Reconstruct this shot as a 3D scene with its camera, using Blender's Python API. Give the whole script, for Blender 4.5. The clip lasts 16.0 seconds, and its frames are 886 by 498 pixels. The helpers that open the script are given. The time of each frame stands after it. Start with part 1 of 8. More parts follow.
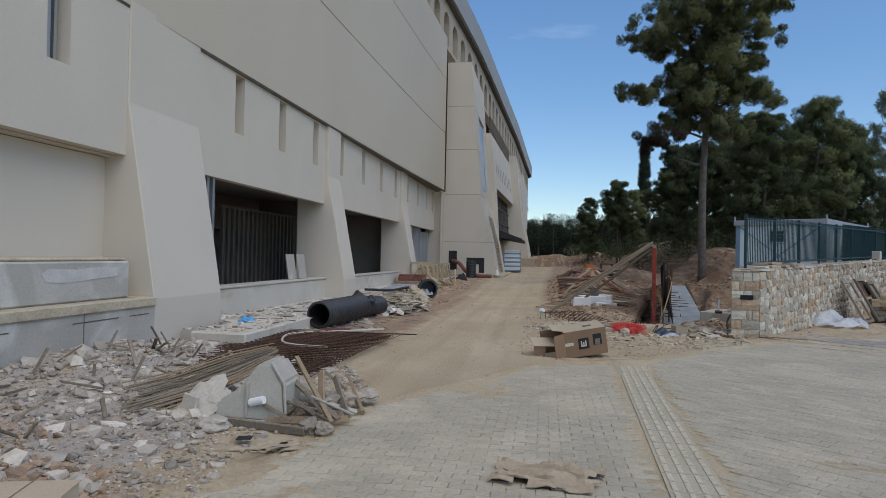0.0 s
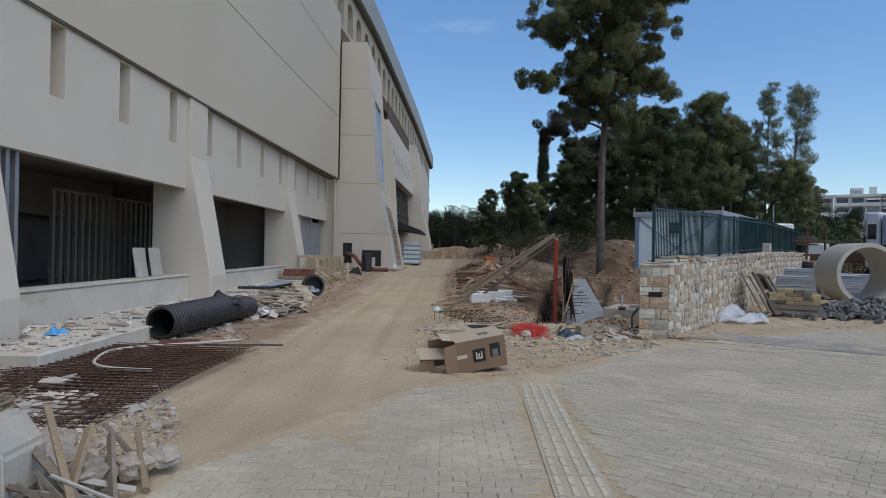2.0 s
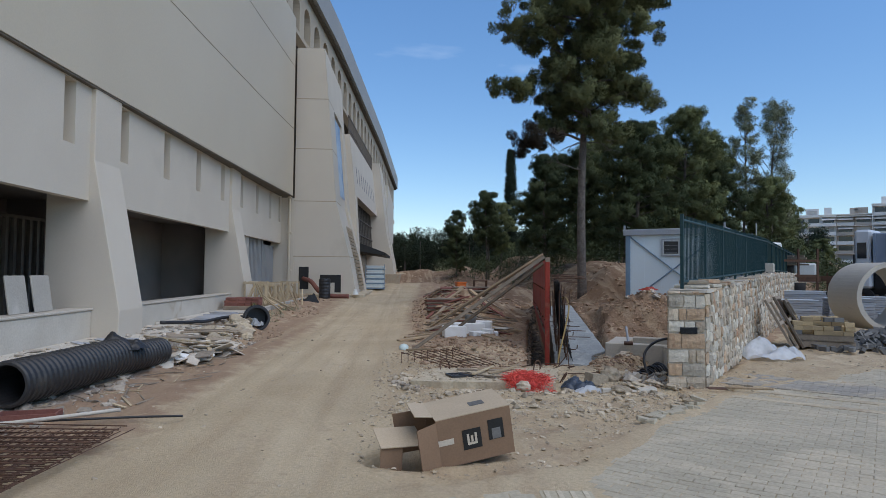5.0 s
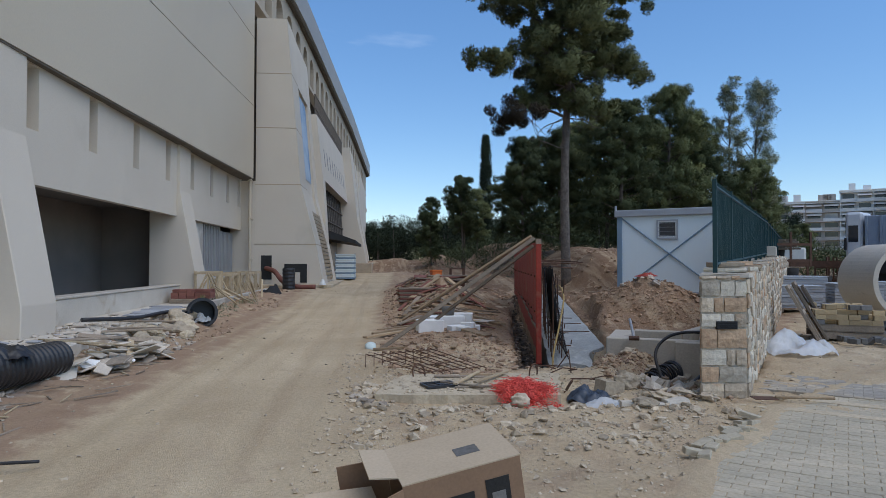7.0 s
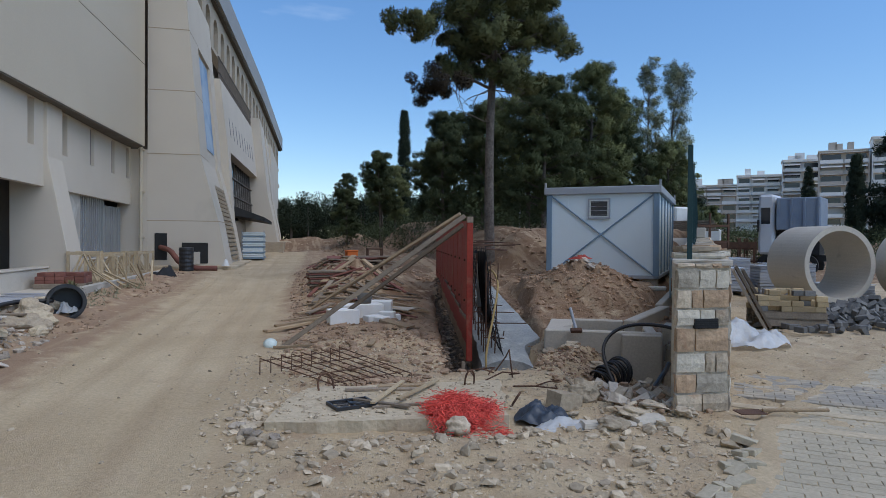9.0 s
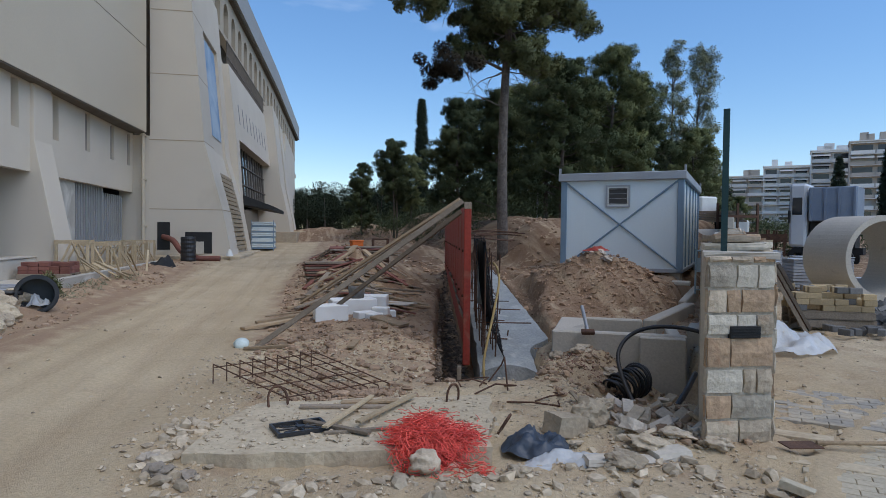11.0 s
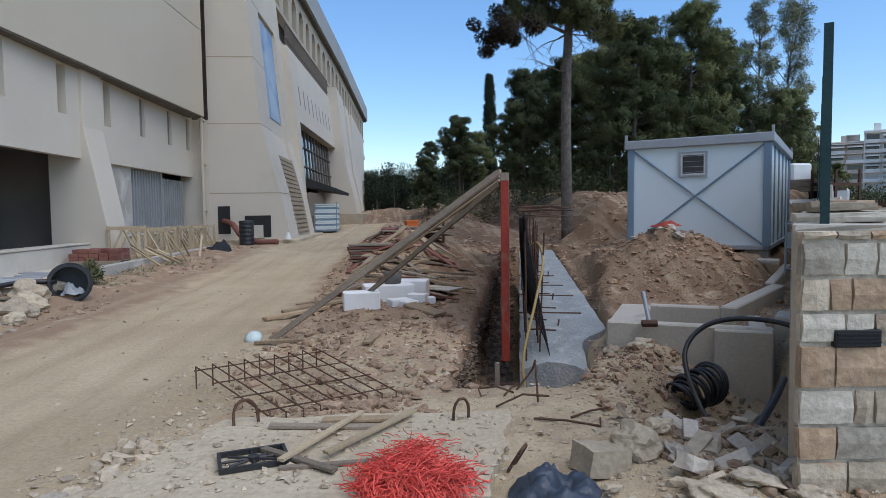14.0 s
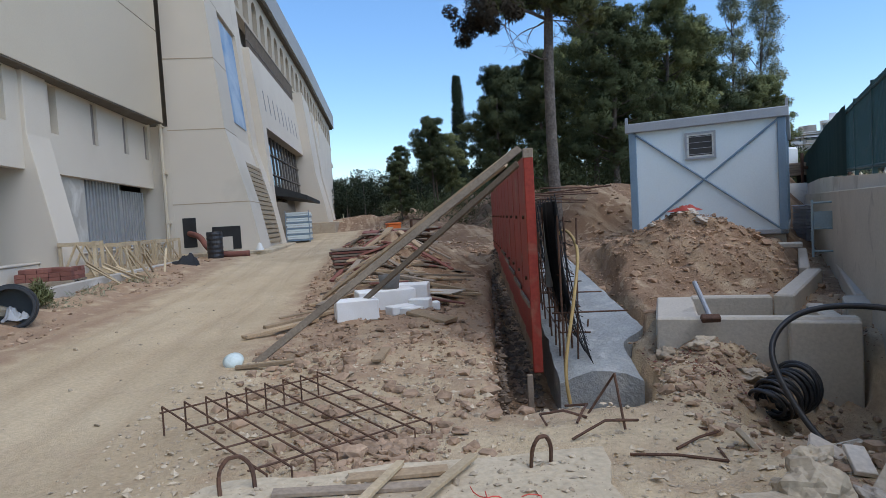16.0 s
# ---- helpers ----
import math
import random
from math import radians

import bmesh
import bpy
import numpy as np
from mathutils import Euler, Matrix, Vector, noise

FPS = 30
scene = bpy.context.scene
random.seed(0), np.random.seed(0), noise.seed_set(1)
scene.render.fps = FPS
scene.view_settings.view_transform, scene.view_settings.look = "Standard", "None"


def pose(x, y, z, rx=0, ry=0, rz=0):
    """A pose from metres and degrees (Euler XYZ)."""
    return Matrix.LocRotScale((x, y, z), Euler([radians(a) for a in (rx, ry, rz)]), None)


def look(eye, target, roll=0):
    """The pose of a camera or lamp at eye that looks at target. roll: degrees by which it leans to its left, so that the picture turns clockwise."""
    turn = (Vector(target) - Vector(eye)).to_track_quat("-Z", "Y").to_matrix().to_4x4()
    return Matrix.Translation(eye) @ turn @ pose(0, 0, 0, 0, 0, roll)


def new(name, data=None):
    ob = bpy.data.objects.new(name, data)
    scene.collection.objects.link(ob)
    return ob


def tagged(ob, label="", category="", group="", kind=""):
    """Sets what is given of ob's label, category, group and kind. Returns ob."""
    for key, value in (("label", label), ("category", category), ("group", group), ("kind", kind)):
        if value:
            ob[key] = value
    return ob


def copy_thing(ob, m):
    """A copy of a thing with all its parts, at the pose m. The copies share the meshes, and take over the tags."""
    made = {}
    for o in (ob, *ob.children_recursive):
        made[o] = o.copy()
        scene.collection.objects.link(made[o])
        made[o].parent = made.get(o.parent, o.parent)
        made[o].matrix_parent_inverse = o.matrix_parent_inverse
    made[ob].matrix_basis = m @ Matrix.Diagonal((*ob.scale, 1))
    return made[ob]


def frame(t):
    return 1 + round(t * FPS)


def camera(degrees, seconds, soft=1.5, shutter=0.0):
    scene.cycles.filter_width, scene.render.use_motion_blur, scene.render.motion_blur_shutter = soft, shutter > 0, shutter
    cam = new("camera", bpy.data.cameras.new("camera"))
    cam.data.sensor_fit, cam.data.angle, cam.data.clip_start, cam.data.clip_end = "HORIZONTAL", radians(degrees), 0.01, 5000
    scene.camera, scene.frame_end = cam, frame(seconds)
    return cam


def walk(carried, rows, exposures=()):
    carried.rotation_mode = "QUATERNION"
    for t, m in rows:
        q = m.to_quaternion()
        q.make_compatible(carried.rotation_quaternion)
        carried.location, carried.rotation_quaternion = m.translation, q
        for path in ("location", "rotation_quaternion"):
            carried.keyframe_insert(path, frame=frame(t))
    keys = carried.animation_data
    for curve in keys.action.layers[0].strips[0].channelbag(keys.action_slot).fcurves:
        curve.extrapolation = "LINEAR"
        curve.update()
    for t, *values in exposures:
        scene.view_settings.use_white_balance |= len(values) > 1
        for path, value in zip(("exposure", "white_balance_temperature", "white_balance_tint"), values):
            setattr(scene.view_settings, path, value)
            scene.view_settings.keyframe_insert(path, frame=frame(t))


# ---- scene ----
cam = camera(70.2, 16.0, soft=0.85)
PATH = [
    (0, (0.527, 1.236, 1.607), (0.211, 3.211, 1.627), 1.2),
    (0.5, (0.599, 1.761, 1.641), (0.313, 3.74, 1.678), -1.0),
    (1, (0.631, 2.211, 1.632), (0.248, 4.174, 1.613), -1.8),
    (1.5, (0.651, 2.684, 1.619), (0.556, 4.682, 1.589), 1.3),
    (2, (0.725, 3.181, 1.65), (0.714, 5.181, 1.65), 1.1),
    (2.5, (0.663, 3.679, 1.617), (0.553, 5.675, 1.646), 0.5),
    (3, (0.634, 4.143, 1.682), (0.4, 6.129, 1.714), 1.2),
    (3.5, (0.662, 4.668, 1.666), (0.426, 6.654, 1.694), 3.0),
    (4, (0.582, 5.172, 1.672), (0.562, 7.172, 1.722), 1.7),
    (4.5, (0.547, 5.688, 1.672), (0.625, 7.685, 1.734), 2.3),
    (4.7, (0.581, 5.857, 1.686), (0.66, 7.855, 1.757), 1.0),
    (6.8, (0.766, 8.005, 1.559), (0.954, 9.994, 1.641), 1.0),
    (7, (0.772, 8.214, 1.59), (0.953, 10.205, 1.632), 0.1),
    (7.5, (0.799, 8.721, 1.565), (1.031, 10.708, 1.574), 1.7),
    (8, (0.795, 9.094, 1.575), (1.018, 11.081, 1.615), 1.5),
    (8.2, (0.854, 9.308, 1.598), (1.209, 11.276, 1.644), 2.2),
    (8.5, (0.949, 9.579, 1.6), (1.263, 11.554, 1.639), 2.5),
    (9, (0.953, 9.933, 1.629), (1.393, 11.884, 1.605), 0.4),
    (9.2, (0.988, 10.07, 1.632), (1.433, 12.02, 1.624), -0.6),
    (11.3, (1.77, 11.145, 1.569), (2.131, 13.112, 1.514), 0.7),
    (11.5, (1.913, 11.254, 1.556), (2.245, 13.226, 1.526), 0.0),
    (12, (2.139, 11.513, 1.573), (2.454, 13.488, 1.526), -0.4),
    (12.5, (2.426, 11.684, 1.573), (2.549, 13.678, 1.492), 1.1),
    (13, (2.488, 11.775, 1.585), (2.581, 13.77, 1.48), 1.2),
    (13.5, (2.377, 11.922, 1.585), (2.418, 13.919, 1.477), -0.3),
    (14, (2.298, 12.082, 1.563), (2.44, 14.074, 1.445), -0.7),
    (14.5, (2.341, 12.283, 1.567), (2.468, 14.276, 1.465), 0.6),
    (15, (2.325, 12.567, 1.538), (2.267, 14.559, 1.37), -0.2),
    (15.5, (2.178, 12.917, 1.48), (2.312, 14.909, 1.362), -1.3),
    (16, (1.921, 13.387, 1.375), (2.157, 15.37, 1.274), -3.3),
]
walk(cam, [(t, look(eye, target, roll)) for t, eye, target, roll in PATH], [(0, 0.05, 6680, 10), (4.5, 0.15, 6470, 10), (9, 0.16, 6330, 10), (12.5, 0.28, 6430, 10), (16, 0.55, 6450, 10)])

# ---- world ----
scene.view_settings.exposure = 0.0
world = bpy.data.worlds.new("sky")
scene.world = world
world.use_nodes = True
wn, wl = world.node_tree.nodes, world.node_tree.links
sky = wn.new("ShaderNodeTexSky")
sky.sky_type, sky.sun_disc = "NISHITA", False
SUN_ELEV, SUN_AZ = radians(56), radians(132)
sky.sun_elevation, sky.sun_rotation = SUN_ELEV, SUN_AZ
sky.air_density, sky.dust_density, sky.ozone_density = 0.9, 0.08, 1.9
coord = wn.new("ShaderNodeTexCoord")
stretch = wn.new("ShaderNodeMapping")
stretch.inputs["Scale"].default_value = (1.2, 1.2, 5.0)
wisp = wn.new("ShaderNodeTexNoise")
wisp.inputs["Scale"].default_value, wisp.inputs["Detail"].default_value = 1.7, 7
wramp = wn.new("ShaderNodeValToRGB")
wramp.color_ramp.elements[0].position, wramp.color_ramp.elements[1].position = 0.6, 0.84
wramp.color_ramp.elements[1].color = (0.5, 0.5, 0.5, 1)
wmix = wn.new("ShaderNodeMixRGB")
wmix.inputs[2].default_value = (7.5, 8.0, 8.6, 1)
wl.new(coord.outputs["Generated"], stretch.inputs["Vector"])
wl.new(stretch.outputs["Vector"], wisp.inputs["Vector"])
wl.new(wisp.outputs["Fac"], wramp.inputs["Fac"])
wl.new(wramp.outputs["Color"], wmix.inputs[0])
deep = wn.new("ShaderNodeHueSaturation")
deep.inputs["Saturation"].default_value = 1.17
wl.new(sky.outputs["Color"], deep.inputs["Color"])
# the air thins the glow low over the horizon
tall = wn.new("ShaderNodeSeparateXYZ")
wl.new(coord.outputs["Generated"], tall.inputs[0])
low = wn.new("ShaderNodeMapRange")
low.inputs[2].default_value, low.inputs[3].default_value, low.inputs[4].default_value = 0.4, 0.82, 1.1
wl.new(tall.outputs["Z"], low.inputs[0])
dim = wn.new("ShaderNodeVectorMath")
dim.operation = "SCALE"
wl.new(deep.outputs["Color"], dim.inputs[0])
wl.new(low.outputs[0], dim.inputs["Scale"])
wl.new(dim.outputs[0], wmix.inputs[1])
wl.new(wmix.outputs["Color"], wn["Background"].inputs["Color"])
wn["Background"].inputs["Strength"].default_value = 0.15
sun = new("sun", bpy.data.lights.new("sun", "SUN"))
sun.data.energy, sun.data.angle, sun.data.color = 1.68, radians(64), (1.0, 0.93, 0.82)
sun.matrix_world = look((math.sin(SUN_AZ) * math.cos(SUN_ELEV) * 50, math.cos(SUN_AZ) * math.cos(SUN_ELEV) * 50, math.sin(SUN_ELEV) * 50), (0, 0, 0))


# ---- materials ----
def mat(name, c1, c2, scale=2.0, rough=0.85, metal=0.0, bump=0.3, bscale=40.0, fine=0.25, spread=0.2, rnd=0.0, stain=None, stain_scale=0.6, stain_at=0.58, spec=0.3, attr=None, c3=None, c4=None, streak=None, grit=0.0):
    """A two-colour weathered surface: broad patches, fine grain, relief and, where given, stains or a second soil."""
    m = bpy.data.materials.new(name)
    m.use_nodes = True
    n, l = m.node_tree.nodes, m.node_tree.links
    b = n["Principled BSDF"]
    geo = n.new("ShaderNodeNewGeometry")
    def noise_at(sc, det=6, dist=0.0):
        t = n.new("ShaderNodeTexNoise")
        t.inputs["Scale"].default_value, t.inputs["Detail"].default_value, t.inputs["Distortion"].default_value = sc, det, dist
        l.new(geo.outputs["Position"], t.inputs["Vector"])
        return t
    def mix(kind, fac, a, c):
        x = n.new("ShaderNodeMixRGB")
        x.blend_type = kind
        for sock, v in ((x.inputs[0], fac), (x.inputs[1], a), (x.inputs[2], c)):
            if isinstance(v, (int, float)):
                sock.default_value = v
            elif isinstance(v, tuple):
                sock.default_value = (*v, 1)
            else:
                l.new(v, sock)
        return x.outputs[0]
    def ramp(src, lo, hi):
        r = n.new("ShaderNodeMapRange")
        r.inputs[1].default_value, r.inputs[2].default_value = lo, hi
        l.new(src, r.inputs[0])
        return r.outputs[0]
    broad = ramp(noise_at(scale, 5, 0.4).outputs["Fac"], 0.5 - spread, 0.5 + spread)
    col = mix("MIX", broad, c1, c2)
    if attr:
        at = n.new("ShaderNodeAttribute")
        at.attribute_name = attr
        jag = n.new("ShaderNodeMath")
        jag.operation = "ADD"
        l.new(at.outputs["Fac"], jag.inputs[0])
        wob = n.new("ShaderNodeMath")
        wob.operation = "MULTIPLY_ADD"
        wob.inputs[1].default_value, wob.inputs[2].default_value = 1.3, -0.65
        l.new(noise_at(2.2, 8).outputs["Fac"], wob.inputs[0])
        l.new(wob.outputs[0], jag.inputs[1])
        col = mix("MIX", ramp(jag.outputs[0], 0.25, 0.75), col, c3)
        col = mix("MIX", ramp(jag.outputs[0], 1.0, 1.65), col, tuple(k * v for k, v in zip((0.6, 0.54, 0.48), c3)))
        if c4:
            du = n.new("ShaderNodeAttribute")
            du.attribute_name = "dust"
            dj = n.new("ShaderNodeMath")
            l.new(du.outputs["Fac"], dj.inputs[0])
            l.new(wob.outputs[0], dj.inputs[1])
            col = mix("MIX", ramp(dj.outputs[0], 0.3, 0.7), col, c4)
    if streak:
        mp = n.new("ShaderNodeMapping")
        mp.inputs["Scale"].default_value = (3.2, 0.16, 1.0)
        mp.inputs["Rotation"].default_value = (0, 0, -0.03)
        l.new(geo.outputs["Position"], mp.inputs["Vector"])
        sn = n.new("ShaderNodeTexNoise")
        sn.inputs["Scale"].default_value, sn.inputs["Detail"].default_value = 1.0, 6
        l.new(mp.outputs[0], sn.inputs["Vector"])
        sf = n.new("ShaderNodeMath")
        sf.operation = "MULTIPLY"
        sf.inputs[1].default_value = 0.55
        l.new(ramp(sn.outputs["Fac"], 0.48, 0.62), sf.inputs[0])
        col = mix("MIX", sf.outputs[0], col, streak)
    if stain:
        col = mix("MIX", ramp(noise_at(stain_scale, 8, 0.8).outputs["Fac"], stain_at, stain_at + 0.12), col, stain)
    g = noise_at(bscale, 5)
    dark = ramp(g.outputs["Fac"], 0.25, 0.75)
    shade = n.new("ShaderNodeMapRange")
    shade.inputs[3].default_value, shade.inputs[4].default_value = 1 - fine, 1 + fine * 0.6
    l.new(dark, shade.inputs[0])
    val = n.new("ShaderNodeCombineColor")
    for k in range(3):
        l.new(shade.outputs[0], val.inputs[k])
    col = mix("MULTIPLY", 1.0, col, val.outputs[0])
    if rnd:
        info = n.new("ShaderNodeObjectInfo")
        isl = n.new("ShaderNodeMath")
        isl.operation = "ADD"
        l.new(info.outputs["Random"], isl.inputs[0])
        l.new(geo.outputs["Random Per Island"], isl.inputs[1])
        wrap = n.new("ShaderNodeMath")
        wrap.operation = "FRACT"
        l.new(isl.outputs[0], wrap.inputs[0])
        hsv = n.new("ShaderNodeHueSaturation")
        rr = n.new("ShaderNodeMapRange")
        rr.inputs[3].default_value, rr.inputs[4].default_value = 1 - rnd, 1 + rnd
        l.new(wrap.outputs[0], rr.inputs[0])
        l.new(rr.outputs[0], hsv.inputs["Value"])
        l.new(col, hsv.inputs["Color"])
        col = hsv.outputs[0]
    l.new(col, b.inputs["Base Color"])
    b.inputs["Roughness"].default_value, b.inputs["Metallic"].default_value = rough, metal
    b.inputs["Specular IOR Level"].default_value = spec
    if bump:
        bp = n.new("ShaderNodeBump")
        bp.inputs["Strength"].default_value, bp.inputs["Distance"].default_value = bump, 0.6 / bscale
        l.new(g.outputs["Fac"], bp.inputs["Height"])
        l.new(bp.outputs[0], b.inputs["Normal"])
        if grit:
            b2 = n.new("ShaderNodeBump")
            b2.inputs["Strength"].default_value, b2.inputs["Distance"].default_value = grit, 0.018
            l.new(noise_at(95, 4).outputs["Fac"], b2.inputs["Height"])
            l.new(bp.outputs[0], b2.inputs["Normal"])
            l.new(b2.outputs[0], b.inputs["Normal"])
    return m


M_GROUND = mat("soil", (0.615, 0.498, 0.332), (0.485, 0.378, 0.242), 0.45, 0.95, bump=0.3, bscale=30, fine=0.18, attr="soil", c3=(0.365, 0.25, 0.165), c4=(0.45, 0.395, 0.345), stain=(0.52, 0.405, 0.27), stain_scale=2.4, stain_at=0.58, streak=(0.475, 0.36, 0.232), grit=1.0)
M_PAVER = mat("dusty_paver", (0.49, 0.43, 0.325), (0.415, 0.37, 0.28), 0.9, 0.9, bump=0.3, bscale=30, fine=0.16, rnd=0.07, stain=(0.53, 0.46, 0.345), stain_scale=0.7, stain_at=0.5, grit=0.4)
M_PAVERG = mat("grey_paver", (0.36, 0.33, 0.28), (0.30, 0.275, 0.235), 0.9, 0.9, bump=0.3, bscale=30, fine=0.16, rnd=0.1, stain=(0.47, 0.40, 0.30), stain_scale=1.5, stain_at=0.47)
M_RIB = mat("pale_rib", (0.60, 0.53, 0.40), (0.52, 0.455, 0.34), 2.5, 0.9, fine=0.2, stain=(0.50, 0.43, 0.315), stain_scale=4, stain_at=0.55)
M_TACT = mat("tactile_paver", (0.50, 0.44, 0.325), (0.43, 0.38, 0.28), 1.5, 0.9, fine=0.15, rnd=0.05)
M_WALL = mat("cream_render", (0.615, 0.553, 0.46), (0.58, 0.518, 0.43), 0.5, 0.9, bump=0.12, bscale=60, fine=0.06, stain=(0.53, 0.475, 0.39), stain_scale=0.25, stain_at=0.62)
M_PANEL = mat("cream_cladding", (0.565, 0.495, 0.38), (0.53, 0.46, 0.35), 0.18, 0.55, bump=0.05, bscale=25, fine=0.04)
# dark seams, and the shade painted into slots and under edges
M_SEAM_SHADE = mat("seam_and_shade", (0.12, 0.10, 0.08), (0.16, 0.14, 0.11), 3, 0.9, fine=0.1)
M_CONC = mat("raw_concrete", (0.46, 0.43, 0.375), (0.385, 0.358, 0.312), 1.1, 0.9, bump=0.3, bscale=25, fine=0.08, stain=(0.58, 0.555, 0.50), stain_scale=1.0, stain_at=0.54)
M_WALK = mat("pale_walkway", (0.62, 0.575, 0.495), (0.52, 0.475, 0.40), 1.2, 0.95, bump=0.35, bscale=25, fine=0.1, stain=(0.46, 0.38, 0.28), stain_scale=1.0, stain_at=0.58)
M_SLABC = mat("dusty_concrete", (0.56, 0.475, 0.345), (0.47, 0.395, 0.28), 1.3, 0.95, bump=0.5, bscale=22, fine=0.2, stain=(0.42, 0.34, 0.24), stain_scale=1.2, stain_at=0.52)
M_FRESH = mat("fresh_concrete", (0.36, 0.385, 0.385), (0.28, 0.30, 0.305), 2.5, 0.75, bump=0.8, bscale=28, fine=0.22, stain=(0.43, 0.44, 0.43), stain_scale=3.0, stain_at=0.56, grit=0.6)
# moist trench soil, made darker still by shade put into its colour
M_DAMP_SHADE = mat("damp_earth_in_shade", (0.19, 0.14, 0.1), (0.12, 0.09, 0.066), 2.0, 0.95, bump=0.6, bscale=20, fine=0.3, rnd=0.3)
M_CASTC = mat("cast_concrete", (0.56, 0.515, 0.44), (0.48, 0.44, 0.375), 0.9, 0.85, bump=0.25, bscale=30, fine=0.12, stain=(0.33, 0.3, 0.26), stain_scale=1.4, stain_at=0.63)
M_RUBBLE = mat("rubble", (0.48, 0.42, 0.345), (0.31, 0.262, 0.21), 3.0, 0.95, bump=0.5, bscale=25, fine=0.25, rnd=0.3)
M_STONEBITS = mat("soil_stones", (0.53, 0.45, 0.335), (0.42, 0.345, 0.25), 3.0, 0.95, bump=0.4, bscale=30, fine=0.25, rnd=0.3)
M_MOUND = mat("mound_earth", (0.47, 0.325, 0.215), (0.33, 0.215, 0.14), 2.5, 0.97, bump=0.6, bscale=25, fine=0.3, rnd=0.25)
M_RED_EARTH = mat("clod_earth", (0.42, 0.30, 0.205), (0.29, 0.2, 0.135), 2.0, 0.97, bump=0.8, bscale=18, fine=0.35, rnd=0.2)
M_PLASTER = mat("crushed_plaster", (0.585, 0.525, 0.445), (0.43, 0.375, 0.31), 3.0, 0.95, bump=0.3, bscale=40, fine=0.15, rnd=0.32)
M_HOPPER = mat("grey_hopper_plastic", (0.47, 0.44, 0.38), (0.40, 0.375, 0.32), 2.5, 0.6, bump=0.1, fine=0.12, stain=(0.50, 0.44, 0.36), stain_scale=2.5, stain_at=0.55)
M_SMEAR = mat("plaster_smear", (0.60, 0.57, 0.54), (0.52, 0.49, 0.46), 4, 0.9, fine=0.12)
M_WOOD = mat("raw_timber", (0.40, 0.30, 0.19), (0.30, 0.22, 0.14), 2.0, 0.85, bump=0.3, bscale=45, fine=0.25, rnd=0.25)
M_OLDWOOD = mat("weathered_timber", (0.30, 0.245, 0.185), (0.21, 0.17, 0.13), 2.5, 0.9, bump=0.35, bscale=40, fine=0.25, rnd=0.3)
M_PALEWOOD = mat("pale_timber", (0.52, 0.42, 0.28), (0.42, 0.33, 0.21), 2.0, 0.85, bump=0.25, bscale=45, fine=0.2, rnd=0.2)
M_REDP = mat("red_formwork", (0.36, 0.048, 0.028), (0.27, 0.04, 0.026), 1.6, 0.6, bump=0.15, bscale=30, fine=0.2, stain=(0.30, 0.14, 0.09), stain_scale=1.6, stain_at=0.6)
M_RUST = mat("rusty_steel", (0.16, 0.09, 0.06), (0.10, 0.06, 0.045), 6, 0.8, metal=0.35, bump=0.3, bscale=60, fine=0.3)
M_BLACK = mat("black_plastic", (0.018, 0.018, 0.02), (0.03, 0.03, 0.032), 4, 0.45, bump=0.1, bscale=30, fine=0.2, spec=0.5, stain=(0.10, 0.09, 0.075), stain_scale=2.0, stain_at=0.62)
M_DARKNET = mat("dark_mesh", (0.02, 0.022, 0.024), (0.03, 0.03, 0.032), 4, 0.8, fine=0.3)
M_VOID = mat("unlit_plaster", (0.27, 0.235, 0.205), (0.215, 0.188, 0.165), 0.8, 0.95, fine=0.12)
M_GREYWALL = mat("grey_plaster", (0.26, 0.255, 0.25), (0.22, 0.215, 0.21), 0.8, 0.9, fine=0.1)
M_STUD = mat("galvanised_steel", (0.50, 0.51, 0.52), (0.42, 0.43, 0.44), 3, 0.4, metal=0.7, bump=0.05, fine=0.1)
M_BROWNSTUD = mat("brown_stud", (0.16, 0.135, 0.11), (0.12, 0.102, 0.085), 3, 0.7, fine=0.15)
M_SHEET = mat("metal_shutter", (0.42, 0.43, 0.44), (0.37, 0.38, 0.39), 0.8, 0.5, metal=0.5, fine=0.08)
M_CONTW = mat("white_sandwich_panel", (0.76, 0.83, 0.84), (0.72, 0.79, 0.80), 0.6, 0.55, bump=0.04, fine=0.05, stain=(0.58, 0.58, 0.55), stain_scale=0.7, stain_at=0.66)
M_CONTF = mat("grey_frame_paint", (0.225, 0.315, 0.40), (0.19, 0.27, 0.345), 1.2, 0.5, fine=0.1)
M_ROOFG = mat("grey_roof_trim", (0.42, 0.44, 0.46), (0.36, 0.38, 0.41), 1.5, 0.5, metal=0.2, fine=0.1)
M_GLASSD = mat("dark_glass", (0.02, 0.024, 0.03), (0.03, 0.034, 0.04), 1.0, 0.08, fine=0.05, bump=0, spec=0.6)
M_WINGLASS = mat("reflecting_glass", (0.05, 0.07, 0.09), (0.08, 0.10, 0.12), 0.6, 0.06, metal=0.5, fine=0.05, bump=0)
M_FENCE = mat("green_fence_paint", (0.022, 0.062, 0.068), (0.018, 0.05, 0.056), 2, 0.5, fine=0.15)
M_NET = mat("green_shade_net", (0.02, 0.055, 0.05), (0.03, 0.07, 0.065), 1.5, 0.85, bump=0.3, bscale=60, fine=0.3)
M_STYRO = mat("styrofoam", (0.82, 0.83, 0.82), (0.75, 0.75, 0.73), 3, 0.9, bump=0.15, bscale=70, fine=0.06)
# brown cardboard with the shade of the box's sides in its colour
M_CARD_SHADE = mat("cardboard", (0.28, 0.178, 0.112), (0.235, 0.15, 0.095), 2, 0.9, bump=0.08, bscale=60, fine=0.1)
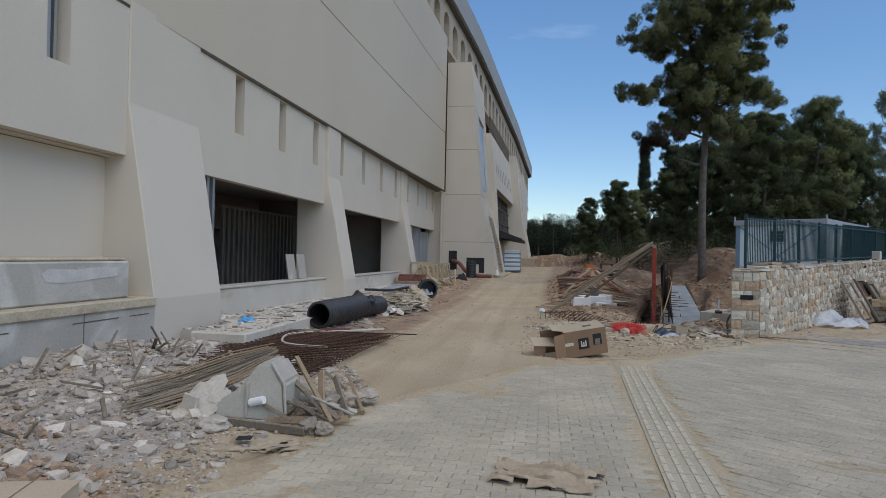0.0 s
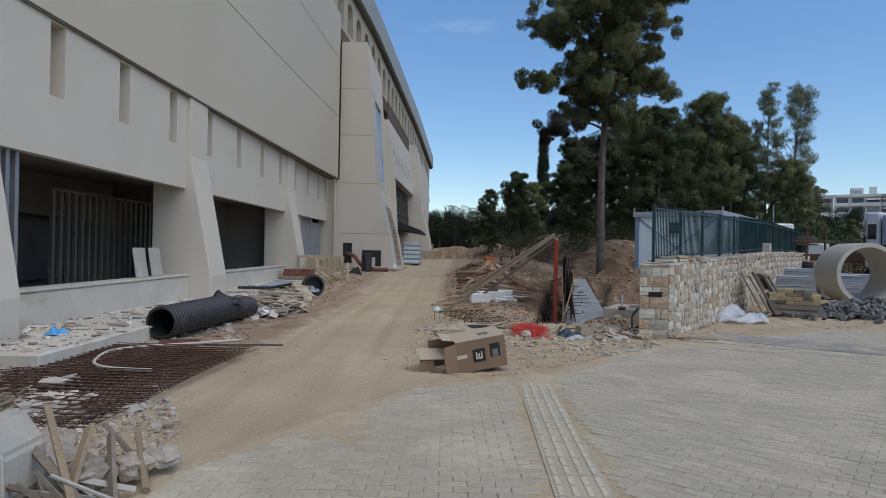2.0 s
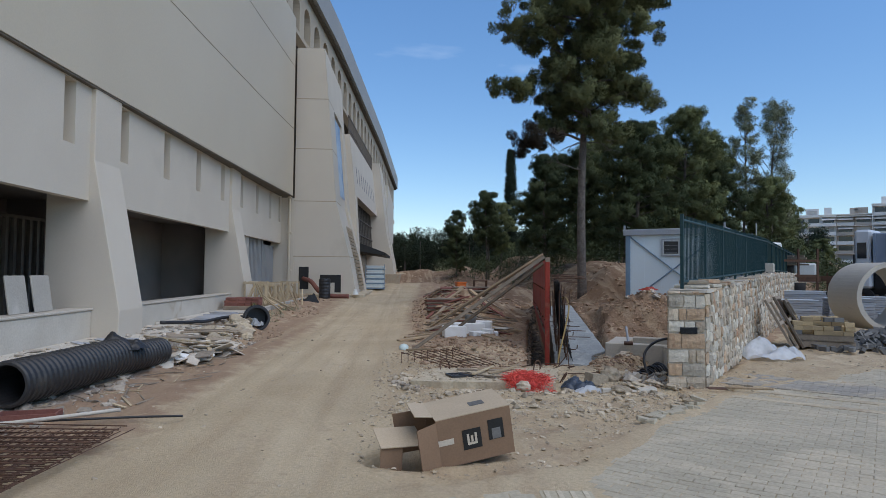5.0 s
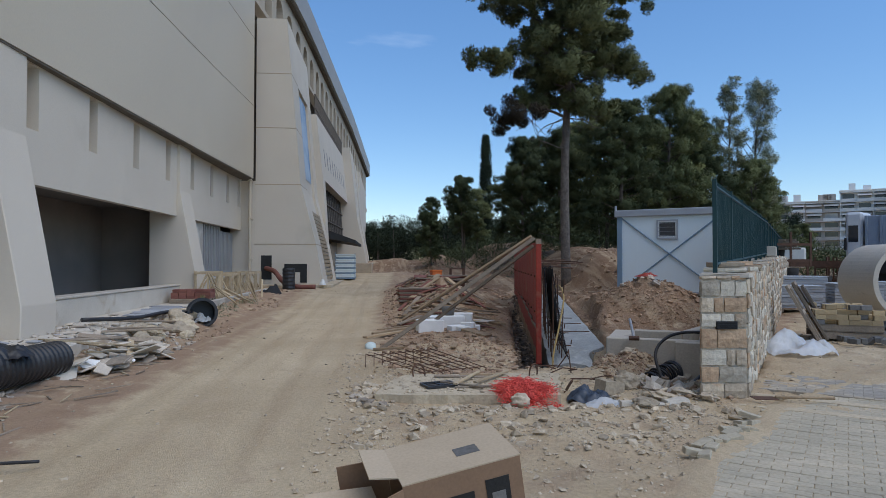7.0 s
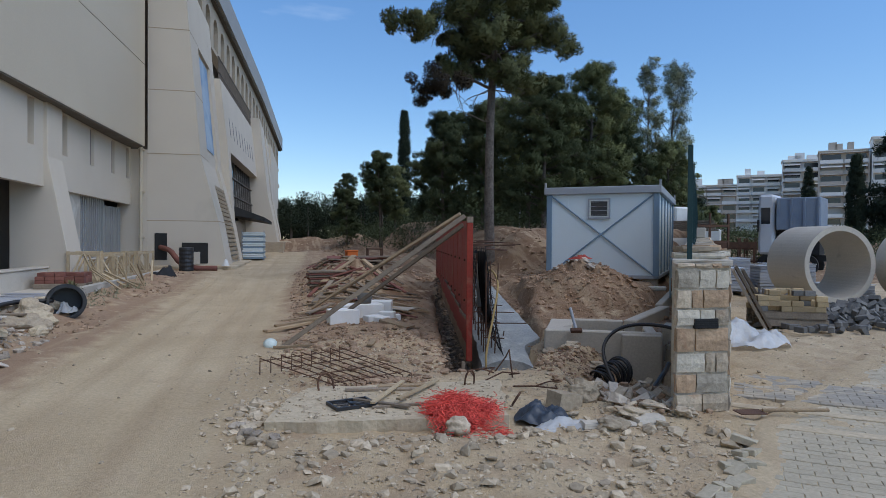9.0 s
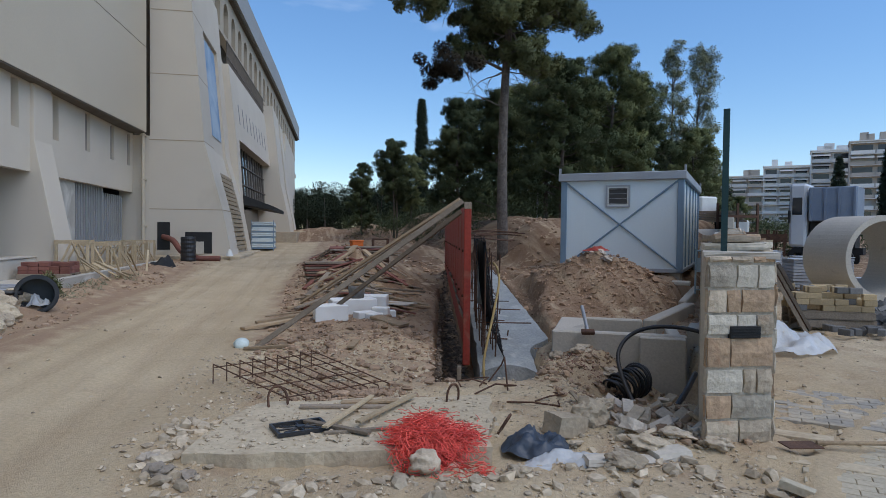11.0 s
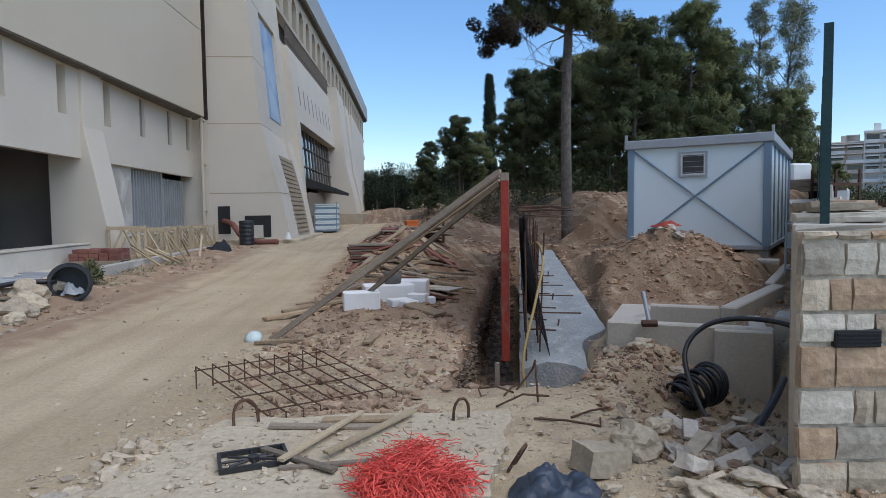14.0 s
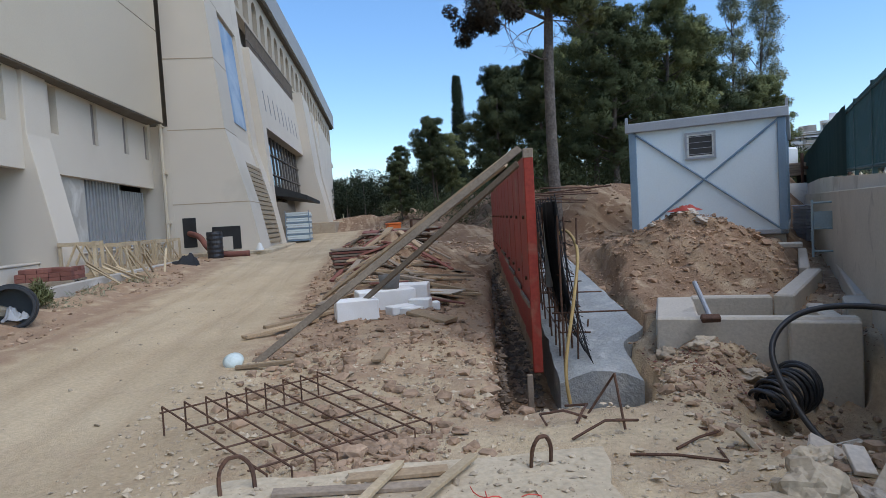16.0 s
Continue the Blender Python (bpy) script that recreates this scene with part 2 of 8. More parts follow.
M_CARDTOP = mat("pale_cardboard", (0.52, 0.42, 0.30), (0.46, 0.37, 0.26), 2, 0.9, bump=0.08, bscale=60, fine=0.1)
M_DUSTCARD = mat("dusty_cardboard", (0.46, 0.37, 0.26), (0.38, 0.30, 0.21), 3, 0.95, fine=0.15)
M_FLATBLACK = mat("flat_black", (0.02, 0.02, 0.02), (0.03, 0.03, 0.03), 4, 0.6, fine=0.1)
M_PAPER = mat("label_paper", (0.62, 0.55, 0.45), (0.58, 0.5, 0.4), 4, 0.8, fine=0.1)
M_REDNET = mat("red_plastic_net", (0.80, 0.12, 0.09), (0.66, 0.08, 0.065), 4, 0.6, fine=0.2, rnd=0.25)
M_BAG = mat("thin_plastic_sheet", (0.70, 0.73, 0.76), (0.60, 0.63, 0.66), 3, 0.35, bump=0.5, bscale=12, fine=0.1, spec=0.5)
M_BAG.node_tree.nodes["Principled BSDF"].inputs["Alpha"].default_value = 0.66
M_TARPBLUE = mat("bright_blue_plastic", (0.06, 0.30, 0.62), (0.10, 0.38, 0.70), 4, 0.4, bump=0.2, bscale=20, fine=0.1, spec=0.5)
M_BLUEBAG = mat("dark_blue_sheet", (0.035, 0.05, 0.075), (0.05, 0.065, 0.09), 4, 0.45, bump=0.3, bscale=20, fine=0.2, spec=0.5)
M_WHITE = mat("white_plastic", (0.72, 0.73, 0.70), (0.65, 0.66, 0.63), 3, 0.5, fine=0.1)
M_YELLOW = mat("yellow_hose", (0.42, 0.30, 0.12), (0.35, 0.25, 0.10), 5, 0.5, fine=0.15)
M_ORANGE = mat("orange_plastic", (0.65, 0.16, 0.03), (0.55, 0.13, 0.03), 3, 0.6, fine=0.15)
M_BRICK = mat("red_brick", (0.235, 0.098, 0.075), (0.185, 0.08, 0.064), 2, 0.9, bump=0.3, fine=0.2, rnd=0.2)
M_TANBRICK = mat("tan_paver_block", (0.50, 0.38, 0.22), (0.42, 0.32, 0.19), 2, 0.9, bump=0.25, fine=0.15, rnd=0.25)
M_GREYBLOCK = mat("grey_paver_block", (0.20, 0.195, 0.185), (0.15, 0.147, 0.14), 2, 0.9, bump=0.25, fine=0.2, rnd=0.3)
M_SLATE = mat("stacked_slab", (0.40, 0.41, 0.43), (0.34, 0.35, 0.37), 2, 0.85, bump=0.2, fine=0.15, rnd=0.2)
M_INNER = mat("pale_cast_wall", (0.66, 0.625, 0.56), (0.58, 0.545, 0.485), 0.7, 0.9, bump=0.2, bscale=25, fine=0.08, stain=(0.44, 0.40, 0.34), stain_scale=0.9, stain_at=0.6)
M_MORTAR = mat("mortar", (0.47, 0.42, 0.34), (0.40, 0.355, 0.285), 3, 0.95, bump=0.4, bscale=40, fine=0.2)
M_STONE = mat("tan_stone", (0.50, 0.42, 0.315), (0.40, 0.335, 0.255), 4, 0.9, bump=0.6, bscale=22, fine=0.25, rnd=0.28, stain=(0.42, 0.27, 0.17), stain_scale=2.5, stain_at=0.62)
M_STONE_W = mat("cream_stone", (0.62, 0.57, 0.47), (0.53, 0.485, 0.40), 4, 0.9, bump=0.6, bscale=22, fine=0.2, rnd=0.12)
M_STONE_O = mat("orange_stone", (0.52, 0.37, 0.24), (0.40, 0.285, 0.19), 4, 0.9, bump=0.6, bscale=22, fine=0.25, rnd=0.15, stain=(0.38, 0.2, 0.12), stain_scale=3, stain_at=0.58)
M_STONE_G = mat("grey_stone", (0.44, 0.395, 0.32), (0.35, 0.315, 0.255), 4, 0.9, bump=0.6, bscale=22, fine=0.25, rnd=0.15)
STONES = [M_STONE, M_STONE_W, M_STONE_O, M_STONE, M_STONE_W, M_STONE_G, M_STONE_O]
M_BARK = mat("pine_bark", (0.165, 0.14, 0.12), (0.095, 0.08, 0.068), 5, 0.95, bump=0.9, bscale=14, fine=0.35)
M_LEAF = mat("pine_needles", (0.18, 0.19, 0.08), (0.09, 0.105, 0.05), 0.7, 0.75, bump=0, fine=0.2, rnd=0.22, spec=0.2)
M_DEADLEAF = mat("withered_needles", (0.062, 0.05, 0.036), (0.036, 0.032, 0.026), 0.7, 0.9, bump=0, fine=0.2, rnd=0.2, spec=0.05)
M_LEAFD = mat("dark_pine_needles", (0.115, 0.138, 0.07), (0.06, 0.078, 0.045), 0.35, 0.9, bump=0, fine=0.2, rnd=0.22, spec=0.05)
M_EUCA = mat("grey_green_leaves", (0.25, 0.27, 0.17), (0.19, 0.21, 0.13), 0.8, 0.7, bump=0, fine=0.2, rnd=0.2, spec=0.25)
M_LEAFM = mat("mid_pine_needles", (0.21, 0.23, 0.105), (0.115, 0.138, 0.068), 0.45, 0.9, bump=0, fine=0.2, rnd=0.22, spec=0.05)
M_CYP = mat("cypress_foliage", (0.045, 0.058, 0.036), (0.03, 0.04, 0.027), 0.8, 0.95, bump=0, fine=0.2, rnd=0.2, spec=0.05)
M_APT = mat("apartment_plaster", (0.80, 0.77, 0.72), (0.74, 0.71, 0.66), 0.1, 0.9, bump=0, fine=0.05, rnd=0.08)
M_APT2 = mat("beige_plaster", (0.50, 0.43, 0.36), (0.46, 0.40, 0.33), 0.1, 0.9, bump=0, fine=0.05)
M_AWN = mat("awning_cloth", (0.62, 0.60, 0.55), (0.45, 0.42, 0.38), 0.2, 0.9, bump=0, fine=0.05, rnd=0.3)
M_ROOFGREY = mat("cornice_metal", (0.36, 0.355, 0.34), (0.32, 0.315, 0.30), 0.3, 0.6, metal=0.1, fine=0.06)
M_ARC = mat("arcade_stone", (0.47, 0.40, 0.31), (0.43, 0.37, 0.285), 0.5, 0.85, fine=0.08)
M_POSTER = mat("printed_blue_sheet", (0.12, 0.24, 0.42), (0.42, 0.5, 0.58), 0.5, 0.5, fine=0.1, spread=0.12)
M_LOUVRE = mat("tan_louvre", (0.42, 0.34, 0.235), (0.38, 0.305, 0.21), 2, 0.7, fine=0.1)
M_TRUCKW = mat("truck_white_paint", (0.62, 0.64, 0.66), (0.55, 0.57, 0.6), 1, 0.4, fine=0.1)
M_TRUCKG = mat("grey_tipper_body", (0.20, 0.25, 0.33), (0.27, 0.32, 0.39), 0.9, 0.5, fine=0.15)
M_TYRE = mat("tyre_rubber", (0.02, 0.02, 0.02), (0.03, 0.03, 0.03), 4, 0.85, fine=0.2)
M_TEAL = mat("teal_plastic", (0.60, 0.69, 0.67), (0.54, 0.63, 0.61), 3, 0.5, fine=0.1)
M_TROLLEY = mat("pale_blue_steel", (0.30, 0.40, 0.45), (0.25, 0.34, 0.39), 2, 0.5, fine=0.12)


# ---- building blocks ----
def empty(name, m=None, label="", category="", group="", kind=""):
    ob = new(name)
    ob.empty_display_size = 0.2
    if m is not None:
        ob.matrix_world = m
    return tagged(ob, label, category, group, kind)


def mesh_of(bm, material, smooth=False):
    me = bpy.data.meshes.new("m")
    bm.normal_update()
    bm.to_mesh(me)
    bm.free()
    for x in material if isinstance(material, (list, tuple)) else (material,):
        me.materials.append(x)
    if smooth:
        for p in me.polygons:
            p.use_smooth = True
    return me


def part(name, bm, material, parent=None, label="", smooth=False):
    ob = new(name, mesh_of(bm, material, smooth) if isinstance(bm, bmesh.types.BMesh) else bm)
    if parent is not None:
        ob.parent = parent
    if label:
        ob["label"] = label
    return ob


def raw(verts, faces, material, smooth=False):
    me = bpy.data.meshes.new("m")
    me.from_pydata([tuple(v) for v in verts], [], [tuple(f) for f in faces])
    me.materials.append(material)
    if smooth:
        me.polygons.foreach_set("use_smooth", [True] * len(me.polygons))
    me.update()
    return me


def box(bm, x0, x1, y0, y1, z0, z1, m=None, bevel=0.0, idx=0):
    vs = [bm.verts.new((x, y, z)) for x in (x0, x1) for y in (y0, y1) for z in (z0, z1)]
    if m is not None:
        for v in vs:
            v.co = m @ v.co
    fs = [bm.faces.new([vs[i] for i in f]) for f in ((0, 1, 3, 2), (4, 6, 7, 5), (0, 4, 5, 1), (2, 3, 7, 6), (0, 2, 6, 4), (1, 5, 7, 3))]
    for f in fs:
        f.material_index = idx
    if bevel:
        bmesh.ops.bevel(bm, geom=list({e for f in fs for e in f.edges}), offset=bevel, segments=1, affect="EDGES")
    return vs


def boxes(*rows, m=None, bevel=0.0):
    bm = bmesh.new()
    for r in rows:
        box(bm, *r, m=m, bevel=bevel)
    return bm


def prism(bm, pts, a, b):
    """pts: corner triples for one end; the other end is shifted by b - a along the given vector."""
    lo = [bm.verts.new(Vector(p) + Vector(a)) for p in pts]
    hi = [bm.verts.new(Vector(p) + Vector(b)) for p in pts]
    k = len(pts)
    bm.faces.new(lo)
    bm.faces.new(hi[::-1])
    for i in range(k):
        bm.faces.new((lo[i], hi[i], hi[(i + 1) % k], lo[(i + 1) % k]))
    bmesh.ops.recalc_face_normals(bm, faces=bm.faces[:])


def tube(bm, pts, r, n=6, r2=None, cap=True):
    """A round bar along a polyline."""
    pts = [Vector(p) for p in pts]
    rings = []
    up = Vector((0.31, 0.17, 0.93))
    for i, p in enumerate(pts):
        d = (pts[min(i + 1, len(pts) - 1)] - pts[max(i - 1, 0)]).normalized()
        s = d.cross(up)
        if s.length < 0.05:
            s = d.cross(Vector((1, 0, 0)))
        s.normalize()
        t = d.cross(s)
        rad = r if r2 is None else r + (r2 - r) * i / max(1, len(pts) - 1)
        rings.append([bm.verts.new(p + rad * (math.cos(a) * s + math.sin(a) * t)) for a in [2 * math.pi * k / n for k in range(n)]])
    for a, b in zip(rings, rings[1:]):
        for k in range(n):
            bm.faces.new((a[k], a[(k + 1) % n], b[(k + 1) % n], b[k]))
    if cap:
        bm.faces.new(rings[0][::-1])
        bm.faces.new(rings[-1])
    return bm


def bar(pts, r, n=6, r2=None):
    return tube(bmesh.new(), pts, r, n, r2)


def smooth_path(pts, k=6):
    """Catmull-Rom through the points."""
    p = [Vector(q) for q in pts]
    p = [2 * p[0] - p[1]] + p + [2 * p[-1] - p[-2]]
    out = []
    for i in range(1, len(p) - 2):
        for j in range(k):
            t = j / k
            out.append(0.5 * (2 * p[i] + (p[i + 1] - p[i - 1]) * t + (2 * p[i - 1] - 5 * p[i] + 4 * p[i + 1] - p[i + 2]) * t * t + (3 * p[i] - p[i - 1] - 3 * p[i + 1] + p[i + 2]) * t ** 3))
    return out + [p[-2]]


def lathe(profile, n=40, closed=True):
    """Turn (radius, height) pairs about z; closed joins the last pair to the first."""
    bm = bmesh.new()
    rings = [[bm.verts.new((r * math.cos(a), r * math.sin(a), z)) for a in [2 * math.pi * k / n for k in range(n)]] for r, z in profile]
    pairs = list(zip(rings, rings[1:])) + ([(rings[-1], rings[0])] if closed else [])
    for a, b in pairs:
        for k in range(n):
            bm.faces.new((a[k], a[(k + 1) % n], b[(k + 1) % n], b[k]))
    bmesh.ops.recalc_face_normals(bm, faces=bm.faces[:])
    return bm


def lump(r, seed, squash=0.7, sub=2, rough=0.35):
    """A broken stone."""
    bm = bmesh.new()
    bmesh.ops.create_icosphere(bm, subdivisions=sub + 1, radius=r)
    for v in bm.verts:
        d = v.co.normalized()
        k = 1 + rough * noise.noise(d * 1.6 + Vector((seed * 3.7, seed * 1.3, 0))) + 0.22 * rough * noise.noise(d * 4.5 + Vector((seed, 0, seed * 2.1)))
        v.co = Vector((v.co.x * k, v.co.y * k, v.co.z * k * squash))
    return bm


def plank(length, width, thick, seed=0):
    """A board along x with worn ends."""
    rnd = random.Random(seed)
    bm = bmesh.new()
    box(bm, 0, length, -width / 2, width / 2, 0, thick, bevel=min(width, thick) * 0.12)
    for v in bm.verts:
        v.co.z += 0.006 * math.sin(v.co.x * 3 + seed)
        v.co.x += rnd.uniform(-0.008, 0.008)
    return bm


def between(a, b, roll=0.0):
    """The pose of something lying along x from a to b."""
    a, b = Vector(a), Vector(b)
    q = (b - a).to_track_quat("X", "Z").to_matrix().to_4x4()
    return Matrix.Translation(a) @ q @ Matrix.Rotation(radians(roll), 4, "X")


def smoothstep(a, b, v):
    t = min(1.0, max(0.0, (v - a) / (b - a)))
    return t * t * (3 - 2 * t)


def lerp_at(table, v):
    """Piecewise-linear look-up in a short table of pairs."""
    if v <= table[0][0]:
        return table[0][1]
    for (a, p), (b, q) in zip(table, table[1:]):
        if v <= b:
            return p + (q - p) * (v - a) / (b - a)
    return table[-1][1]


# ---- ground ----
DX, DY = 0.590, 0.807            # the way of the garden wall, the fence and the cabin
PX, PY = 0.1908, 0.9816            # the way of the formwork and the footing


def strip(x, y):
    """Along and across the footing, from its near left corner."""
    return (x - 3.58) * PX + (y - 19.0) * PY, (x - 3.58) * PY - (y - 19.0) * PX


def strip_right(s):
    """The footing's right edge, across, at a distance along it."""
    return 0.86 + 0.40 * smoothstep(1.2, 2.0, s) - 0.068 * max(0.0, s - 2.1)


def strip_top(s):
    """The level of the poured concrete, which climbs with the ground."""
    return -0.21 + 0.055 * min(s, 2.1) + 0.115 * max(0.0, s - 2.1)


PAVE_EDGE = [(-2.3, 4.6), (-1.5, 5.6), (-1.3, 6.8), (-1.2, 8.0), (0.2, 10.4), (0.4, 11.0), (1.8, 11.45), (2.2, 11.7), (3.4, 13.3), (4.2, 14.0), (5.0, 14.9), (9.0, 17.5), (20, 17.5)]


def paved(x, y):
    return x > -2.25 and y < lerp_at(PAVE_EDGE, x)


def height(x, y):
    n1 = noise.noise(Vector((x * 0.35, y * 0.35, 0)))
    n2 = noise.noise(Vector((x * 1.4, y * 1.4, 5)))
    n3 = noise.noise(Vector((x * 5.0, y * 5.0, 9)))
    base = 0.4 * smoothstep(24, 40, y) + 0.5 * smoothstep(40, 80, y)
    on_road = smoothstep(-3.6, -2.6, x) * (1 - smoothstep(0.1, 0.9, x - 0.03 * max(0, y - 30))) if y > 9 else 0.0
    rough = (1 - on_road) * (y > 9) * noise.noise(Vector((x * 11, y * 11, 4)))
    z = base + 0.018 * rough + 0.02 * n1 + (0.012 + 0.05 * (1 - on_road) * (y > 9)) * n2 + (0.006 + 0.034 * (1 - on_road) * (y > 9)) * n3
    if y > 9 and -3 < x < 0.6:
        z -= 0.04 * (math.exp(-((x + 0.55) / 0.2) ** 2) + math.exp(-((x + 2.1) / 0.2) ** 2) + 0.6 * math.exp(-((x + 0.1) / 0.16) ** 2) + 0.6 * math.exp(-((x + 1.55) / 0.16) ** 2)) * smoothstep(11, 14, y)
    # rubble along the building
    rub = smoothstep(-1.6, -3.4, x) * (1 - smoothstep(8.5, 10.5, y)) * smoothstep(2.5, 5.0, y)
    z += rub * (0.10 + 0.10 * n2 + 0.07 * n3) + 0.15 * smoothstep(-3.6, -5.2, x) * (1 - smoothstep(10, 13, y))
    edge = smoothstep(-3.0, -3.9, x) * smoothstep(17, 20, y) * (1 - smoothstep(33, 37, y))
    z += edge * (0.12 + 0.1 * n2)
    if y > 14:
        s, c = strip(x, y)
        # spoil heap beside the road
        z += 0.75 * math.exp(-((x - 2.5) / 1.25) ** 2) * smoothstep(23, 28, y) * (1 - smoothstep(33, 38, y)) * (1 + 0.3 * n2)
        z += 0.10 * smoothstep(0.9, 1.8, x) * (1 - smoothstep(2.6, 3.0, x)) * smoothstep(17, 20, y)
        # bank under the trees
        z += (1.75 + 0.35 * n1) * smoothstep(7.2, 9.8, x - 0.05 * (y - 33)) * smoothstep(28.5, 35, y) * (1 - 0.5 * smoothstep(60, 110, y)) * (1 - smoothstep(-1.5, 0.3, (x - 4.72) * DY - (y - 15.54) * DX))
        z += 0.6 * smoothstep(3.6, 6.0, x) * smoothstep(34, 42, y) * (1 - smoothstep(6.0, 9.0, x)) + (0.85 + 0.3 * n1) * smoothstep(64, 71, y) * smoothstep(-3.5, -0.5, x) * (1 - 0.5 * smoothstep(76, 84, y))
        wall_gap = 1 - smoothstep(-1.35, -0.85, (x - 4.72) * DY - (y - 15.54) * DX)
        z += 0.56 * wall_gap * smoothstep(4.6, 5.5, x) * smoothstep(20.6, 24, y) * (1 - smoothstep(28, 32, y)) * (1 - smoothstep(11, 12.5, x - 0.73 * (y - 24)))
        # earth mound by the cabin
        d = math.hypot((x - 7.3) / (0.95 if x > 7.3 else 0.84), (y - 23.6) / 1.05)
        if d < 1.9:
            n4 = noise.noise(Vector((x * 9, y * 9, 2)))
            z += (0.35 + 0.65 * wall_gap) * (0.74 + 0.2 * n2 + 0.2 * n3 + 0.13 * n4) * max(0.0, 1 - (d / 1.9) ** 0.85)
        # trench beside the formwork, bed of the footing and the ditch past it
        edge_l = -0.55 + 0.05 * n2 + 0.03 * n3
        near = -1.42 + 1.3 * smoothstep(0.45, 1.0, c) + 0.08 * n2
        if near - 0.1 < s < 9.6 and edge_l - 0.1 < c < strip_right(s) + 0.08:
            deep = smoothstep(edge_l - 0.05, edge_l + 0.06, c) * smoothstep(near - 0.06, near + 0.12, s) * (1 - smoothstep(8.4, 9.5, s))
            z = z * (1 - deep) + (-0.68 + 0.06 * n2 + 0.04 * n3 + (0.05 * max(0.0, s - 0.4) if c < 0.02 else 0.0)) * deep
        elif -0.4 < s < 2.2 and 0.5 < c < 1.5:
            z -= 0.17 * smoothstep(1.5, 1.0, c) * smoothstep(-0.4, 0.2, s) * (1 - smoothstep(1.6, 2.2, s))
        elif c < strip_right(s) + 0.8 and c > 0.5 and 2.2 < s < 10:
            lip = strip_right(s) + 0.16 + 0.36 * smoothstep(2.6, 5.5, s) + 0.12 * n2 + 0.1 * n3
            z -= (z - strip_top(s) + 0.1) * smoothstep(lip + 0.03, lip - 0.15, c) * smoothstep(2.2, 3.0, s) * (1 - smoothstep(8, 10, s))
    # hole under the cardboard box
    if not paved(x, y) and y < 13:
        hole = math.hypot((x - 0.62) / 0.42, (y - 11.85) / 0.36) + 0.25 * n3
        z -= 0.3 * (1 - smoothstep(0.45, 1.0, hole))
    # pit in front of the chamber, and inside it
    v, u = (x - 4.72) * DY - (y - 15.54) * DX, (x - 4.72) * DX + (y - 15.54) * DY
    if -2.3 < v < 0.3 and 0 < u < 5:
        d = (((v + 0.55) / 1.05) ** 2 + ((u - 2.2) / 1.4) ** 4) ** 0.5 + 0.12 * n2
        z -= (0.8 + 0.08 * n3) * (1 - smoothstep(0.25, 1.2, d))
        if -2.25 < v < -0.45 and 3.3 < u < 5.0:
            z = -0.66
    if paved(x, y):
        z = -0.004 + 0.03 * smoothstep(0.5, 0.0, lerp_at(PAVE_EDGE, x) - y) + 0.009 * smoothstep(0.2, 0.7, n1 + 0.6 * n2) + ((0.006 + 0.008 * n2) * smoothstep(1.2, 0.2, x) * smoothstep(6.5, 9.0, y))
    if y > 120 or abs(x) > 60:
        z = z + (2.0 - z) * min(1.0, max((y - 120) / 60, (abs(x) - 60) / 60, 0))
    return z


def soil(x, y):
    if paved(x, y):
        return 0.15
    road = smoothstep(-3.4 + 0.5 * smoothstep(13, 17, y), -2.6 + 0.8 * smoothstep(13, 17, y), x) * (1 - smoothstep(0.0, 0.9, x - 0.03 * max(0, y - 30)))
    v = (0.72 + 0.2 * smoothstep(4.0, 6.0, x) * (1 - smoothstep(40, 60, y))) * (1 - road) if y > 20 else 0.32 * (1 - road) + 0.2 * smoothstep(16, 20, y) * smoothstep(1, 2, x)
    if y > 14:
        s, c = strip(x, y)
        # trench and ditch: browner earth, some shade of the cut in its colour
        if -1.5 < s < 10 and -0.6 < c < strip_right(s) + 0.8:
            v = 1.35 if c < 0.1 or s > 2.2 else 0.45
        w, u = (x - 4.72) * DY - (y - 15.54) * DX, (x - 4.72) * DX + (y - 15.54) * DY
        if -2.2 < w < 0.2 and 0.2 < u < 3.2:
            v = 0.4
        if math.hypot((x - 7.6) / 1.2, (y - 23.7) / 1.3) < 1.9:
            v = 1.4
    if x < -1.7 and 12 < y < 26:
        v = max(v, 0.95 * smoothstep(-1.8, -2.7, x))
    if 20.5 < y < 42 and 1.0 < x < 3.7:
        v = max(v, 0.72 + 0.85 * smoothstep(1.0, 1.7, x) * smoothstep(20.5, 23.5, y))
    # brown bank earth, darkened further to hold the shade of the trees
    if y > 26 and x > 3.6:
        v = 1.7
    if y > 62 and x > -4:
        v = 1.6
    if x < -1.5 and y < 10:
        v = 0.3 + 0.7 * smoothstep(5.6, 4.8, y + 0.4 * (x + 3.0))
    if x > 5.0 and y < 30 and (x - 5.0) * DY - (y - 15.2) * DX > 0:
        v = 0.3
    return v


def axis_lines(lo, hi, step, far_lo, far_hi):
    v = list(np.arange(lo, hi + 1e-6, step))
    d, a, b = step, lo, hi
    while a > far_lo or b < far_hi:
        d *= 1.28
        a, b = a - d, b + d
        if a > far_lo:
            v.insert(0, a)
        if b < far_hi:
            v.append(b)
    return [far_lo] + v + [far_hi]


def dust(x, y):
    """Crushed plaster over the soil along the building."""
    a = smoothstep(-1.9, -2.9, x) * (1 - smoothstep(9.5, 12.5, y + 0.5 * (x + 3))) * smoothstep(4.4, 5.6, y + 0.4 * (x + 3.0))
    return max(a, 0.7 * smoothstep(-3.2, -4.0, x) * (1 - smoothstep(17, 22, y)) * smoothstep(9, 12, y))


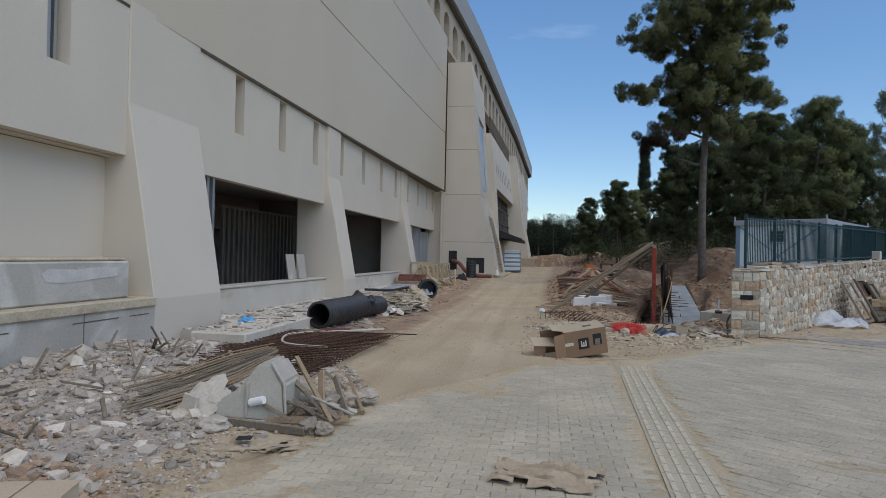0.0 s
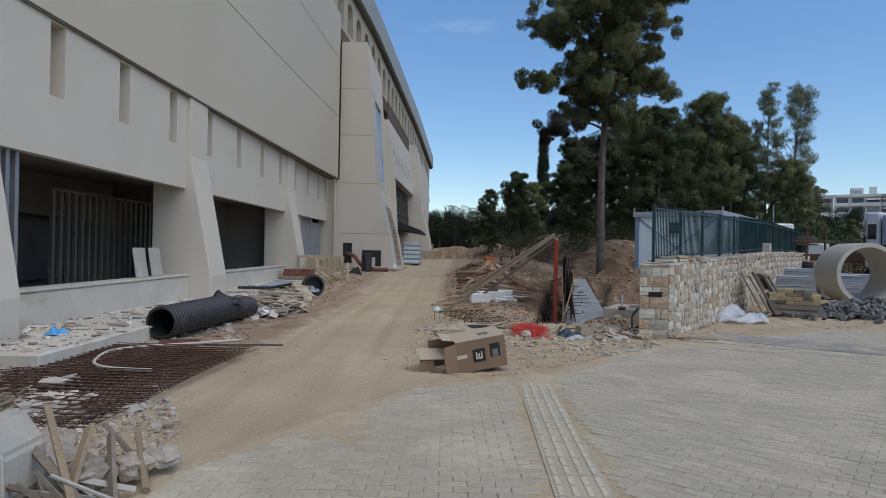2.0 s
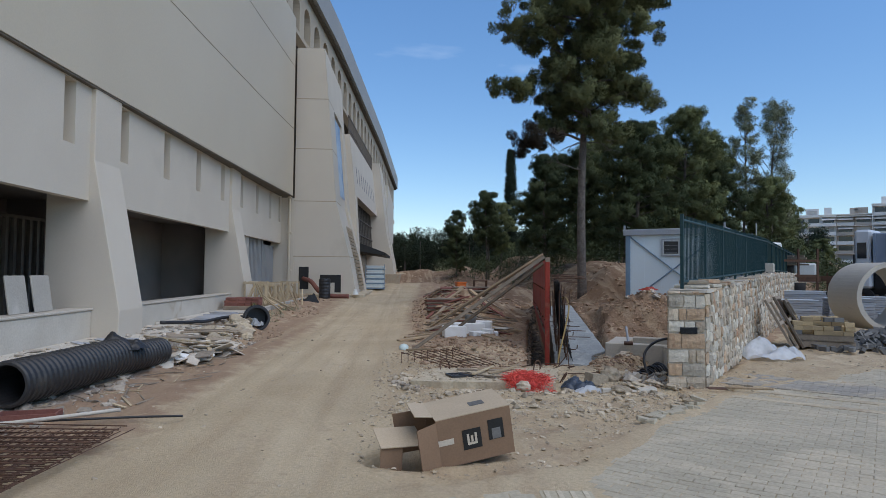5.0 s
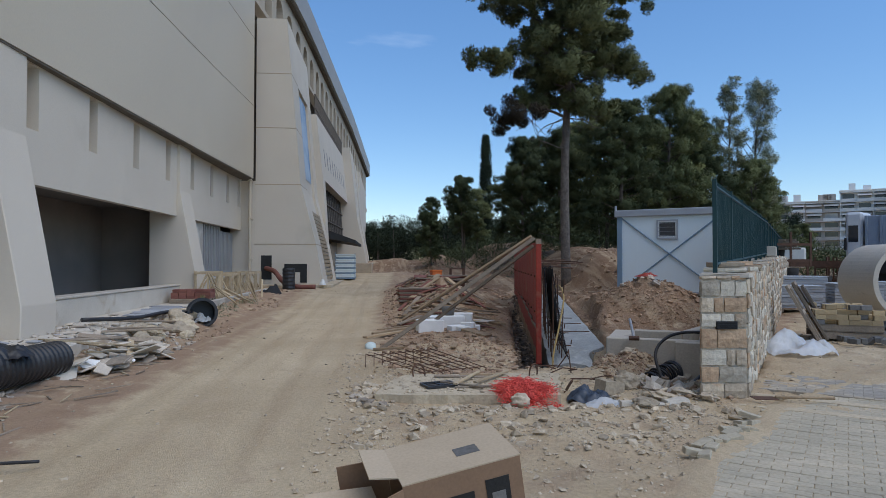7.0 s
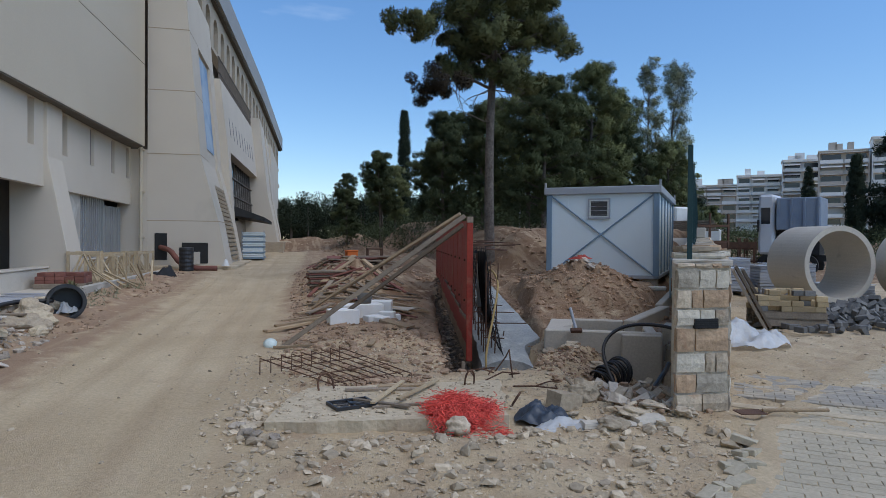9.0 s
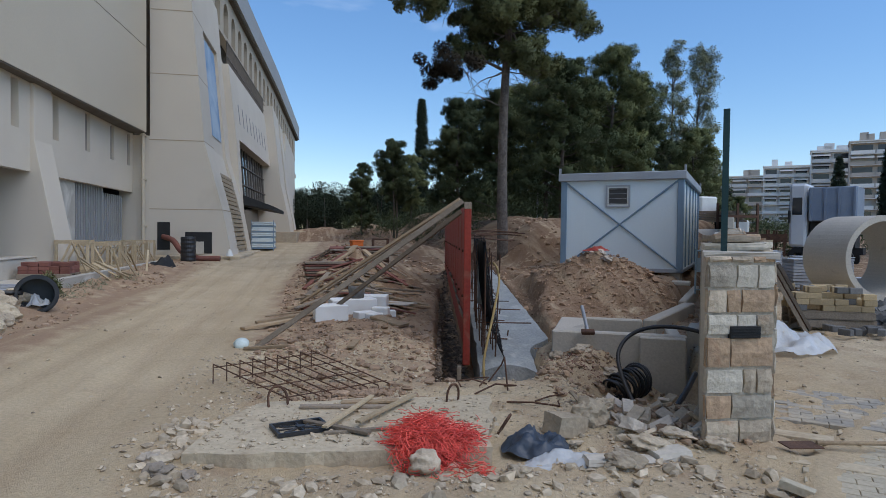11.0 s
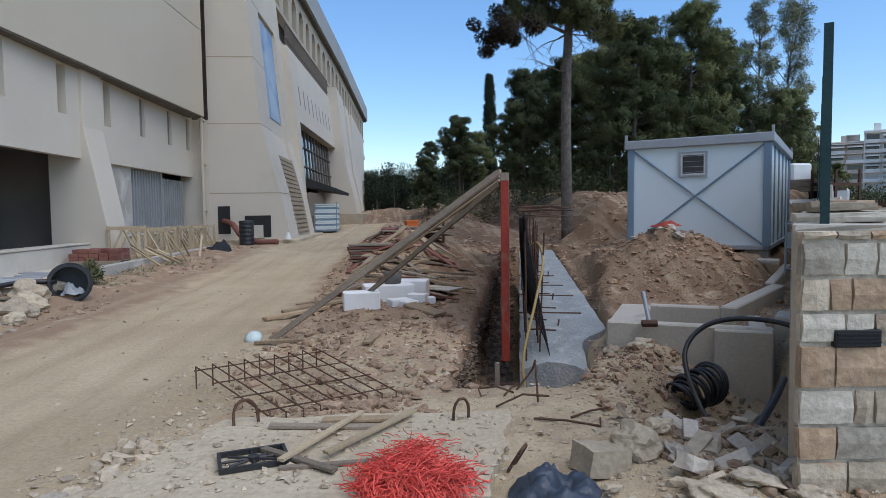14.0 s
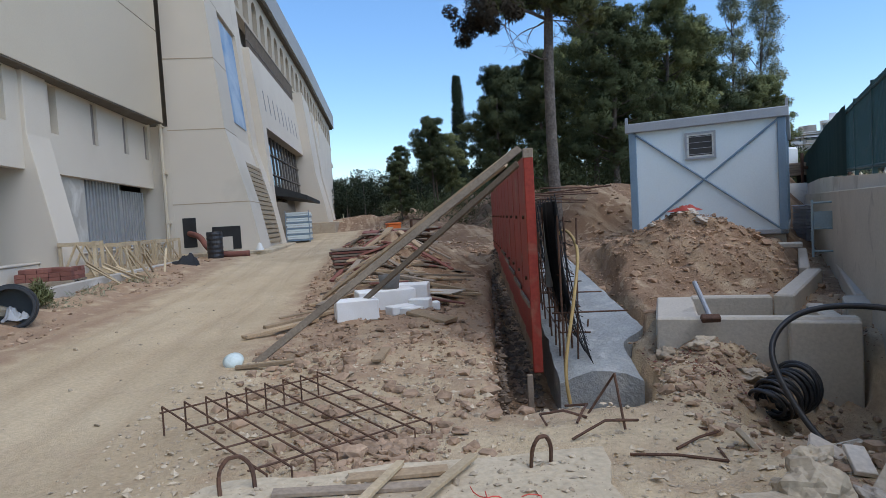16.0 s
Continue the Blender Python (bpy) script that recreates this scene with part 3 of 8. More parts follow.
gx = axis_lines(-6.5, 11.0, 0.085, -1500, 1500)
gx = [v for v in gx if v <= 11.0] + list(np.arange(11.3, 34.0, 0.6)) + [36.0, 39.0, 44.0, 52.0, 64.0, 82.0, 110.0, 160.0, 260.0, 500.0, 900.0, 1500.0]
gy = [v for v in axis_lines(3.0, 30.0, 0.09, -400, 2500) if v <= 30.0] + list(np.arange(30.15, 40.0, 0.15)) + list(np.arange(40.3, 86.0, 0.6)) + [88.0, 91.0, 95.0, 101.0, 110.0, 124.0, 150.0, 200.0, 300.0, 600.0, 1200.0, 2500.0]
gverts = [(x, y, height(x, y)) for y in gy for x in gx]
nx = len(gx)
gfaces = [(j * nx + i, j * nx + i + 1, (j + 1) * nx + i + 1, (j + 1) * nx + i) for j in range(len(gy) - 1) for i in range(nx - 1)]
gme = raw(gverts, gfaces, M_GROUND, True)
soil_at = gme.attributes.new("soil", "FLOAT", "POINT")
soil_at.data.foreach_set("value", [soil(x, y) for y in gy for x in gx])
dust_at = gme.attributes.new("dust", "FLOAT", "POINT")
dust_at.data.foreach_set("value", [dust(x, y) for y in gy for x in gx])
ground = tagged(new("ground", gme), "dusty tan building-site soil with ruts, trench and mounds", "ground", kind="structure")


# ---- the stadium ----
stadium = empty("stadium", None, "unfinished cream rendered stadium with buttresses and upper arcade", "stadium")
XF = -6.09
SLITS = [8.9, 14.1, 16.38, 18.74, 21.12, 23.68, 26.25, 28.8, 31.3, 33.84, 36.35, 38.4]


def facade_wall():
    """The wall over the openings, with slit recesses."""
    bm = bmesh.new()
    box(bm, XF - 0.2, XF, -6, 38.95, 3.10, 3.55)
    box(bm, XF - 0.5, XF, -6, 38.95, 3.55, 4.16)
    box(bm, XF - 0.5, XF, -6, 38.95, 5.42, 5.75)
    ys = [-6.0]
    for y in SLITS:
        ys += [y - 0.21, y + 0.21]
    ys.append(38.95)
    for a, b in zip(ys[::2], ys[1::2]):
        box(bm, XF - 0.5, XF, a, b, 4.16, 5.42)
    return bm


part("wall", facade_wall(), M_WALL, stadium, "cream rendered wall with narrow slit windows")
for k, y in enumerate(SLITS):
    shut = 1 <= k <= 8
    # open slits: shallow dark sheet, standing for the unlit inside
    back = 0.3 if shut or k == 0 else 0.09
    part("slit_window", boxes((XF - back - 0.04, XF - back, y - 0.21, y + 0.21, 4.16, 5.42)), M_ARC if shut else M_VOID, stadium, "narrow slit recess" if shut else "narrow dark slit window")
for o in (-0.13, 0.02, 0.14):
    part("stud", boxes((XF - 0.27, XF - 0.18, 8.9 + o - 0.03, 8.9 + o + 0.03, 4.16, 5.42)), M_STUD, stadium)


def pier(y0, y1, back=0.0):
    """A buttress: upright above, splayed below, upright again at its foot."""
    prof = [(-6.95, -0.4), (-5.42 - back, -0.4), (-5.40 - back, 0.82), (-5.99 - back * 0.55, 3.95), (-5.99 - back * 0.55, 5.6), (-6.95, 5.6)]
    bm = bmesh.new()
    prism(bm, [(x, 0, z) for x, z in prof], (0, y0, 0), (0, y1, 0))
    bmesh.ops.bevel(bm, geom=bm.edges[:], offset=0.015, segments=1, affect="EDGES")
    return bm


for y0, y1, back in ((10.35, 12.42, 0.12), (19.56, 20.72, 0.0), (29.65, 30.78, 0.0)):
    part("buttress", pier(y0, y1, back), M_WALL, stadium, "splayed cream rendered buttress")
part("wall", boxes((-6.95, -6.45, -6, 10.6, -0.3, 3.06)), M_WALL, stadium)
# lintel soffit and reveals
part("soffit", boxes((-6.45, XF - 0.201, -6, 10.6, 3.07, 3.096)), M_WALL, stadium)


# ledges left of the first buttress
part("ledge", boxes((-6.45, -5.72, -3, 10.0, 0.863, 1.42), bevel=0.025), M_CONC, stadium, "rough grey concrete ledge with plaster smears")
part("ledge", boxes((-6.45, -5.48, -3, 10.35, 0.72, 0.86), bevel=0.015), M_SLABC, stadium)
part("ledge", boxes((-6.45, -5.52, -3, 10.35, -0.2, 0.72)), M_CONC, stadium, "raw grey concrete plinth")
for y in (-0.5, 2.0, 4.4, 6.6, 8.8):
    part("joint", boxes((-5.525, -5.515, y, y + 0.012, -0.1, 0.72)), M_SEAM_SHADE, stadium)
bm = bmesh.new()
prism(bm, [(0, y, z) for y, z in ((8.35, 1.16), (8.7, 1.13), (9.2, 1.17), (9.72, 1.2), (9.76, 1.33), (9.3, 1.34), (8.9, 1.31), (8.4, 1.33), (8.28, 1.25))], (-5.723, 0, 0), (-5.714, 0, 0))
part("smear", bm, M_SMEAR, stadium, "pale plaster smear")
part("mortar_bed", boxes((-6.45, -5.75, -3, 9.95, 1.42, 1.47), bevel=0.02), M_SLABC, stadium)
for y in (2.6, 5.0, 7.6):
    part("joint", boxes((-5.726, -5.716, y, y + 0.012, 0.87, 1.41)), M_SEAM_SHADE, stadium)
for y0, y1 in ((6.9, 7.6), (8.6, 9.5), (9.75, 10.2)):
    part("joint", boxes((-5.523, -5.515, y0, y1, 0.6, 0.615)), M_SEAM_SHADE, stadium)

# sills, floors and rooms behind the openings
for y0, y1, zs in ((12.42, 19.56, 0.82), (20.72, 29.65, 0.80), (30.78, 38.9, 0.9)):
    part("sill", boxes((-6.38, -5.96, y0 + 0.003, y1 - 0.003, -0.2, zs), bevel=0.02), M_WALK, stadium, "pale concrete sill with chipped edge")
    part("sill_cap", boxes((-6.40, -5.93, y0 + 0.003, y1 - 0.003, zs + 0.003, zs + 0.05), bevel=0.012), M_CASTC, stadium)
# room surfaces coloured dark, so the dimness indoors is partly painted
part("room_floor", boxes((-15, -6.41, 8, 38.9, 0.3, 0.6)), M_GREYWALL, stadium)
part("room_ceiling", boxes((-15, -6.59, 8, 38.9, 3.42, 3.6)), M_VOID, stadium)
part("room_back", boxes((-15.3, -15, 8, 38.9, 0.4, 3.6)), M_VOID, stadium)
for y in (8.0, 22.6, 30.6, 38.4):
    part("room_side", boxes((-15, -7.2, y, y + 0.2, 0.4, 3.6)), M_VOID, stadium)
# metal studs in the first opening
for y in (12.6, 12.8, 13.0, 13.22):
    part("stud", boxes((-6.28, -6.2, y, y + 0.012, 0.875, 3.3), (-6.297, -6.28, y, y + 0.09, 0.875, 3.3), (-6.2, -6.19, y, y + 0.09, 0.875, 3.095)), M_STUD, stadium, "galvanised metal stud")
for k in range(18):
    y = 17.4 + 0.29 * k
    part("stud", boxes((-8.28, -8.2, y, y + 0.1, 0.6, 2.8)), M_BROWNSTUD, stadium)
part("stud_rail", boxes((-8.3, -8.18, 17.3, 22.5, 2.803, 2.87)), M_BROWNSTUD, stadium)
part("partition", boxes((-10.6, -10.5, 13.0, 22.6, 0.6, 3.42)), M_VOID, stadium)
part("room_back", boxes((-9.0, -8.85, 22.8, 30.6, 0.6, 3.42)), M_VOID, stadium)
for y in (17.25, 18.0):
    slab = tagged(new("wall_board", mesh_of(boxes((-0.015, 0.015, 0, 0.62, 0, 0.68), bevel=0.006), M_CONC)), "pale grey board leaning inside the opening", "board", group="leaning boards")
    slab.matrix_world = pose(-6.2, y, 0.875, 0, -9, 3)
# metal shutter in the third bay
for k in range(46):
    y = 33.1 + 0.118 * k
    part("shutter_rib", boxes((-6.42 - (0.05 if k % 2 else 0), -6.36 - (0.05 if k % 2 else 0), y, y + 0.117, 0.9, 3.4 if k < 24 else 2.92)), M_SHEET, stadium)
part("shutter_post", boxes((-6.44, -6.31, 35.9, 36.02, 0.9, 3.4)), M_SHEET, stadium)
part("wall_patch", boxes((-6.6, -6.22, 30.78, 33.1, 0.9, 3.10)), M_CONC, stadium, "unpainted grey plaster patch")

# overhanging cladding
PANEL_X = [(-6, -6.25), (5, -6.12), (12.5, -6.04), (20, -5.95), (26, -5.82), (32, -5.65), (38.35, -5.40)]


def curved_band(table, y0, y1, z0, z1, depth, step=1.5, inset=0.0, rise=lambda y: 0.0):
    """A wall that follows a curve in plan, and whose level may change along it."""
    bm = bmesh.new()
    k = max(1, int((y1 - y0) / step))
    cols = []
    for i in range(k + 1):
        y = y0 + (y1 - y0) * i / k
        x = lerp_at(table, y) - inset
        r = rise(y)
        cols.append([bm.verts.new(c) for c in ((x, y, z0 + r), (x, y, z1 + r), (x - depth, y, z1 + r), (x - depth, y, z0 + r))])
    for a, b in zip(cols, cols[1:]):
        for j in range(4):
            bm.faces.new((a[j], b[j], b[(j + 1) % 4], a[(j + 1) % 4]))
    bm.faces.new(cols[0])
    bm.faces.new(cols[-1][::-1])
    bmesh.ops.recalc_face_normals(bm, faces=bm.faces[:])
    return bm


for z0, z1 in ((5.5, 8.87), (8.9, 12.07), (12.1, 14.6)):
    part("cladding", curved_band(PANEL_X, -6, 38.3, z0, z1, 0.55), M_PANEL, stadium, "smooth cream cladding panels")
part("cladding_back", curved_band(PANEL_X, -6, 38.25, 5.6, 14.55, 0.6, inset=0.03), M_SEAM_SHADE, stadium)
# shadow gap below the cladding, painted as a dark strip
part("cladding_edge", curved_band(PANEL_X, -6, 38.3, 5.455, 5.497, 0.6, inset=0.02), M_SEAM_SHADE, stadium, "thin dark strip for the shadow gap under the cladding")
part("downpipe", bar([(-5.62, 38.62, 0.5), (-5.62, 38.62, 5.75)], 0.07, 8), M_PANEL, stadium)
# slot back coloured dark for the shade inside the slot
part("slot_back", boxes((-6.3, -5.95, 38.31, 38.9, 5.76, 14.2)), M_SEAM_SHADE, stadium)
for z in (1.7, 3.6, 5.4):
    part("pipe_clip", boxes((-5.72, -5.52, 38.55, 38.9, z, z + 0.05)), M_PANEL, stadium)


# towers
def tower(name, y0, y1, prof, left, material):
    bm = bmesh.new()
    prism(bm, [(left, 0, prof[0][0]), *[(x, 0, z) for z, x in prof], (left, 0, prof[-1][0])], (0, y0, 0), (0, y1, 0))
    return part(name, bm, material, stadium, "tall tapering cream tower with horizontal grooves")


T1 = [(-0.3, -2.1), (0.45, -2.18), (2.4, -2.55), (5.3, -3.3), (13.3, -4.0)]


def t1x(z):
    return lerp_at(T1, z)


tower("tower", 38.9, 41.2, T1, -5.42, M_WALL)
part("tower_foot", boxes((-6.6, -5.423, 38.9, 41.2, -0.3, 5.45)), M_WALL, stadium)
# dark sheet deep in the tower slot, its shade put into the colour
part("slot_back", boxes((-6.6, -5.423, 39.25, 39.35, 5.45, 13.3)), M_SEAM_SHADE, stadium)
tower("tower", 45.0, 46.6, T1, -6.2, M_WALL)
for z in (2.42, 5.28, 8.0, 10.62):
    part("groove", boxes((-5.45, t1x(z) + 0.004, 38.893, 38.9, z, z + 0.035)), M_LOUVRE, stadium)
    part("groove", boxes((t1x(z) - 0.02, t1x(z) + 0.004, 38.893, 41.2, z, z + 0.035)), M_LOUVRE, stadium)
part("tower_base", boxes((-6.0, -1.75, 38.2, 46.8, -0.2, 0.52), bevel=0.03), M_SLABC, stadium, "low concrete plinth round the tower")
# recess with printed sheet and louvres
bm = bmesh.new()
prism(bm, [(t1x(z) - 0.14, 0, z) for z in (0.4, 2.4, 5.3, 13.2)] + [(-6.2, 0, 13.2), (-6.2, 0, 0.4)], (0, 41.2, 0), (0, 45.0, 0))
part("recess_wall", bm, M_WALL, stadium)
bm = bmesh.new()
prism(bm, [(t1x(10.6) - 0.3, 0, 10.6), (t1x(10.6) - 0.003, 0, 10.6), (t1x(13.25), 0, 13.25), (-4.6, 0, 13.25)], (0, 41.2, 0), (0, 45.0, 0))
part("recess_head", bm, M_WALL, stadium)
bm = bmesh.new()
pz = (6.0, 7.5, 10.4)
row = [[bm.verts.new((t1x(z) - 0.1, y, z)) for z in pz] for y in (41.7, 44.6)]
for k in range(2):
    bm.faces.new((row[0][k], row[1][k], row[1][k + 1], row[0][k + 1]))
for e in bmesh.ops.extrude_face_region(bm, geom=bm.faces[:])["geom"]:
    if isinstance(e, bmesh.types.BMVert):
        e.co.x -= 0.02
part("poster", bm, M_POSTER, stadium, "blue and white printed sheet behind the recess")
for k in range(17):
    z = 0.7 + 0.21 * k
    part("louvre", boxes((t1x(z) - 0.13, t1x(z) - 0.03, 41.2, 45.0, z, z + 0.15)), M_LOUVRE, stadium)
# openings at the tower foot: black plates in place of their unlit depth
part("hatch", boxes((-5.14, -4.64, 38.885, 38.897, 0.75, 1.9)), M_FLATBLACK, stadium, "flat black square for the unlit hole in the wall")
part("hatch", boxes((-4.05, -2.98, 38.88, 38.895, 1.0, 1.5), (-3.3, -2.98, 38.88, 38.895, 0.6, 1.0)), M_FLATBLACK, stadium, "flat black patch for the unlit opening behind boards")
part("patch_board", boxes((-3.75, -3.3, 38.84, 38.89, 0.56, 1.1)), M_CASTC, stadium)

# main wing between the towers
W = [(0.2, -2.55), (6.6, -3.0), (11.2, -3.5)]


def wx(z, y):
    return lerp_at(W, z) + 0.035 * (y - 46.6)


def wing_block(y0, y1, z0, z1, depth, off=0.0):
    bm = bmesh.new()
    pts = []
    for y in (y0, y1):
        for z in (z0, z1):
            pts += [bm.verts.new((wx(z, y) + off, y, z)), bm.verts.new((wx(z, y) + off - depth, y, z))]
    a, b, c, d, e, f, g, h = pts
    for q in ((a, c, g, e), (b, f, h, d), (a, b, d, c), (e, g, h, f), (a, e, f, b), (c, d, h, g)):
        bm.faces.new(q)
    bmesh.ops.recalc_face_normals(bm, faces=bm.faces[:])
    return bm


part("wing_wall", wing_block(46.6, 62, 6.6, 10.5, 1.0), M_WALL, stadium, "cream wall over the entrance")
part("wing_wall", wing_block(46.6, 47.6, -0.3, 6.6, 1.0), M_WALL, stadium)
part("entrance_back", wing_block(47.6, 62, -0.3, 6.6, 0.2, -1.1), M_GLASSD, stadium)
for k in range(12):
    y = 48.0 + 1.18 * k
    part("mullion", wing_block(y, y + 0.08, 3.2, 6.6, 0.12, -0.5), M_BROWNSTUD, stadium)
    part("pane", wing_block(y + 0.08, y + 1.18, 3.2, 6.6, 0.03, -0.56), M_WINGLASS, stadium)
for z in (3.2, 4.35, 5.5):
    part("transom", wing_block(47.6, 62, z, z + 0.07, 0.12, -0.48), M_BROWNSTUD, stadium)
for k in range(9):
    part("slit_window", wing_block(48.4 + 1.45 * k, 48.6 + 1.45 * k, 7.6, 8.7, 0.02, 0.012), M_GREYWALL, stadium)
bm = bmesh.new()
prism(bm, [(-3.2, 0, 3.1), (-1.1, 0, 2.75), (-1.1, 0, 2.95), (-2.9, 0, 3.6)], (0, 47.6, 0), (0, 57, 0))
part("canopy", bm, M_FLATBLACK, stadium, "black sheeted entrance canopy")
for k in range(52):
    y = 46.75 + 0.295 * k
    part("baluster", bar([(wx(10.5, y) - 0.1, y, 10.5), (wx(10.5, y) - 0.1, y, 11.7)], 0.045, 5), M_BROWNSTUD, stadium)
for z in (10.9, 11.7):
    part("handrail", bar([(wx(10.5, 46.6) - 0.1, 46.6, z), (wx(10.5, 62) - 0.1, 62, z)], 0.05, 6), M_BROWNSTUD, stadium)
T2 = [(-0.3, -0.75), (0.9, -0.8), (2.6, -1.05), (5.3, -1.65), (11.3, -2.3)]
tower("tower", 62, 68, T2, -4.5, M_WALL)
tower("tower", 68, 70.5, [(z, x - 0.35) for z, x in T2], -4.5, M_WALL)
tower("tower", 70.5, 74, T2, -4.5, M_WALL)
bm = bmesh.new()
prism(bm, [(lerp_at(T2, z) - 0.36, 0, z) for z in (3.0, 5.3, 9.5)] + [(lerp_at(T2, z) - 0.33, 0, z) for z in (9.5, 5.3, 3.0)], (0, 68.3, 0), (0, 70.2, 0))
part("window", bm, M_WINGLASS, stadium)
part("tower_base", boxes((-4.5, -0.4, 61.6, 74.3, 0.3, 1.5), bevel=0.03), M_STONE, stadium, "stone-faced tower base")
tower("far_wall", 74, 95, [(0.3, -1.9), (11.0, -1.98)], -4.8, M_WALL)

# arcade, cornice and the upper stand behind them
ROOF_X = [(-6, -8.2), (20, -6.9), (34, -6.0), (40.4, -5.24), (48, -4.36), (54, -3.85), (73, -2.55), (97, -1.5)]
ROOF_Z = [(-6, 19.5), (40, 17.4), (48, 16.7), (54, 16.1), (73, 14.8), (97, 13.5)]


def roof_z(y):
    return lerp_at(ROOF_Z, y)


part("cornice", curved_band(ROOF_X, -6, 97, 0.12, 1.75, 1.6, 2.0, 0.0, roof_z), M_ROOFGREY, stadium, "broad grey metal cornice")
# dark line below the cornice, underside shade put into the colour
part("cornice_groove", curved_band(ROOF_X, -6, 97, 0.0, 0.116, 1.5, 2.0, 0.18, roof_z), M_SEAM_SHADE, stadium)
# dark sheet behind the arches for the gallery's unlit depth
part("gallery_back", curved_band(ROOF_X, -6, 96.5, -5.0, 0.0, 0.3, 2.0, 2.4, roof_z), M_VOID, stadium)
part("gallery_floor", curved_band(ROOF_X, -6, 96.5, -5.0, -4.6, 2.2, 2.0, 0.35, roof_z), M_WALL, stadium)


def arch_bay(y0, pitch=2.1, wide=1.25, low=-2.6, spring=-1.2):
    """One bay of the arcade: half piers and a round head."""
    bm = bmesh.new()
    ym, r = y0 + pitch / 2, wide / 2
    b = [(ym - r * math.cos(t), spring + r * math.sin(t)) for t in [math.pi * k / 10 for k in range(11)]]
    outs = []
    for dx in (0.0, -0.45):
        def at(y, z):
            return bm.verts.new((lerp_at(ROOF_X, y) - 0.45 + dx, y, roof_z(y) + z))
        top = [at(y, 0.0) for y, _ in b]
        cur = [at(y, z) for y, z in b]
        for k in range(10):
            bm.faces.new((cur[k], cur[k + 1], top[k + 1], top[k]))
        feet = []
        for s, e in ((0, y0), (10, y0 + pitch)):
            c = [at(e, z) for z in (low, spring, 0.0)]
            foot = at(b[s][0], low)
            bm.faces.new((c[0], foot, cur[s], c[1]))
            bm.faces.new((c[1], cur[s], top[s], c[2]))
            feet.append(foot)
        outs.append((cur, *feet))
    (c0, p0, q0), (c1, p1, q1) = outs
    for k in range(10):
        bm.faces.new((c0[k], c1[k], c1[k + 1], c0[k + 1]))
    bm.faces.new((p0, p1, c1[0], c0[0]))
    bm.faces.new((q0, c0[10], c1[10], q1))
    bmesh.ops.recalc_face_normals(bm, faces=bm.faces[:])
    return bm


for k in range(47):
    part("arch", arch_bay(-3.0 + 2.1 * k), M_ARC, stadium)
part("arcade_beam", curved_band(ROOF_X, -5, 96, -2.85, -2.604, 0.5, 2.0, 0.4, roof_z), M_ARC, stadium)
part("upper_wall", curved_band(ROOF_X, -6, 96, -16, -5.0, 0.4, 3.0, 2.9, roof_z), M_VOID, stadium)
part("roof", curved_band(ROOF_X, -6, 97, 1.45, 1.7, 30, 4.0, 0.2, roof_z), M_ROOFGREY, stadium)

# walkway along the building
walkway = tagged(new("pavement", mesh_of(boxes((-5.24, -4.25, 10.9, 12.497, -0.3, 0.265), (-5.97, -4.25, 12.5, 19.5, -0.3, 0.27), (-5.97, -4.15, 19.5, 22.8, -0.3, 0.25), (-5.97, -4.6, 22.8, 38.2, -0.3, 0.32), bevel=0.03), M_WALK)), "pale concrete walkway strewn with rubble", "pavement", kind="structure")
kerb = tagged(new("kerb", mesh_of(boxes((-4.55, -4.4, 25.5, 38.0, -0.2, 0.42), bevel=0.02), M_CONC)), "raw concrete kerb beside the walkway", "kerb", kind="structure")


# ---- garden wall, fence and cabin ----
RIGHT = pose(4.72, 15.54, 0, 0, 0, -36.17)       # x across to the yard, y along the wall
WALL = pose(4.69, 15.54, 0, 0, 0, -34.8)       # the garden wall and its fence
FOOT = pose(3.58, 19.0, 0, 0, 0, -11.0)           # x across the footing, y along it


def wall_top(u):
    return 1.43 + 0.023 * max(0, min(u, 14))


garden_wall = empty("garden_wall", WALL, "rubble stone garden wall with squared end pillar", "wall")
bm = bmesh.new()
prof = [(-0.06, -0.36), (0.40, -0.08), (0.40, 40), (-0.06, 40)]
lo = [bm.verts.new((x, y, -0.9)) for x, y in prof]
hi = [bm.verts.new((x, y, wall_top(y) - 0.03)) for x, y in prof]
bm.faces.new(lo[::-1])
bm.faces.new(hi)
for k in range(4):
    bm.faces.new((lo[k], lo[(k + 1) % 4], hi[(k + 1) % 4], hi[k]))
part("wall_core", bm, M_MORTAR, garden_wall)
bm = bmesh.new()
for k in range(13):
    y0 = 0.02 + 3.0 * k
    low, top = [], []
    for x, y in ((-0.115, y0), (-0.063, y0), (-0.063, y0 + 2.985), (-0.115, y0 + 2.985)):
        low.append(bm.verts.new((x, y, -0.9)))
        top.append(bm.verts.new((x, y, wall_top(y) + 0.03)))
    bm.faces.new(low[::-1])
    bm.faces.new(top)
    for j in range(4):
        bm.faces.new((low[j], low[(j + 1) % 4], top[(j + 1) % 4], top[j]))
bmesh.ops.recalc_face_normals(bm, faces=bm.faces[:])
part("inner_render", bm, M_INNER, garden_wall, "pale grey cast concrete backing with upright joints")
part("concrete_backing", boxes((-0.2, -0.063, 2.6, 40, -0.9, 1.43), bevel=0.01), M_CASTC, garden_wall, "grey cast concrete back of the wall")


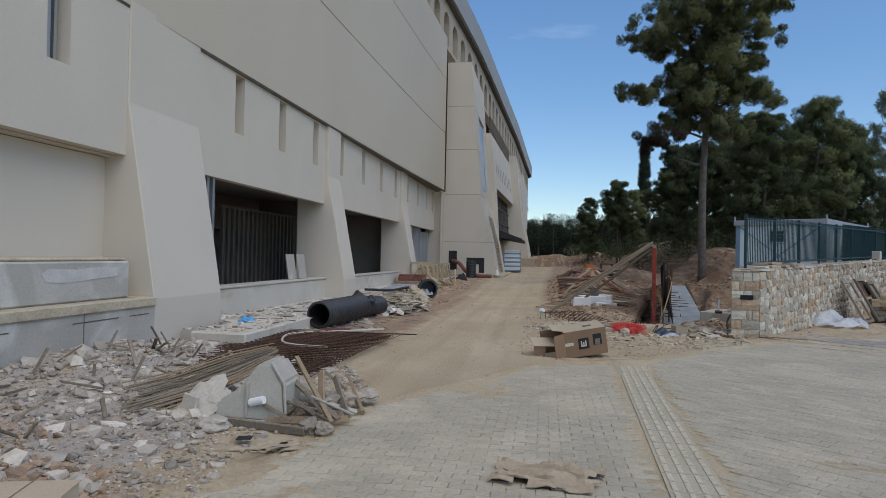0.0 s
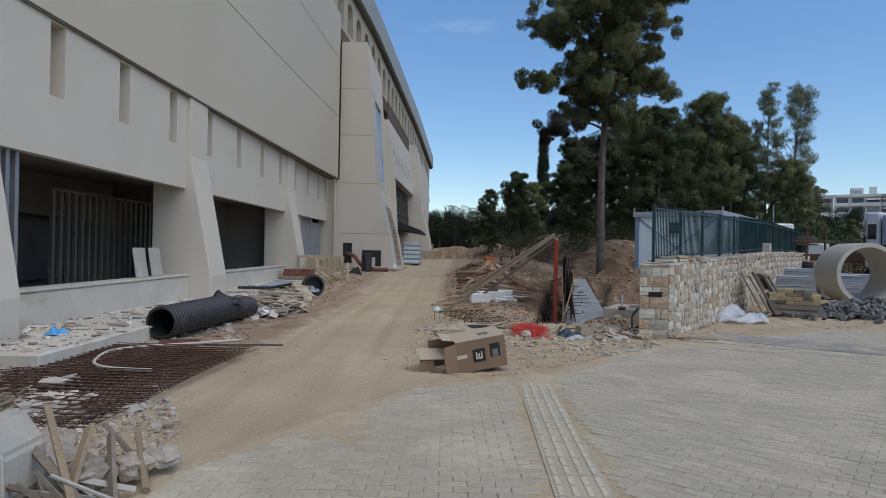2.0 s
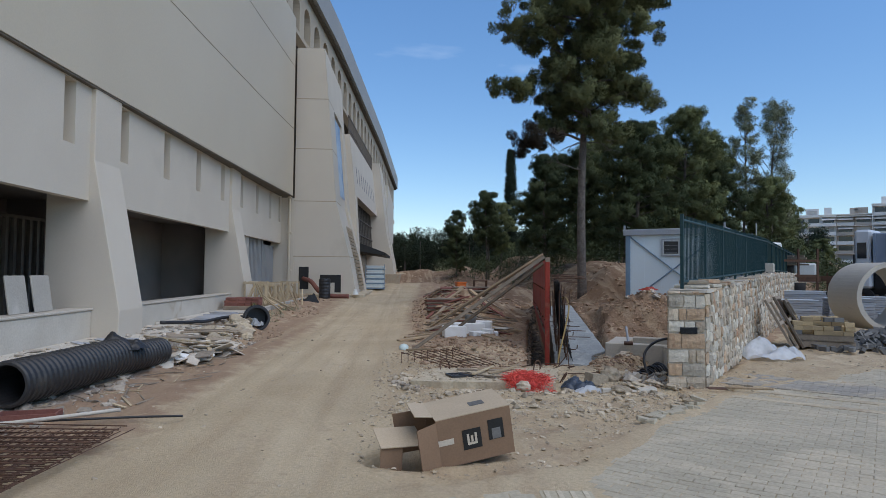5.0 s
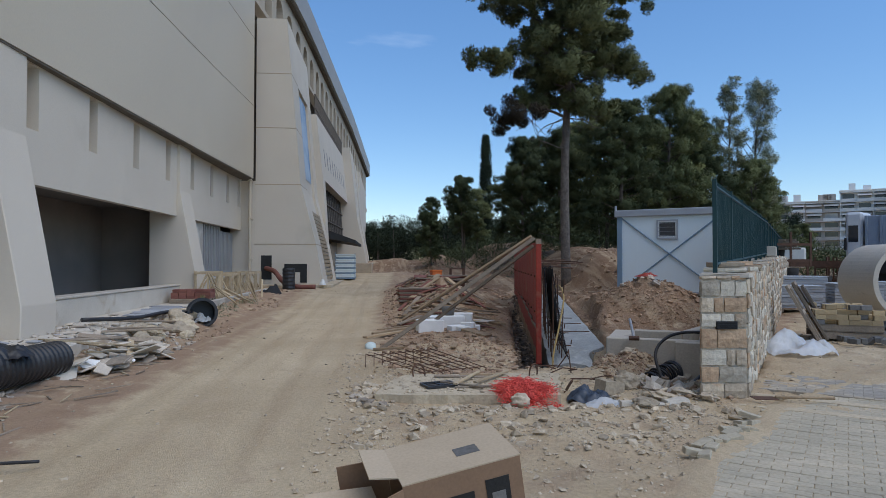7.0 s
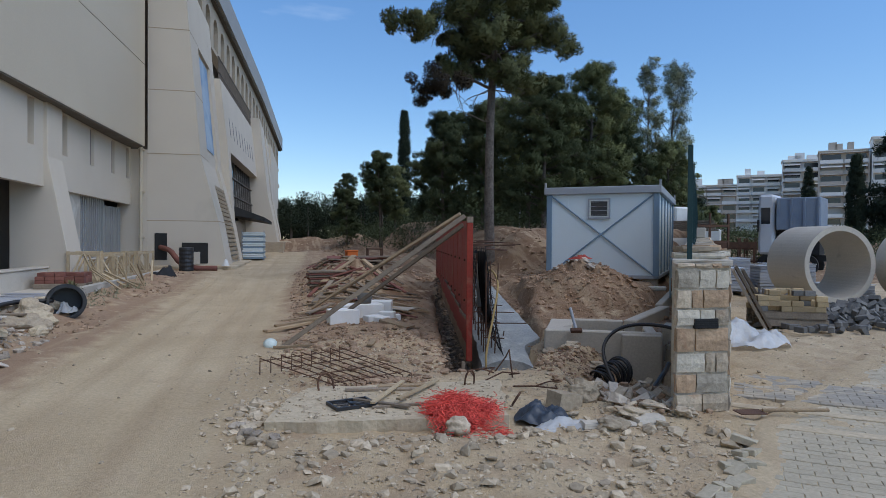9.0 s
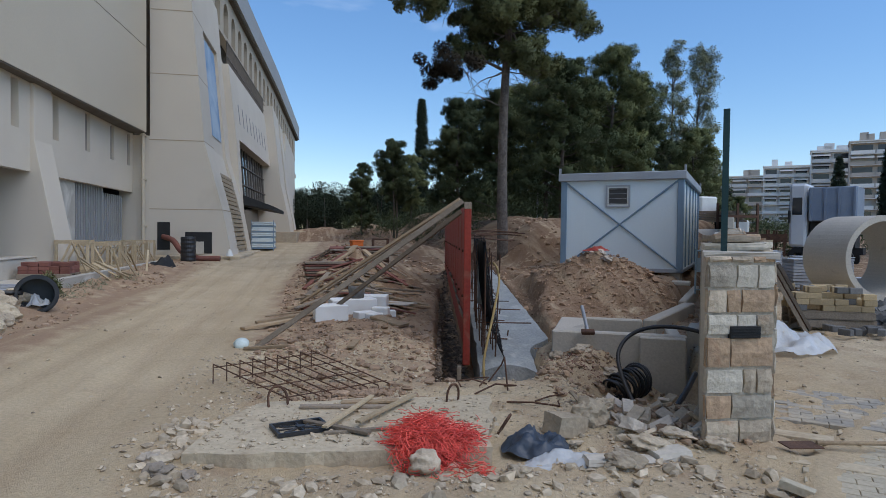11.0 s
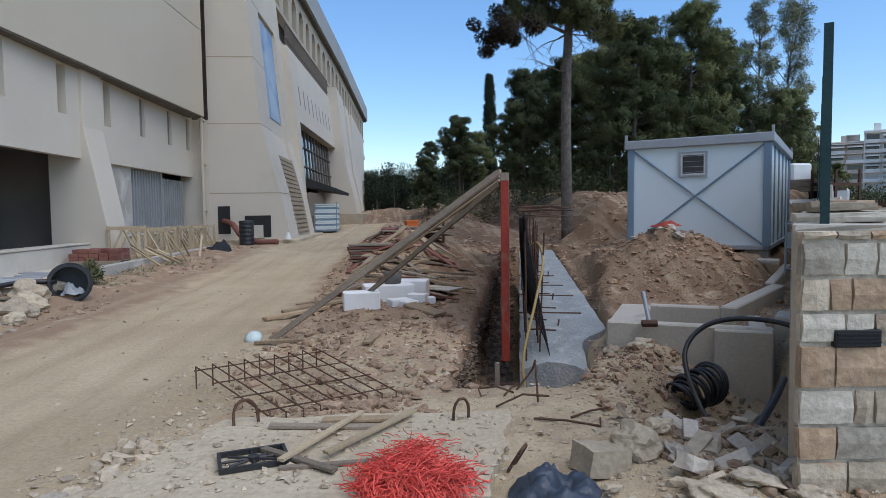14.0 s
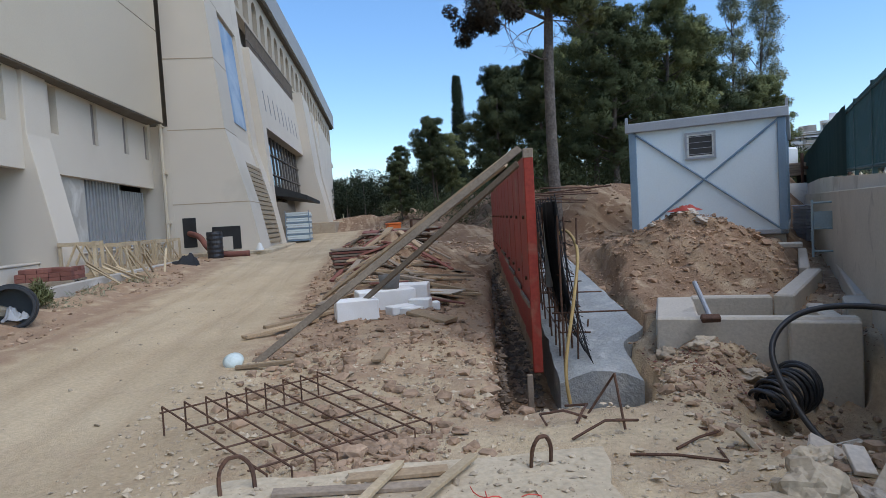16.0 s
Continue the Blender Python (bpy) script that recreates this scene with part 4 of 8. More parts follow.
def stone_block(w, h, d, seed, rough=0.02):
    """A squared stone with worn arrises, front towards -y, centred."""
    rnd = random.Random(seed)
    bm = bmesh.new()
    box(bm, -w / 2, w / 2, -d, d, -h / 2, h / 2)
    bmesh.ops.subdivide_edges(bm, edges=bm.edges[:], cuts=1, use_grid_fill=True)
    for v in bm.verts:
        out = (abs(v.co.x) > w * 0.4) + (abs(v.co.z) > h * 0.4)
        v.co.y += 0.009 * out if v.co.y < 0 else 0
        v.co += Vector((rnd.uniform(-1, 1) * rough * 0.5, rnd.uniform(-1, 1) * rough, rnd.uniform(-1, 1) * rough * 0.5))
    return bm


# squared stones of the pillar: widths of each course
COURSES = [(1.335, 0.05, (0.34, 0.33, 0.33)), (1.215, 0.17, (0.42, 0.32, 0.26)), (1.035, 0.17, (0.28, 0.22, 0.5)), (0.865, 0.15, (0.44, 0.3, 0.26)),
           (0.665, 0.22, (0.35, 0.65)), (0.455, 0.18, (0.55, 0.2, 0.25)), (0.27, 0.17, (0.38, 0.62)), (0.09, 0.17, (0.5, 0.5)), (-0.1, 0.19, (0.4, 0.6))]
ex, ey = 0.46, 0.28
front = Matrix.Translation((-0.06, -0.36, 0)) @ Matrix.Rotation(math.atan2(ey, ex), 4, "Z")
wide = math.hypot(ex, ey)
for i, (zc, h, ws) in enumerate(COURSES):
    zc, h = zc * 1.055 + 0.005, h * 1.055
    at = 0.0
    for j, w in enumerate(ws):
        st = part("stone", stone_block(wide * w - 0.013, h - 0.013, 0.04, i * 7 + j, 0.009), STONES[(i * 5 + j * 3) % 7], garden_wall)
        st.matrix_local = front @ Matrix.Translation((at + wide * w / 2, 0.012, zc))
        at += wide * w
vent = part("vent", boxes((0.17, 0.42, -0.035, 0.05, 0.815, 0.91), bevel=0.004), M_FLATBLACK, garden_wall, "black slotted vent")
vent.matrix_local = front
for k in range(4):
    sl = part("slat", boxes((0.18, 0.41, -0.042, -0.036, 0.825 + 0.02 * k, 0.833 + 0.02 * k)), M_DARKNET, vent)
# squared quoins where the pillar turns the corner
for k in range(8):
    st = part("stone", stone_block(0.36 if k % 2 else 0.24, 0.16, 0.03, 60 + k, 0.012), STONES[k % 7], garden_wall)
    st.matrix_local = Matrix.Translation((0.405, 0.10 if k % 2 else 0.04, 0.09 + 0.175 * k)) @ Matrix.Rotation(radians(90), 4, "Z")
# irregular face stones, the near ones singly
shapes = []
for s in range(14):
    rnd = random.Random(s)
    bm = bmesh.new()
    n = rnd.randint(5, 8)
    rim = []
    for k in range(n):
        a = 2 * math.pi * (k + rnd.uniform(-0.25, 0.25)) / n
        r = rnd.uniform(0.8, 1.1)
        rim.append((r * math.cos(a), r * math.sin(a)))
    outer = [bm.verts.new((0, y * 0.5, z * 0.5)) for y, z in rim]
    inner = [bm.verts.new((1, y * 0.36 + rnd.uniform(-0.04, 0.04), z * 0.36 + rnd.uniform(-0.04, 0.04))) for y, z in rim]
    for k in range(n):
        bm.faces.new((outer[k], outer[(k + 1) % n], inner[(k + 1) % n], inner[k]))
    bm.faces.new(inner)
    bmesh.ops.recalc_face_normals(bm, faces=bm.faces[:])
    shapes.append(mesh_of(bm, [M_STONE, M_STONE_W, M_STONE, M_STONE_W, M_STONE, M_STONE_G, M_STONE_O][s % 7]))
rnd = random.Random(5)
u, singles, rest = 0.2, 0, [([], []) for _ in STONES]
for row in range(9):
    u = 0.22 + rnd.uniform(0, 0.1)
    z = -0.02 + 0.158 * row
    while u < 30:
        w = rnd.uniform(0.11, 0.34)
        h = rnd.uniform(0.13, 0.25)
        zc = z + 0.08 + rnd.uniform(-0.045, 0.045) + 0.03 * max(0, min(u, 14)) * row / 9
        m = Matrix.Translation((0.398, u + w / 2, zc)) @ Matrix.Rotation(rnd.uniform(-0.7, 0.7), 4, "X") @ Matrix.Diagonal((rnd.uniform(0.015, 0.035), w * 1.12, h * 1.12, 1))
        me = shapes[rnd.randrange(len(shapes))]
        if u < 5.6 and singles < 300:
            ob = part("stone", me, None, garden_wall)
            ob.matrix_local = m
            singles += 1
        else:
            rv, rf = rest[STONES.index(me.materials[0])]
            b0 = len(rv)
            rv += [m @ v.co for v in me.vertices]
            rf += [[b0 + i for i in p.vertices] for p in me.polygons]
        u += w + 0.005
for (rv, rf), ms in zip(rest, STONES):
    if rv:
        tagged(part("face_stones", raw(rv, rf, ms), None, garden_wall), kind="stuff")
u = -0.25
k = 0
while u < 34:
    w = rnd.uniform(0.35, 0.7)
    cap = part("cap_stone", stone_block(0.5 + rnd.uniform(-0.03, 0.06), 0.05, w / 2, 90 + k, 0.01), M_STONE if k % 3 else M_CASTC, garden_wall)
    cap.matrix_local = Matrix.Translation((0.17, u + w / 2 + 0.1, wall_top(u) + 0.01)) @ Matrix.Rotation(rnd.uniform(-0.06, 0.06), 4, "Z")
    u += w + 0.015
    k += 1
pot = tagged(new("concrete_block", mesh_of(boxes((-0.14, 0.14, -0.14, 0.14, 0, 0.3), bevel=0.02), M_CASTC)), "grey concrete block standing on the wall", "block")
pot.matrix_world = WALL @ Matrix.Translation((0.17, 13.6, wall_top(14) + 0.04))

# loose flat stones piled on the wall behind the pillar
for k, (x, u, w, d, z, a) in enumerate(((0.12, 0.5, 0.5, 0.42, 1.50, 6), (0.2, 1.0, 0.46, 0.36, 1.51, -12), (0.1, 0.75, 0.4, 0.34, 1.565, 20), (0.22, 1.6, 0.5, 0.4, 1.525, 4), (0.15, 1.45, 0.36, 0.3, 1.58, -25), (0.2, 2.3, 0.48, 0.4, 1.54, 9), (0.12, 3.1, 0.5, 0.4, 1.56, -6))):
    bm = stone_block(w, 0.055, d / 2, 150 + k, 0.012)
    ob = tagged(new("flat_stone", mesh_of(bm, STONES[(k * 3 + 1) % 7])), "loose flat walling stone lying on the garden wall", "stone", "flat stones")
    ob.matrix_world = WALL @ pose(x, u, z, 0, 0, a)

# fence
fence = empty("fence", WALL @ Matrix.Translation((0.045, 0.1, 0)), "green painted steel fence on the garden wall", "fence")
for k in range(18):
    u = 0.03 + 2.0 * k
    part("post", boxes((-0.025, 0.025, u - 0.025, u + 0.025, wall_top(u), wall_top(u) + 1.19)), M_FENCE, fence)
for z0, off in ((0.14, 0), (1.1, 0)):
    bm = bmesh.new()
    tube(bm, [(0, 0.03, wall_top(0) + z0), (0, 14.03, wall_top(14.03) + z0), (0, 34.03, wall_top(34) + z0)], 0.022, 6)
    part("rail", bm, M_FENCE, fence)
pk = bmesh.new()
box(pk, -0.007, 0.007, -0.007, 0.007, 0.1, 1.17)
pk = mesh_of(pk, M_FENCE)
for k in range(126):
    u = 0.14 + 0.11 * k
    ob = part("picket", pk, None, fence)
    ob.matrix_local = Matrix.Translation((0, u, wall_top(u)))
bm = bmesh.new()
cols = []
for k in range(120):
    u = 9.0 + k * 0.21
    d = 0.02 * noise.noise(Vector((u * 2, 0, 3)))
    cols.append([bm.verts.new((-0.045 + d, u, wall_top(u) + z)) for z in (0.05, 0.6, 1.22)] )
for a, b in zip(cols, cols[1:]):
    for k in range(2):
        bm.faces.new((a[k], b[k], b[k + 1], a[k + 1]))
bmesh.ops.solidify(bm, geom=bm.faces[:], thickness=0.006)
part("shade_net", bm, M_NET, fence, "dark green shade netting")

# site cabin
cabin = empty("site_cabin", RIGHT @ Matrix.Translation((-4.16, 10.8, 0.66)), "white sandwich-panel site cabin with blue-grey steel frame", "cabin")
CW, CL, CH = 3.03, 6.0, 2.5
part("body", boxes((0.05, CW - 0.05, 0.05, CL - 0.05, 0.1, CH - 0.18)), M_CONTW, cabin)
for x in (0, CW - 0.15):
    for y in (0, CL - 0.15):
        part("corner_post", boxes((x, x + 0.15, y, y + 0.15, 0, CH - 0.2), bevel=0.01), M_CONTF, cabin)
part("floor_frame", boxes((0, CW, 0, CL, 0, 0.1), bevel=0.01), M_ROOFG, cabin)
part("roof_trim", boxes((-0.06, CW + 0.06, -0.06, CL + 0.06, CH - 0.2, CH), bevel=0.015), M_ROOFG, cabin, "grey sheet-metal roof edge")
for x in (-0.05, CW):
    for y in (-0.05, CL):
        part("lifting_lug", boxes((x, x + 0.05, y, y + 0.05, CH, CH + 0.14)), M_ROOFG, cabin)
for a, b in (((0.12, 0.1), (CW - 0.12, CH - 0.22)), ((0.12, CH - 0.22), (CW - 0.12, 0.1))):
    part("brace", bar([(a[0], 0.02, a[1]), (b[0], 0.02, b[1])], 0.022, 6), M_CONTF, cabin)
for x in (0.6, 1.15, 1.95, 2.55):
    part("panel_joint", boxes((x, x + 0.006, 0.046, 0.05, 0.1, CH - 0.2)), M_CONTW, cabin)
win = part("window", boxes((1.20, 1.72, 0.03, 0.06, 1.66, 2.14)), M_GLASSD, cabin, "small barred window")
part("inner_frame", boxes((1.2, 1.235, 0.012, 0.03, 1.66, 2.14), (1.685, 1.72, 0.012, 0.03, 1.66, 2.14), (1.235, 1.685, 0.012, 0.03, 1.66, 1.695), (1.235, 1.685, 0.012, 0.03, 2.105, 2.14)), M_WHITE, win)
part("window_frame", boxes((1.16, 1.2, 0.0, 0.05, 1.62, 2.18), (1.72, 1.76, 0.0, 0.05, 1.62, 2.18), (1.2, 1.72, 0.0, 0.05, 1.62, 1.66), (1.2, 1.72, 0.0, 0.05, 2.14, 2.18)), M_ROOFG, win)
for k in range(4):
    part("grille_bar", bar([(1.16, -0.02, 1.72 + 0.12 * k), (1.76, -0.02, 1.72 + 0.12 * k)], 0.005, 5), M_ROOFG, win)
for y in (1.2, 2.4, 3.6, 4.8):
    part("wall_rib", boxes((CW - 0.048, CW - 0.02, y, y + 0.1, 0.1, CH - 0.2)), M_CONTF, cabin)
for x, y in ((0.05, 0.1), (CW - 0.5, 0.1), (0.05, 5.4), (CW - 0.5, 5.4)):
    blk = tagged(new("footing_block", mesh_of(boxes((0, 0.45, 0, 0.5, -0.5, 0), bevel=0.02), M_CASTC)), "cast concrete footing block under the cabin", "block", group="cabin footings")
    blk.matrix_world = cabin.matrix_world @ Matrix.Translation((x, y, 0))

# concrete chamber and kerb beams behind the wall
chamber = empty("concrete_chamber", pose(4.80, 19.5, 0, 0, 0, -26), "open cast-concrete inspection chamber sunk in the ground", "chamber")
part("front_wall", boxes((0, 1.82, 0, 0.17, -1.0, 0.22), bevel=0.02), M_CASTC, chamber)
part("back_wall", boxes((0.4, 1.3, 1.5, 1.66, -1.0, 0.22), bevel=0.02), M_CASTC, chamber)
part("side_wall", boxes((0, 0.42, 0.173, 1.66, -1.0, 0.2), bevel=0.02), M_CASTC, chamber, "thick side wall under a crust of red soil")
part("side_wall", boxes((1.62, 1.8, 0.173, 1.4, -1.0, 0.15), bevel=0.02), M_CASTC, chamber)
part("chamber_floor", boxes((0.42, 1.62, 0.173, 1.5, -0.7, -0.6)), M_SLABC, chamber)
wing = part("wing_wall", boxes((0, 0.22, 0, 3.1, -1.0, 0.24), bevel=0.02), M_CASTC, chamber)
wing.matrix_local = pose(1.303, 1.5, 0, 0, 0, -17)
# short pier against the front, and the long beam along the garden wall
part("pier", boxes((1.2, 1.8, -0.12, -0.003, -1.0, 0.2), bevel=0.015), M_CASTC, chamber)
kb = tagged(new("kerb_beam", mesh_of(boxes((0, 0.2, 0.603, 8.4, -1.0, 0.235), (-0.12, 0.36, 0, 0.6, -1.0, 0.225), bevel=0.02), M_CASTC)), "long cast concrete beam beside the garden wall", "beam", "beams by the wall")
kb.matrix_world = RIGHT @ Matrix.Translation((-0.44, 4.45, 0))
kb = tagged(new("kerb_beam", mesh_of(boxes((0, 0.16, 0, 4.2, -1.0, 0.27), bevel=0.02), M_CASTC)), "narrow cast concrete beam between cabin and wall", "beam", "beams by the wall")
kb.matrix_world = RIGHT @ Matrix.Translation((-0.98, 8.0, 0))
cl = tagged(new("concrete_pad", mesh_of(boxes((0, 3.6, 0, 0.35, -0.1, 0.0), bevel=0.02), M_CASTC)), "concrete pad edge in front of the cabin", "pad")
cl.matrix_world = RIGHT @ Matrix.Translation((-4.5, 10.0, 0.52))
trolley = empty("hand_trolley", RIGHT @ Matrix.Translation((-0.75, 9.4, 0.3)), "pale blue steel hand trolley standing by the wall", "trolley")
for x in (0, 0.4):
    part("side_tube", bar([(x, 0, 0), (x, 0, 1.0)], 0.02, 6), M_TROLLEY, trolley)
for z in (0.1, 0.5, 0.95):
    part("cross_tube", bar([(0, 0, z), (0.4, 0, z)], 0.018, 6), M_TROLLEY, trolley)
part("plate", boxes((0.02, 0.38, -0.01, 0.01, 0.52, 0.8)), M_TROLLEY, trolley)

# ---- footing, formwork and props ----
footing = empty("concrete_footing", FOOT, "freshly poured grey concrete strip footing", "footing")
bm = bmesh.new()
cols = []
for k in range(54):
    y = 0.3 + 0.15 * k
    half = (strip_right(y) - 0.06) / 2
    mid = (strip_right(y) + 0.06) / 2
    z = strip_top(y)
    crown = 0.12 * max(0.0, 1 - (y - 0.3) / 1.2)
    row = [(mid - half, y, -0.76)] + [(mid + (half + 0.03 * noise.noise(Vector((y * 3, s, 0)))) * s, y, z - crown * s * s + 0.03 * noise.noise(Vector((s * 2, y * 3, 1)))) for s in (-1, -0.6, -0.2, 0.2, 0.6, 1)] + [(mid + half, y, -0.76)]
    cols.append([bm.verts.new(c) for c in row])
for a, b in zip(cols, cols[1:]):
    for k in range(7):
        bm.faces.new((a[k], a[k + 1], b[k + 1], b[k]))
bm.faces.new(cols[0][::-1])
part("strip", bm, M_FRESH, footing)
rnd = random.Random(11)
for k in range(34):
    y = 0.55 + 0.2 * k
    x = 0.14 + 0.16 * (k % 2)
    lean = rnd.uniform(-0.08, 0.08)
    part("rebar", bar([(x, y, -0.3), (x + lean * 0.5, y + lean, 0.5), (x + lean, y + lean * 2, 1.25 + rnd.uniform(-0.15, 0.25))], 0.011, 5), M_RUST, footing)
for z in (0.1, 0.4, 0.7, 1.0, 1.25):
    for x in (0.14, 0.3):
        part("rebar", bar([(x, 0.8, z), (x + 0.01, 7.6, z + 0.02)], 0.008, 5), M_RUST, footing)
for k in range(8):
    y = 0.7 + 0.75 * k
    for z in (1.5, 1.62) if k % 2 else (0.32, 1.56):
        part("rebar", bar([(0.05, y, z + 0.02 * math.sin(k)), (0.45 + rnd.uniform(0.1, 0.4), y + rnd.uniform(-0.2, 0.2), z + rnd.uniform(-0.04, 0.06))], 0.009, 5), M_RUST, footing)
for k in range(7):
    y = 1.3 + 0.8 * k + rnd.uniform(-0.2, 0.2)
    part("starter_bar", bar([(0.18, y, strip_top(y) + 0.1), (0.3, y, strip_top(y) + 0.1), (0.42 + rnd.uniform(0, 0.2), y - 0.06, strip_top(y) + 0.1)], 0.011, 5), M_RUST, footing)
    if k % 2:
        part("starter_bar", bar([(0.6, y, strip_top(y) - 0.05), (0.62, y, strip_top(y) + 0.1)], 0.012, 5), M_RUST, footing)
# a doubled fold of the same net
bm = bmesh.new()
fold = [[bm.verts.new((0.1 + 0.05 * math.sin(k * 1.3) + 0.1 * (1 - z) ** 2, 0.62 + 0.085 * k, 0.32 + 0.1 * math.sin(k * 0.9) * (1 - z) + 1.15 * z)) for z in (0.0, 0.25, 0.5, 0.75, 1.0)] for k in range(13)]
for a, b in zip(fold, fold[1:]):
    for k in range(4):
        bm.faces.new((a[k], b[k], b[k + 1], a[k + 1]))
bmesh.ops.solidify(bm, geom=bm.faces[:], thickness=0.006)
part("net_fold", bm, M_DARKNET, footing, "black netting folded over the bars", True)
# cloth-dark netting hung on the bars
bm = bmesh.new()
for k in range(64):
    y = 0.5 + 0.055 * k
    tube(bm, [(0.12, y, 1.5 + 0.05 * math.sin(k)), (0.2 + 0.03 * math.sin(k * 0.7), y + 0.05, 0.8), (0.3 + 0.05 * math.sin(k * 0.5), y + 0.1, 0.2), (0.42, y + 0.02, -0.18)], 0.004, 4)
for k in range(30):
    t = k / 29
    tube(bm, [(0.12 + 0.3 * t, 0.48 + 0.3 * j + 0.05 * t, 1.5 - 1.68 * t + 0.02 * math.sin(j * 2 + k)) for j in range(12)], 0.004, 4)
part("dark_netting", bm, M_DARKNET, footing, "black netting hung over the bars")

formwork = empty("formwork_panel", pose(3.568, 19.36, 0, 0, 0, -9.6), "red painted formwork panel standing in a trench", "formwork")
top = [1.98 + 0.01 * math.sin(k * 2) for k in range(12)]
for k in range(11):
    y0 = 0.42 + 1.08 * k
    bm = bmesh.new()
    box(bm, -0.05, 0.0, y0, y0 + 1.0785, -0.06 + 0.05 * k, top[k], bevel=0.003)
    part("panel", bm, M_REDP, formwork)
    part("backing", boxes((0.003, 0.03, y0, y0 + 1.075, -0.06 + 0.05 * k, top[k] - 0.02)), M_OLDWOOD, formwork)
    part("rib", boxes((-0.056, -0.0535, y0 + 0.0, y0 + 0.05, 0.5, top[k])), M_REDP, formwork)
    # added earth-coloured strip, stands for backfill and the dark gap below
    part("kick_board", boxes((-0.03, 0.0, y0, y0 + 1.075, -0.34 + 0.05 * k, -0.064 + 0.05 * k)), M_RED_EARTH, formwork, "added brown strip for backfill and the dark gap under the panel")
    for z in (0.62, 1.3):
        for dy in (0.5,):
            part("tie_bolt", bar([(-0.075, y0 + dy, z + 0.02), (-0.045, y0 + dy, z + 0.02)], 0.022, 6), M_RUST, formwork)
part("end_stud", boxes((-0.075, 0.025, 0.36, 0.417, -0.3, 2.0), bevel=0.008), M_REDP, formwork, "red end stud with worn wooden top")
part("end_cap", boxes((-0.077, 0.027, 0.355, 0.42, 1.93, 2.03), bevel=0.008), M_OLDWOOD, formwork)
part("stake", boxes((-0.16, -0.1, 0.2, 0.26, -0.7, -0.28), bevel=0.005), M_OLDWOOD, formwork)

hose = tagged(new("hose", mesh_of(bar(smooth_path([FOOT @ Vector(p) for p in ((0.12, -0.05, -0.5), (0.1, 0.1, -0.1), (0.25, 0.45, 0.5), (0.35, 0.8, 0.95), (0.28, 1.2, 1.15), (0.12, 1.3, 1.0))]), 0.017, 8), M_YELLOW, True)), "yellow ribbed hose draped over the footing", "hose")
tagged(new("pipe_stub", mesh_of(bar([FOOT @ Vector((0.12, 1.5, 0.5)), FOOT @ Vector((0.12, 1.5, 1.3))], 0.045, 10), M_WHITE, True)), "white plastic pipe stub among the bars", "pipe")


def prop(a, b, w, t, seed, roll=0):
    ob = tagged(new("prop_board", mesh_of(plank((Vector(b) - Vector(a)).length, w, t, seed), M_WOOD if seed % 2 else M_OLDWOOD)), "long weathered timber prop leaning on the red formwork", "board", group="formwork props")
    ob.matrix_world = between(a, b, roll)
    return ob


prop((0.69, 20.02, -0.03), (3.58, 19.98, 2.05), 0.075, 0.045, 2, 80)
prop((1.75, 21.9, 0.25), (3.6, 20.1, 1.9), 0.07, 0.035, 4, 80)
prop((1.2, 23.4, 0.2), (3.78, 21.0, 2.12), 0.075, 0.035, 1, 50)
prop((1.7, 24.6, 0.35), (3.9, 21.8, 2.1), 0.07, 0.035, 6, 50)
prop((2.1, 25.8, 0.5), (4.0, 22.4, 2.06), 0.07, 0.035, 3, 40)
# slim ledger boards behind the panel
for k in range(5):
    y0 = 0.5 + 1.2 * k
    part("waler", boxes((-0.085, -0.06, y0, y0 + 1.15, 0.36 + 0.06 * k, 0.42 + 0.06 * k), bevel=0.004), M_OLDWOOD, formwork)


# ---- trees ----
def leaf_quads(centres, radii, per, length, width, seed, droop=0.0, outward=0.6, flat=1.0, cores=None):
    """Many small blades round the given centres; returns vertices, faces and the soft normals of the clumps."""
    g = np.random.default_rng(seed)
    c = np.repeat(np.asarray(centres, float), per, axis=0)
    r = np.repeat(np.asarray(radii, float), per)
    k = len(c)
    d = g.normal(size=(k, 3))
    d[:, 2] *= flat
    d /= np.linalg.norm(d, axis=1)[:, None]
    base = c + d * (r * g.random(k) ** 0.4)[:, None]
    way = outward * d + g.normal(size=(k, 3)) * 0.6
    way[:, 2] += 0.25 - droop
    way /= np.linalg.norm(way, axis=1)[:, None]
    side = np.cross(way, g.normal(size=(k, 3)))
    side /= np.linalg.norm(side, axis=1)[:, None] + 1e-9
    ln = (length * g.uniform(0.6, 1.3, k))[:, None]
    wd = (width * g.uniform(0.7, 1.3, k))[:, None]
    v = np.stack([base - side * wd * 0.5, base + side * wd * 0.5, base + way * ln + side * wd * 0.22, base + way * ln - side * wd * 0.22], 1)
    own = np.cross(v[:, 1] - v[:, 0], v[:, 2] - v[:, 0])
    own /= np.linalg.norm(own, axis=1)[:, None] + 1e-9
    soft = d + np.array((0, 0, 0.25))
    if cores is not None:
        mass = base - np.repeat(np.asarray(cores, float), per, axis=0)
        soft = 0.4 * d + mass / (np.linalg.norm(mass, axis=1)[:, None] + 1e-9) + np.array((0, 0, 0.15))
    flip = (own * soft).sum(1) < 0
    own[flip] *= -1
    v[flip] = v[flip][:, ::-1]
    soft = soft + 0.6 * own
    soft /= np.linalg.norm(soft, axis=1)[:, None] + 1e-9
    return v.reshape(-1, 3), np.arange(4 * k).reshape(-1, 4), np.repeat(soft, 4, axis=0).astype(np.float32)


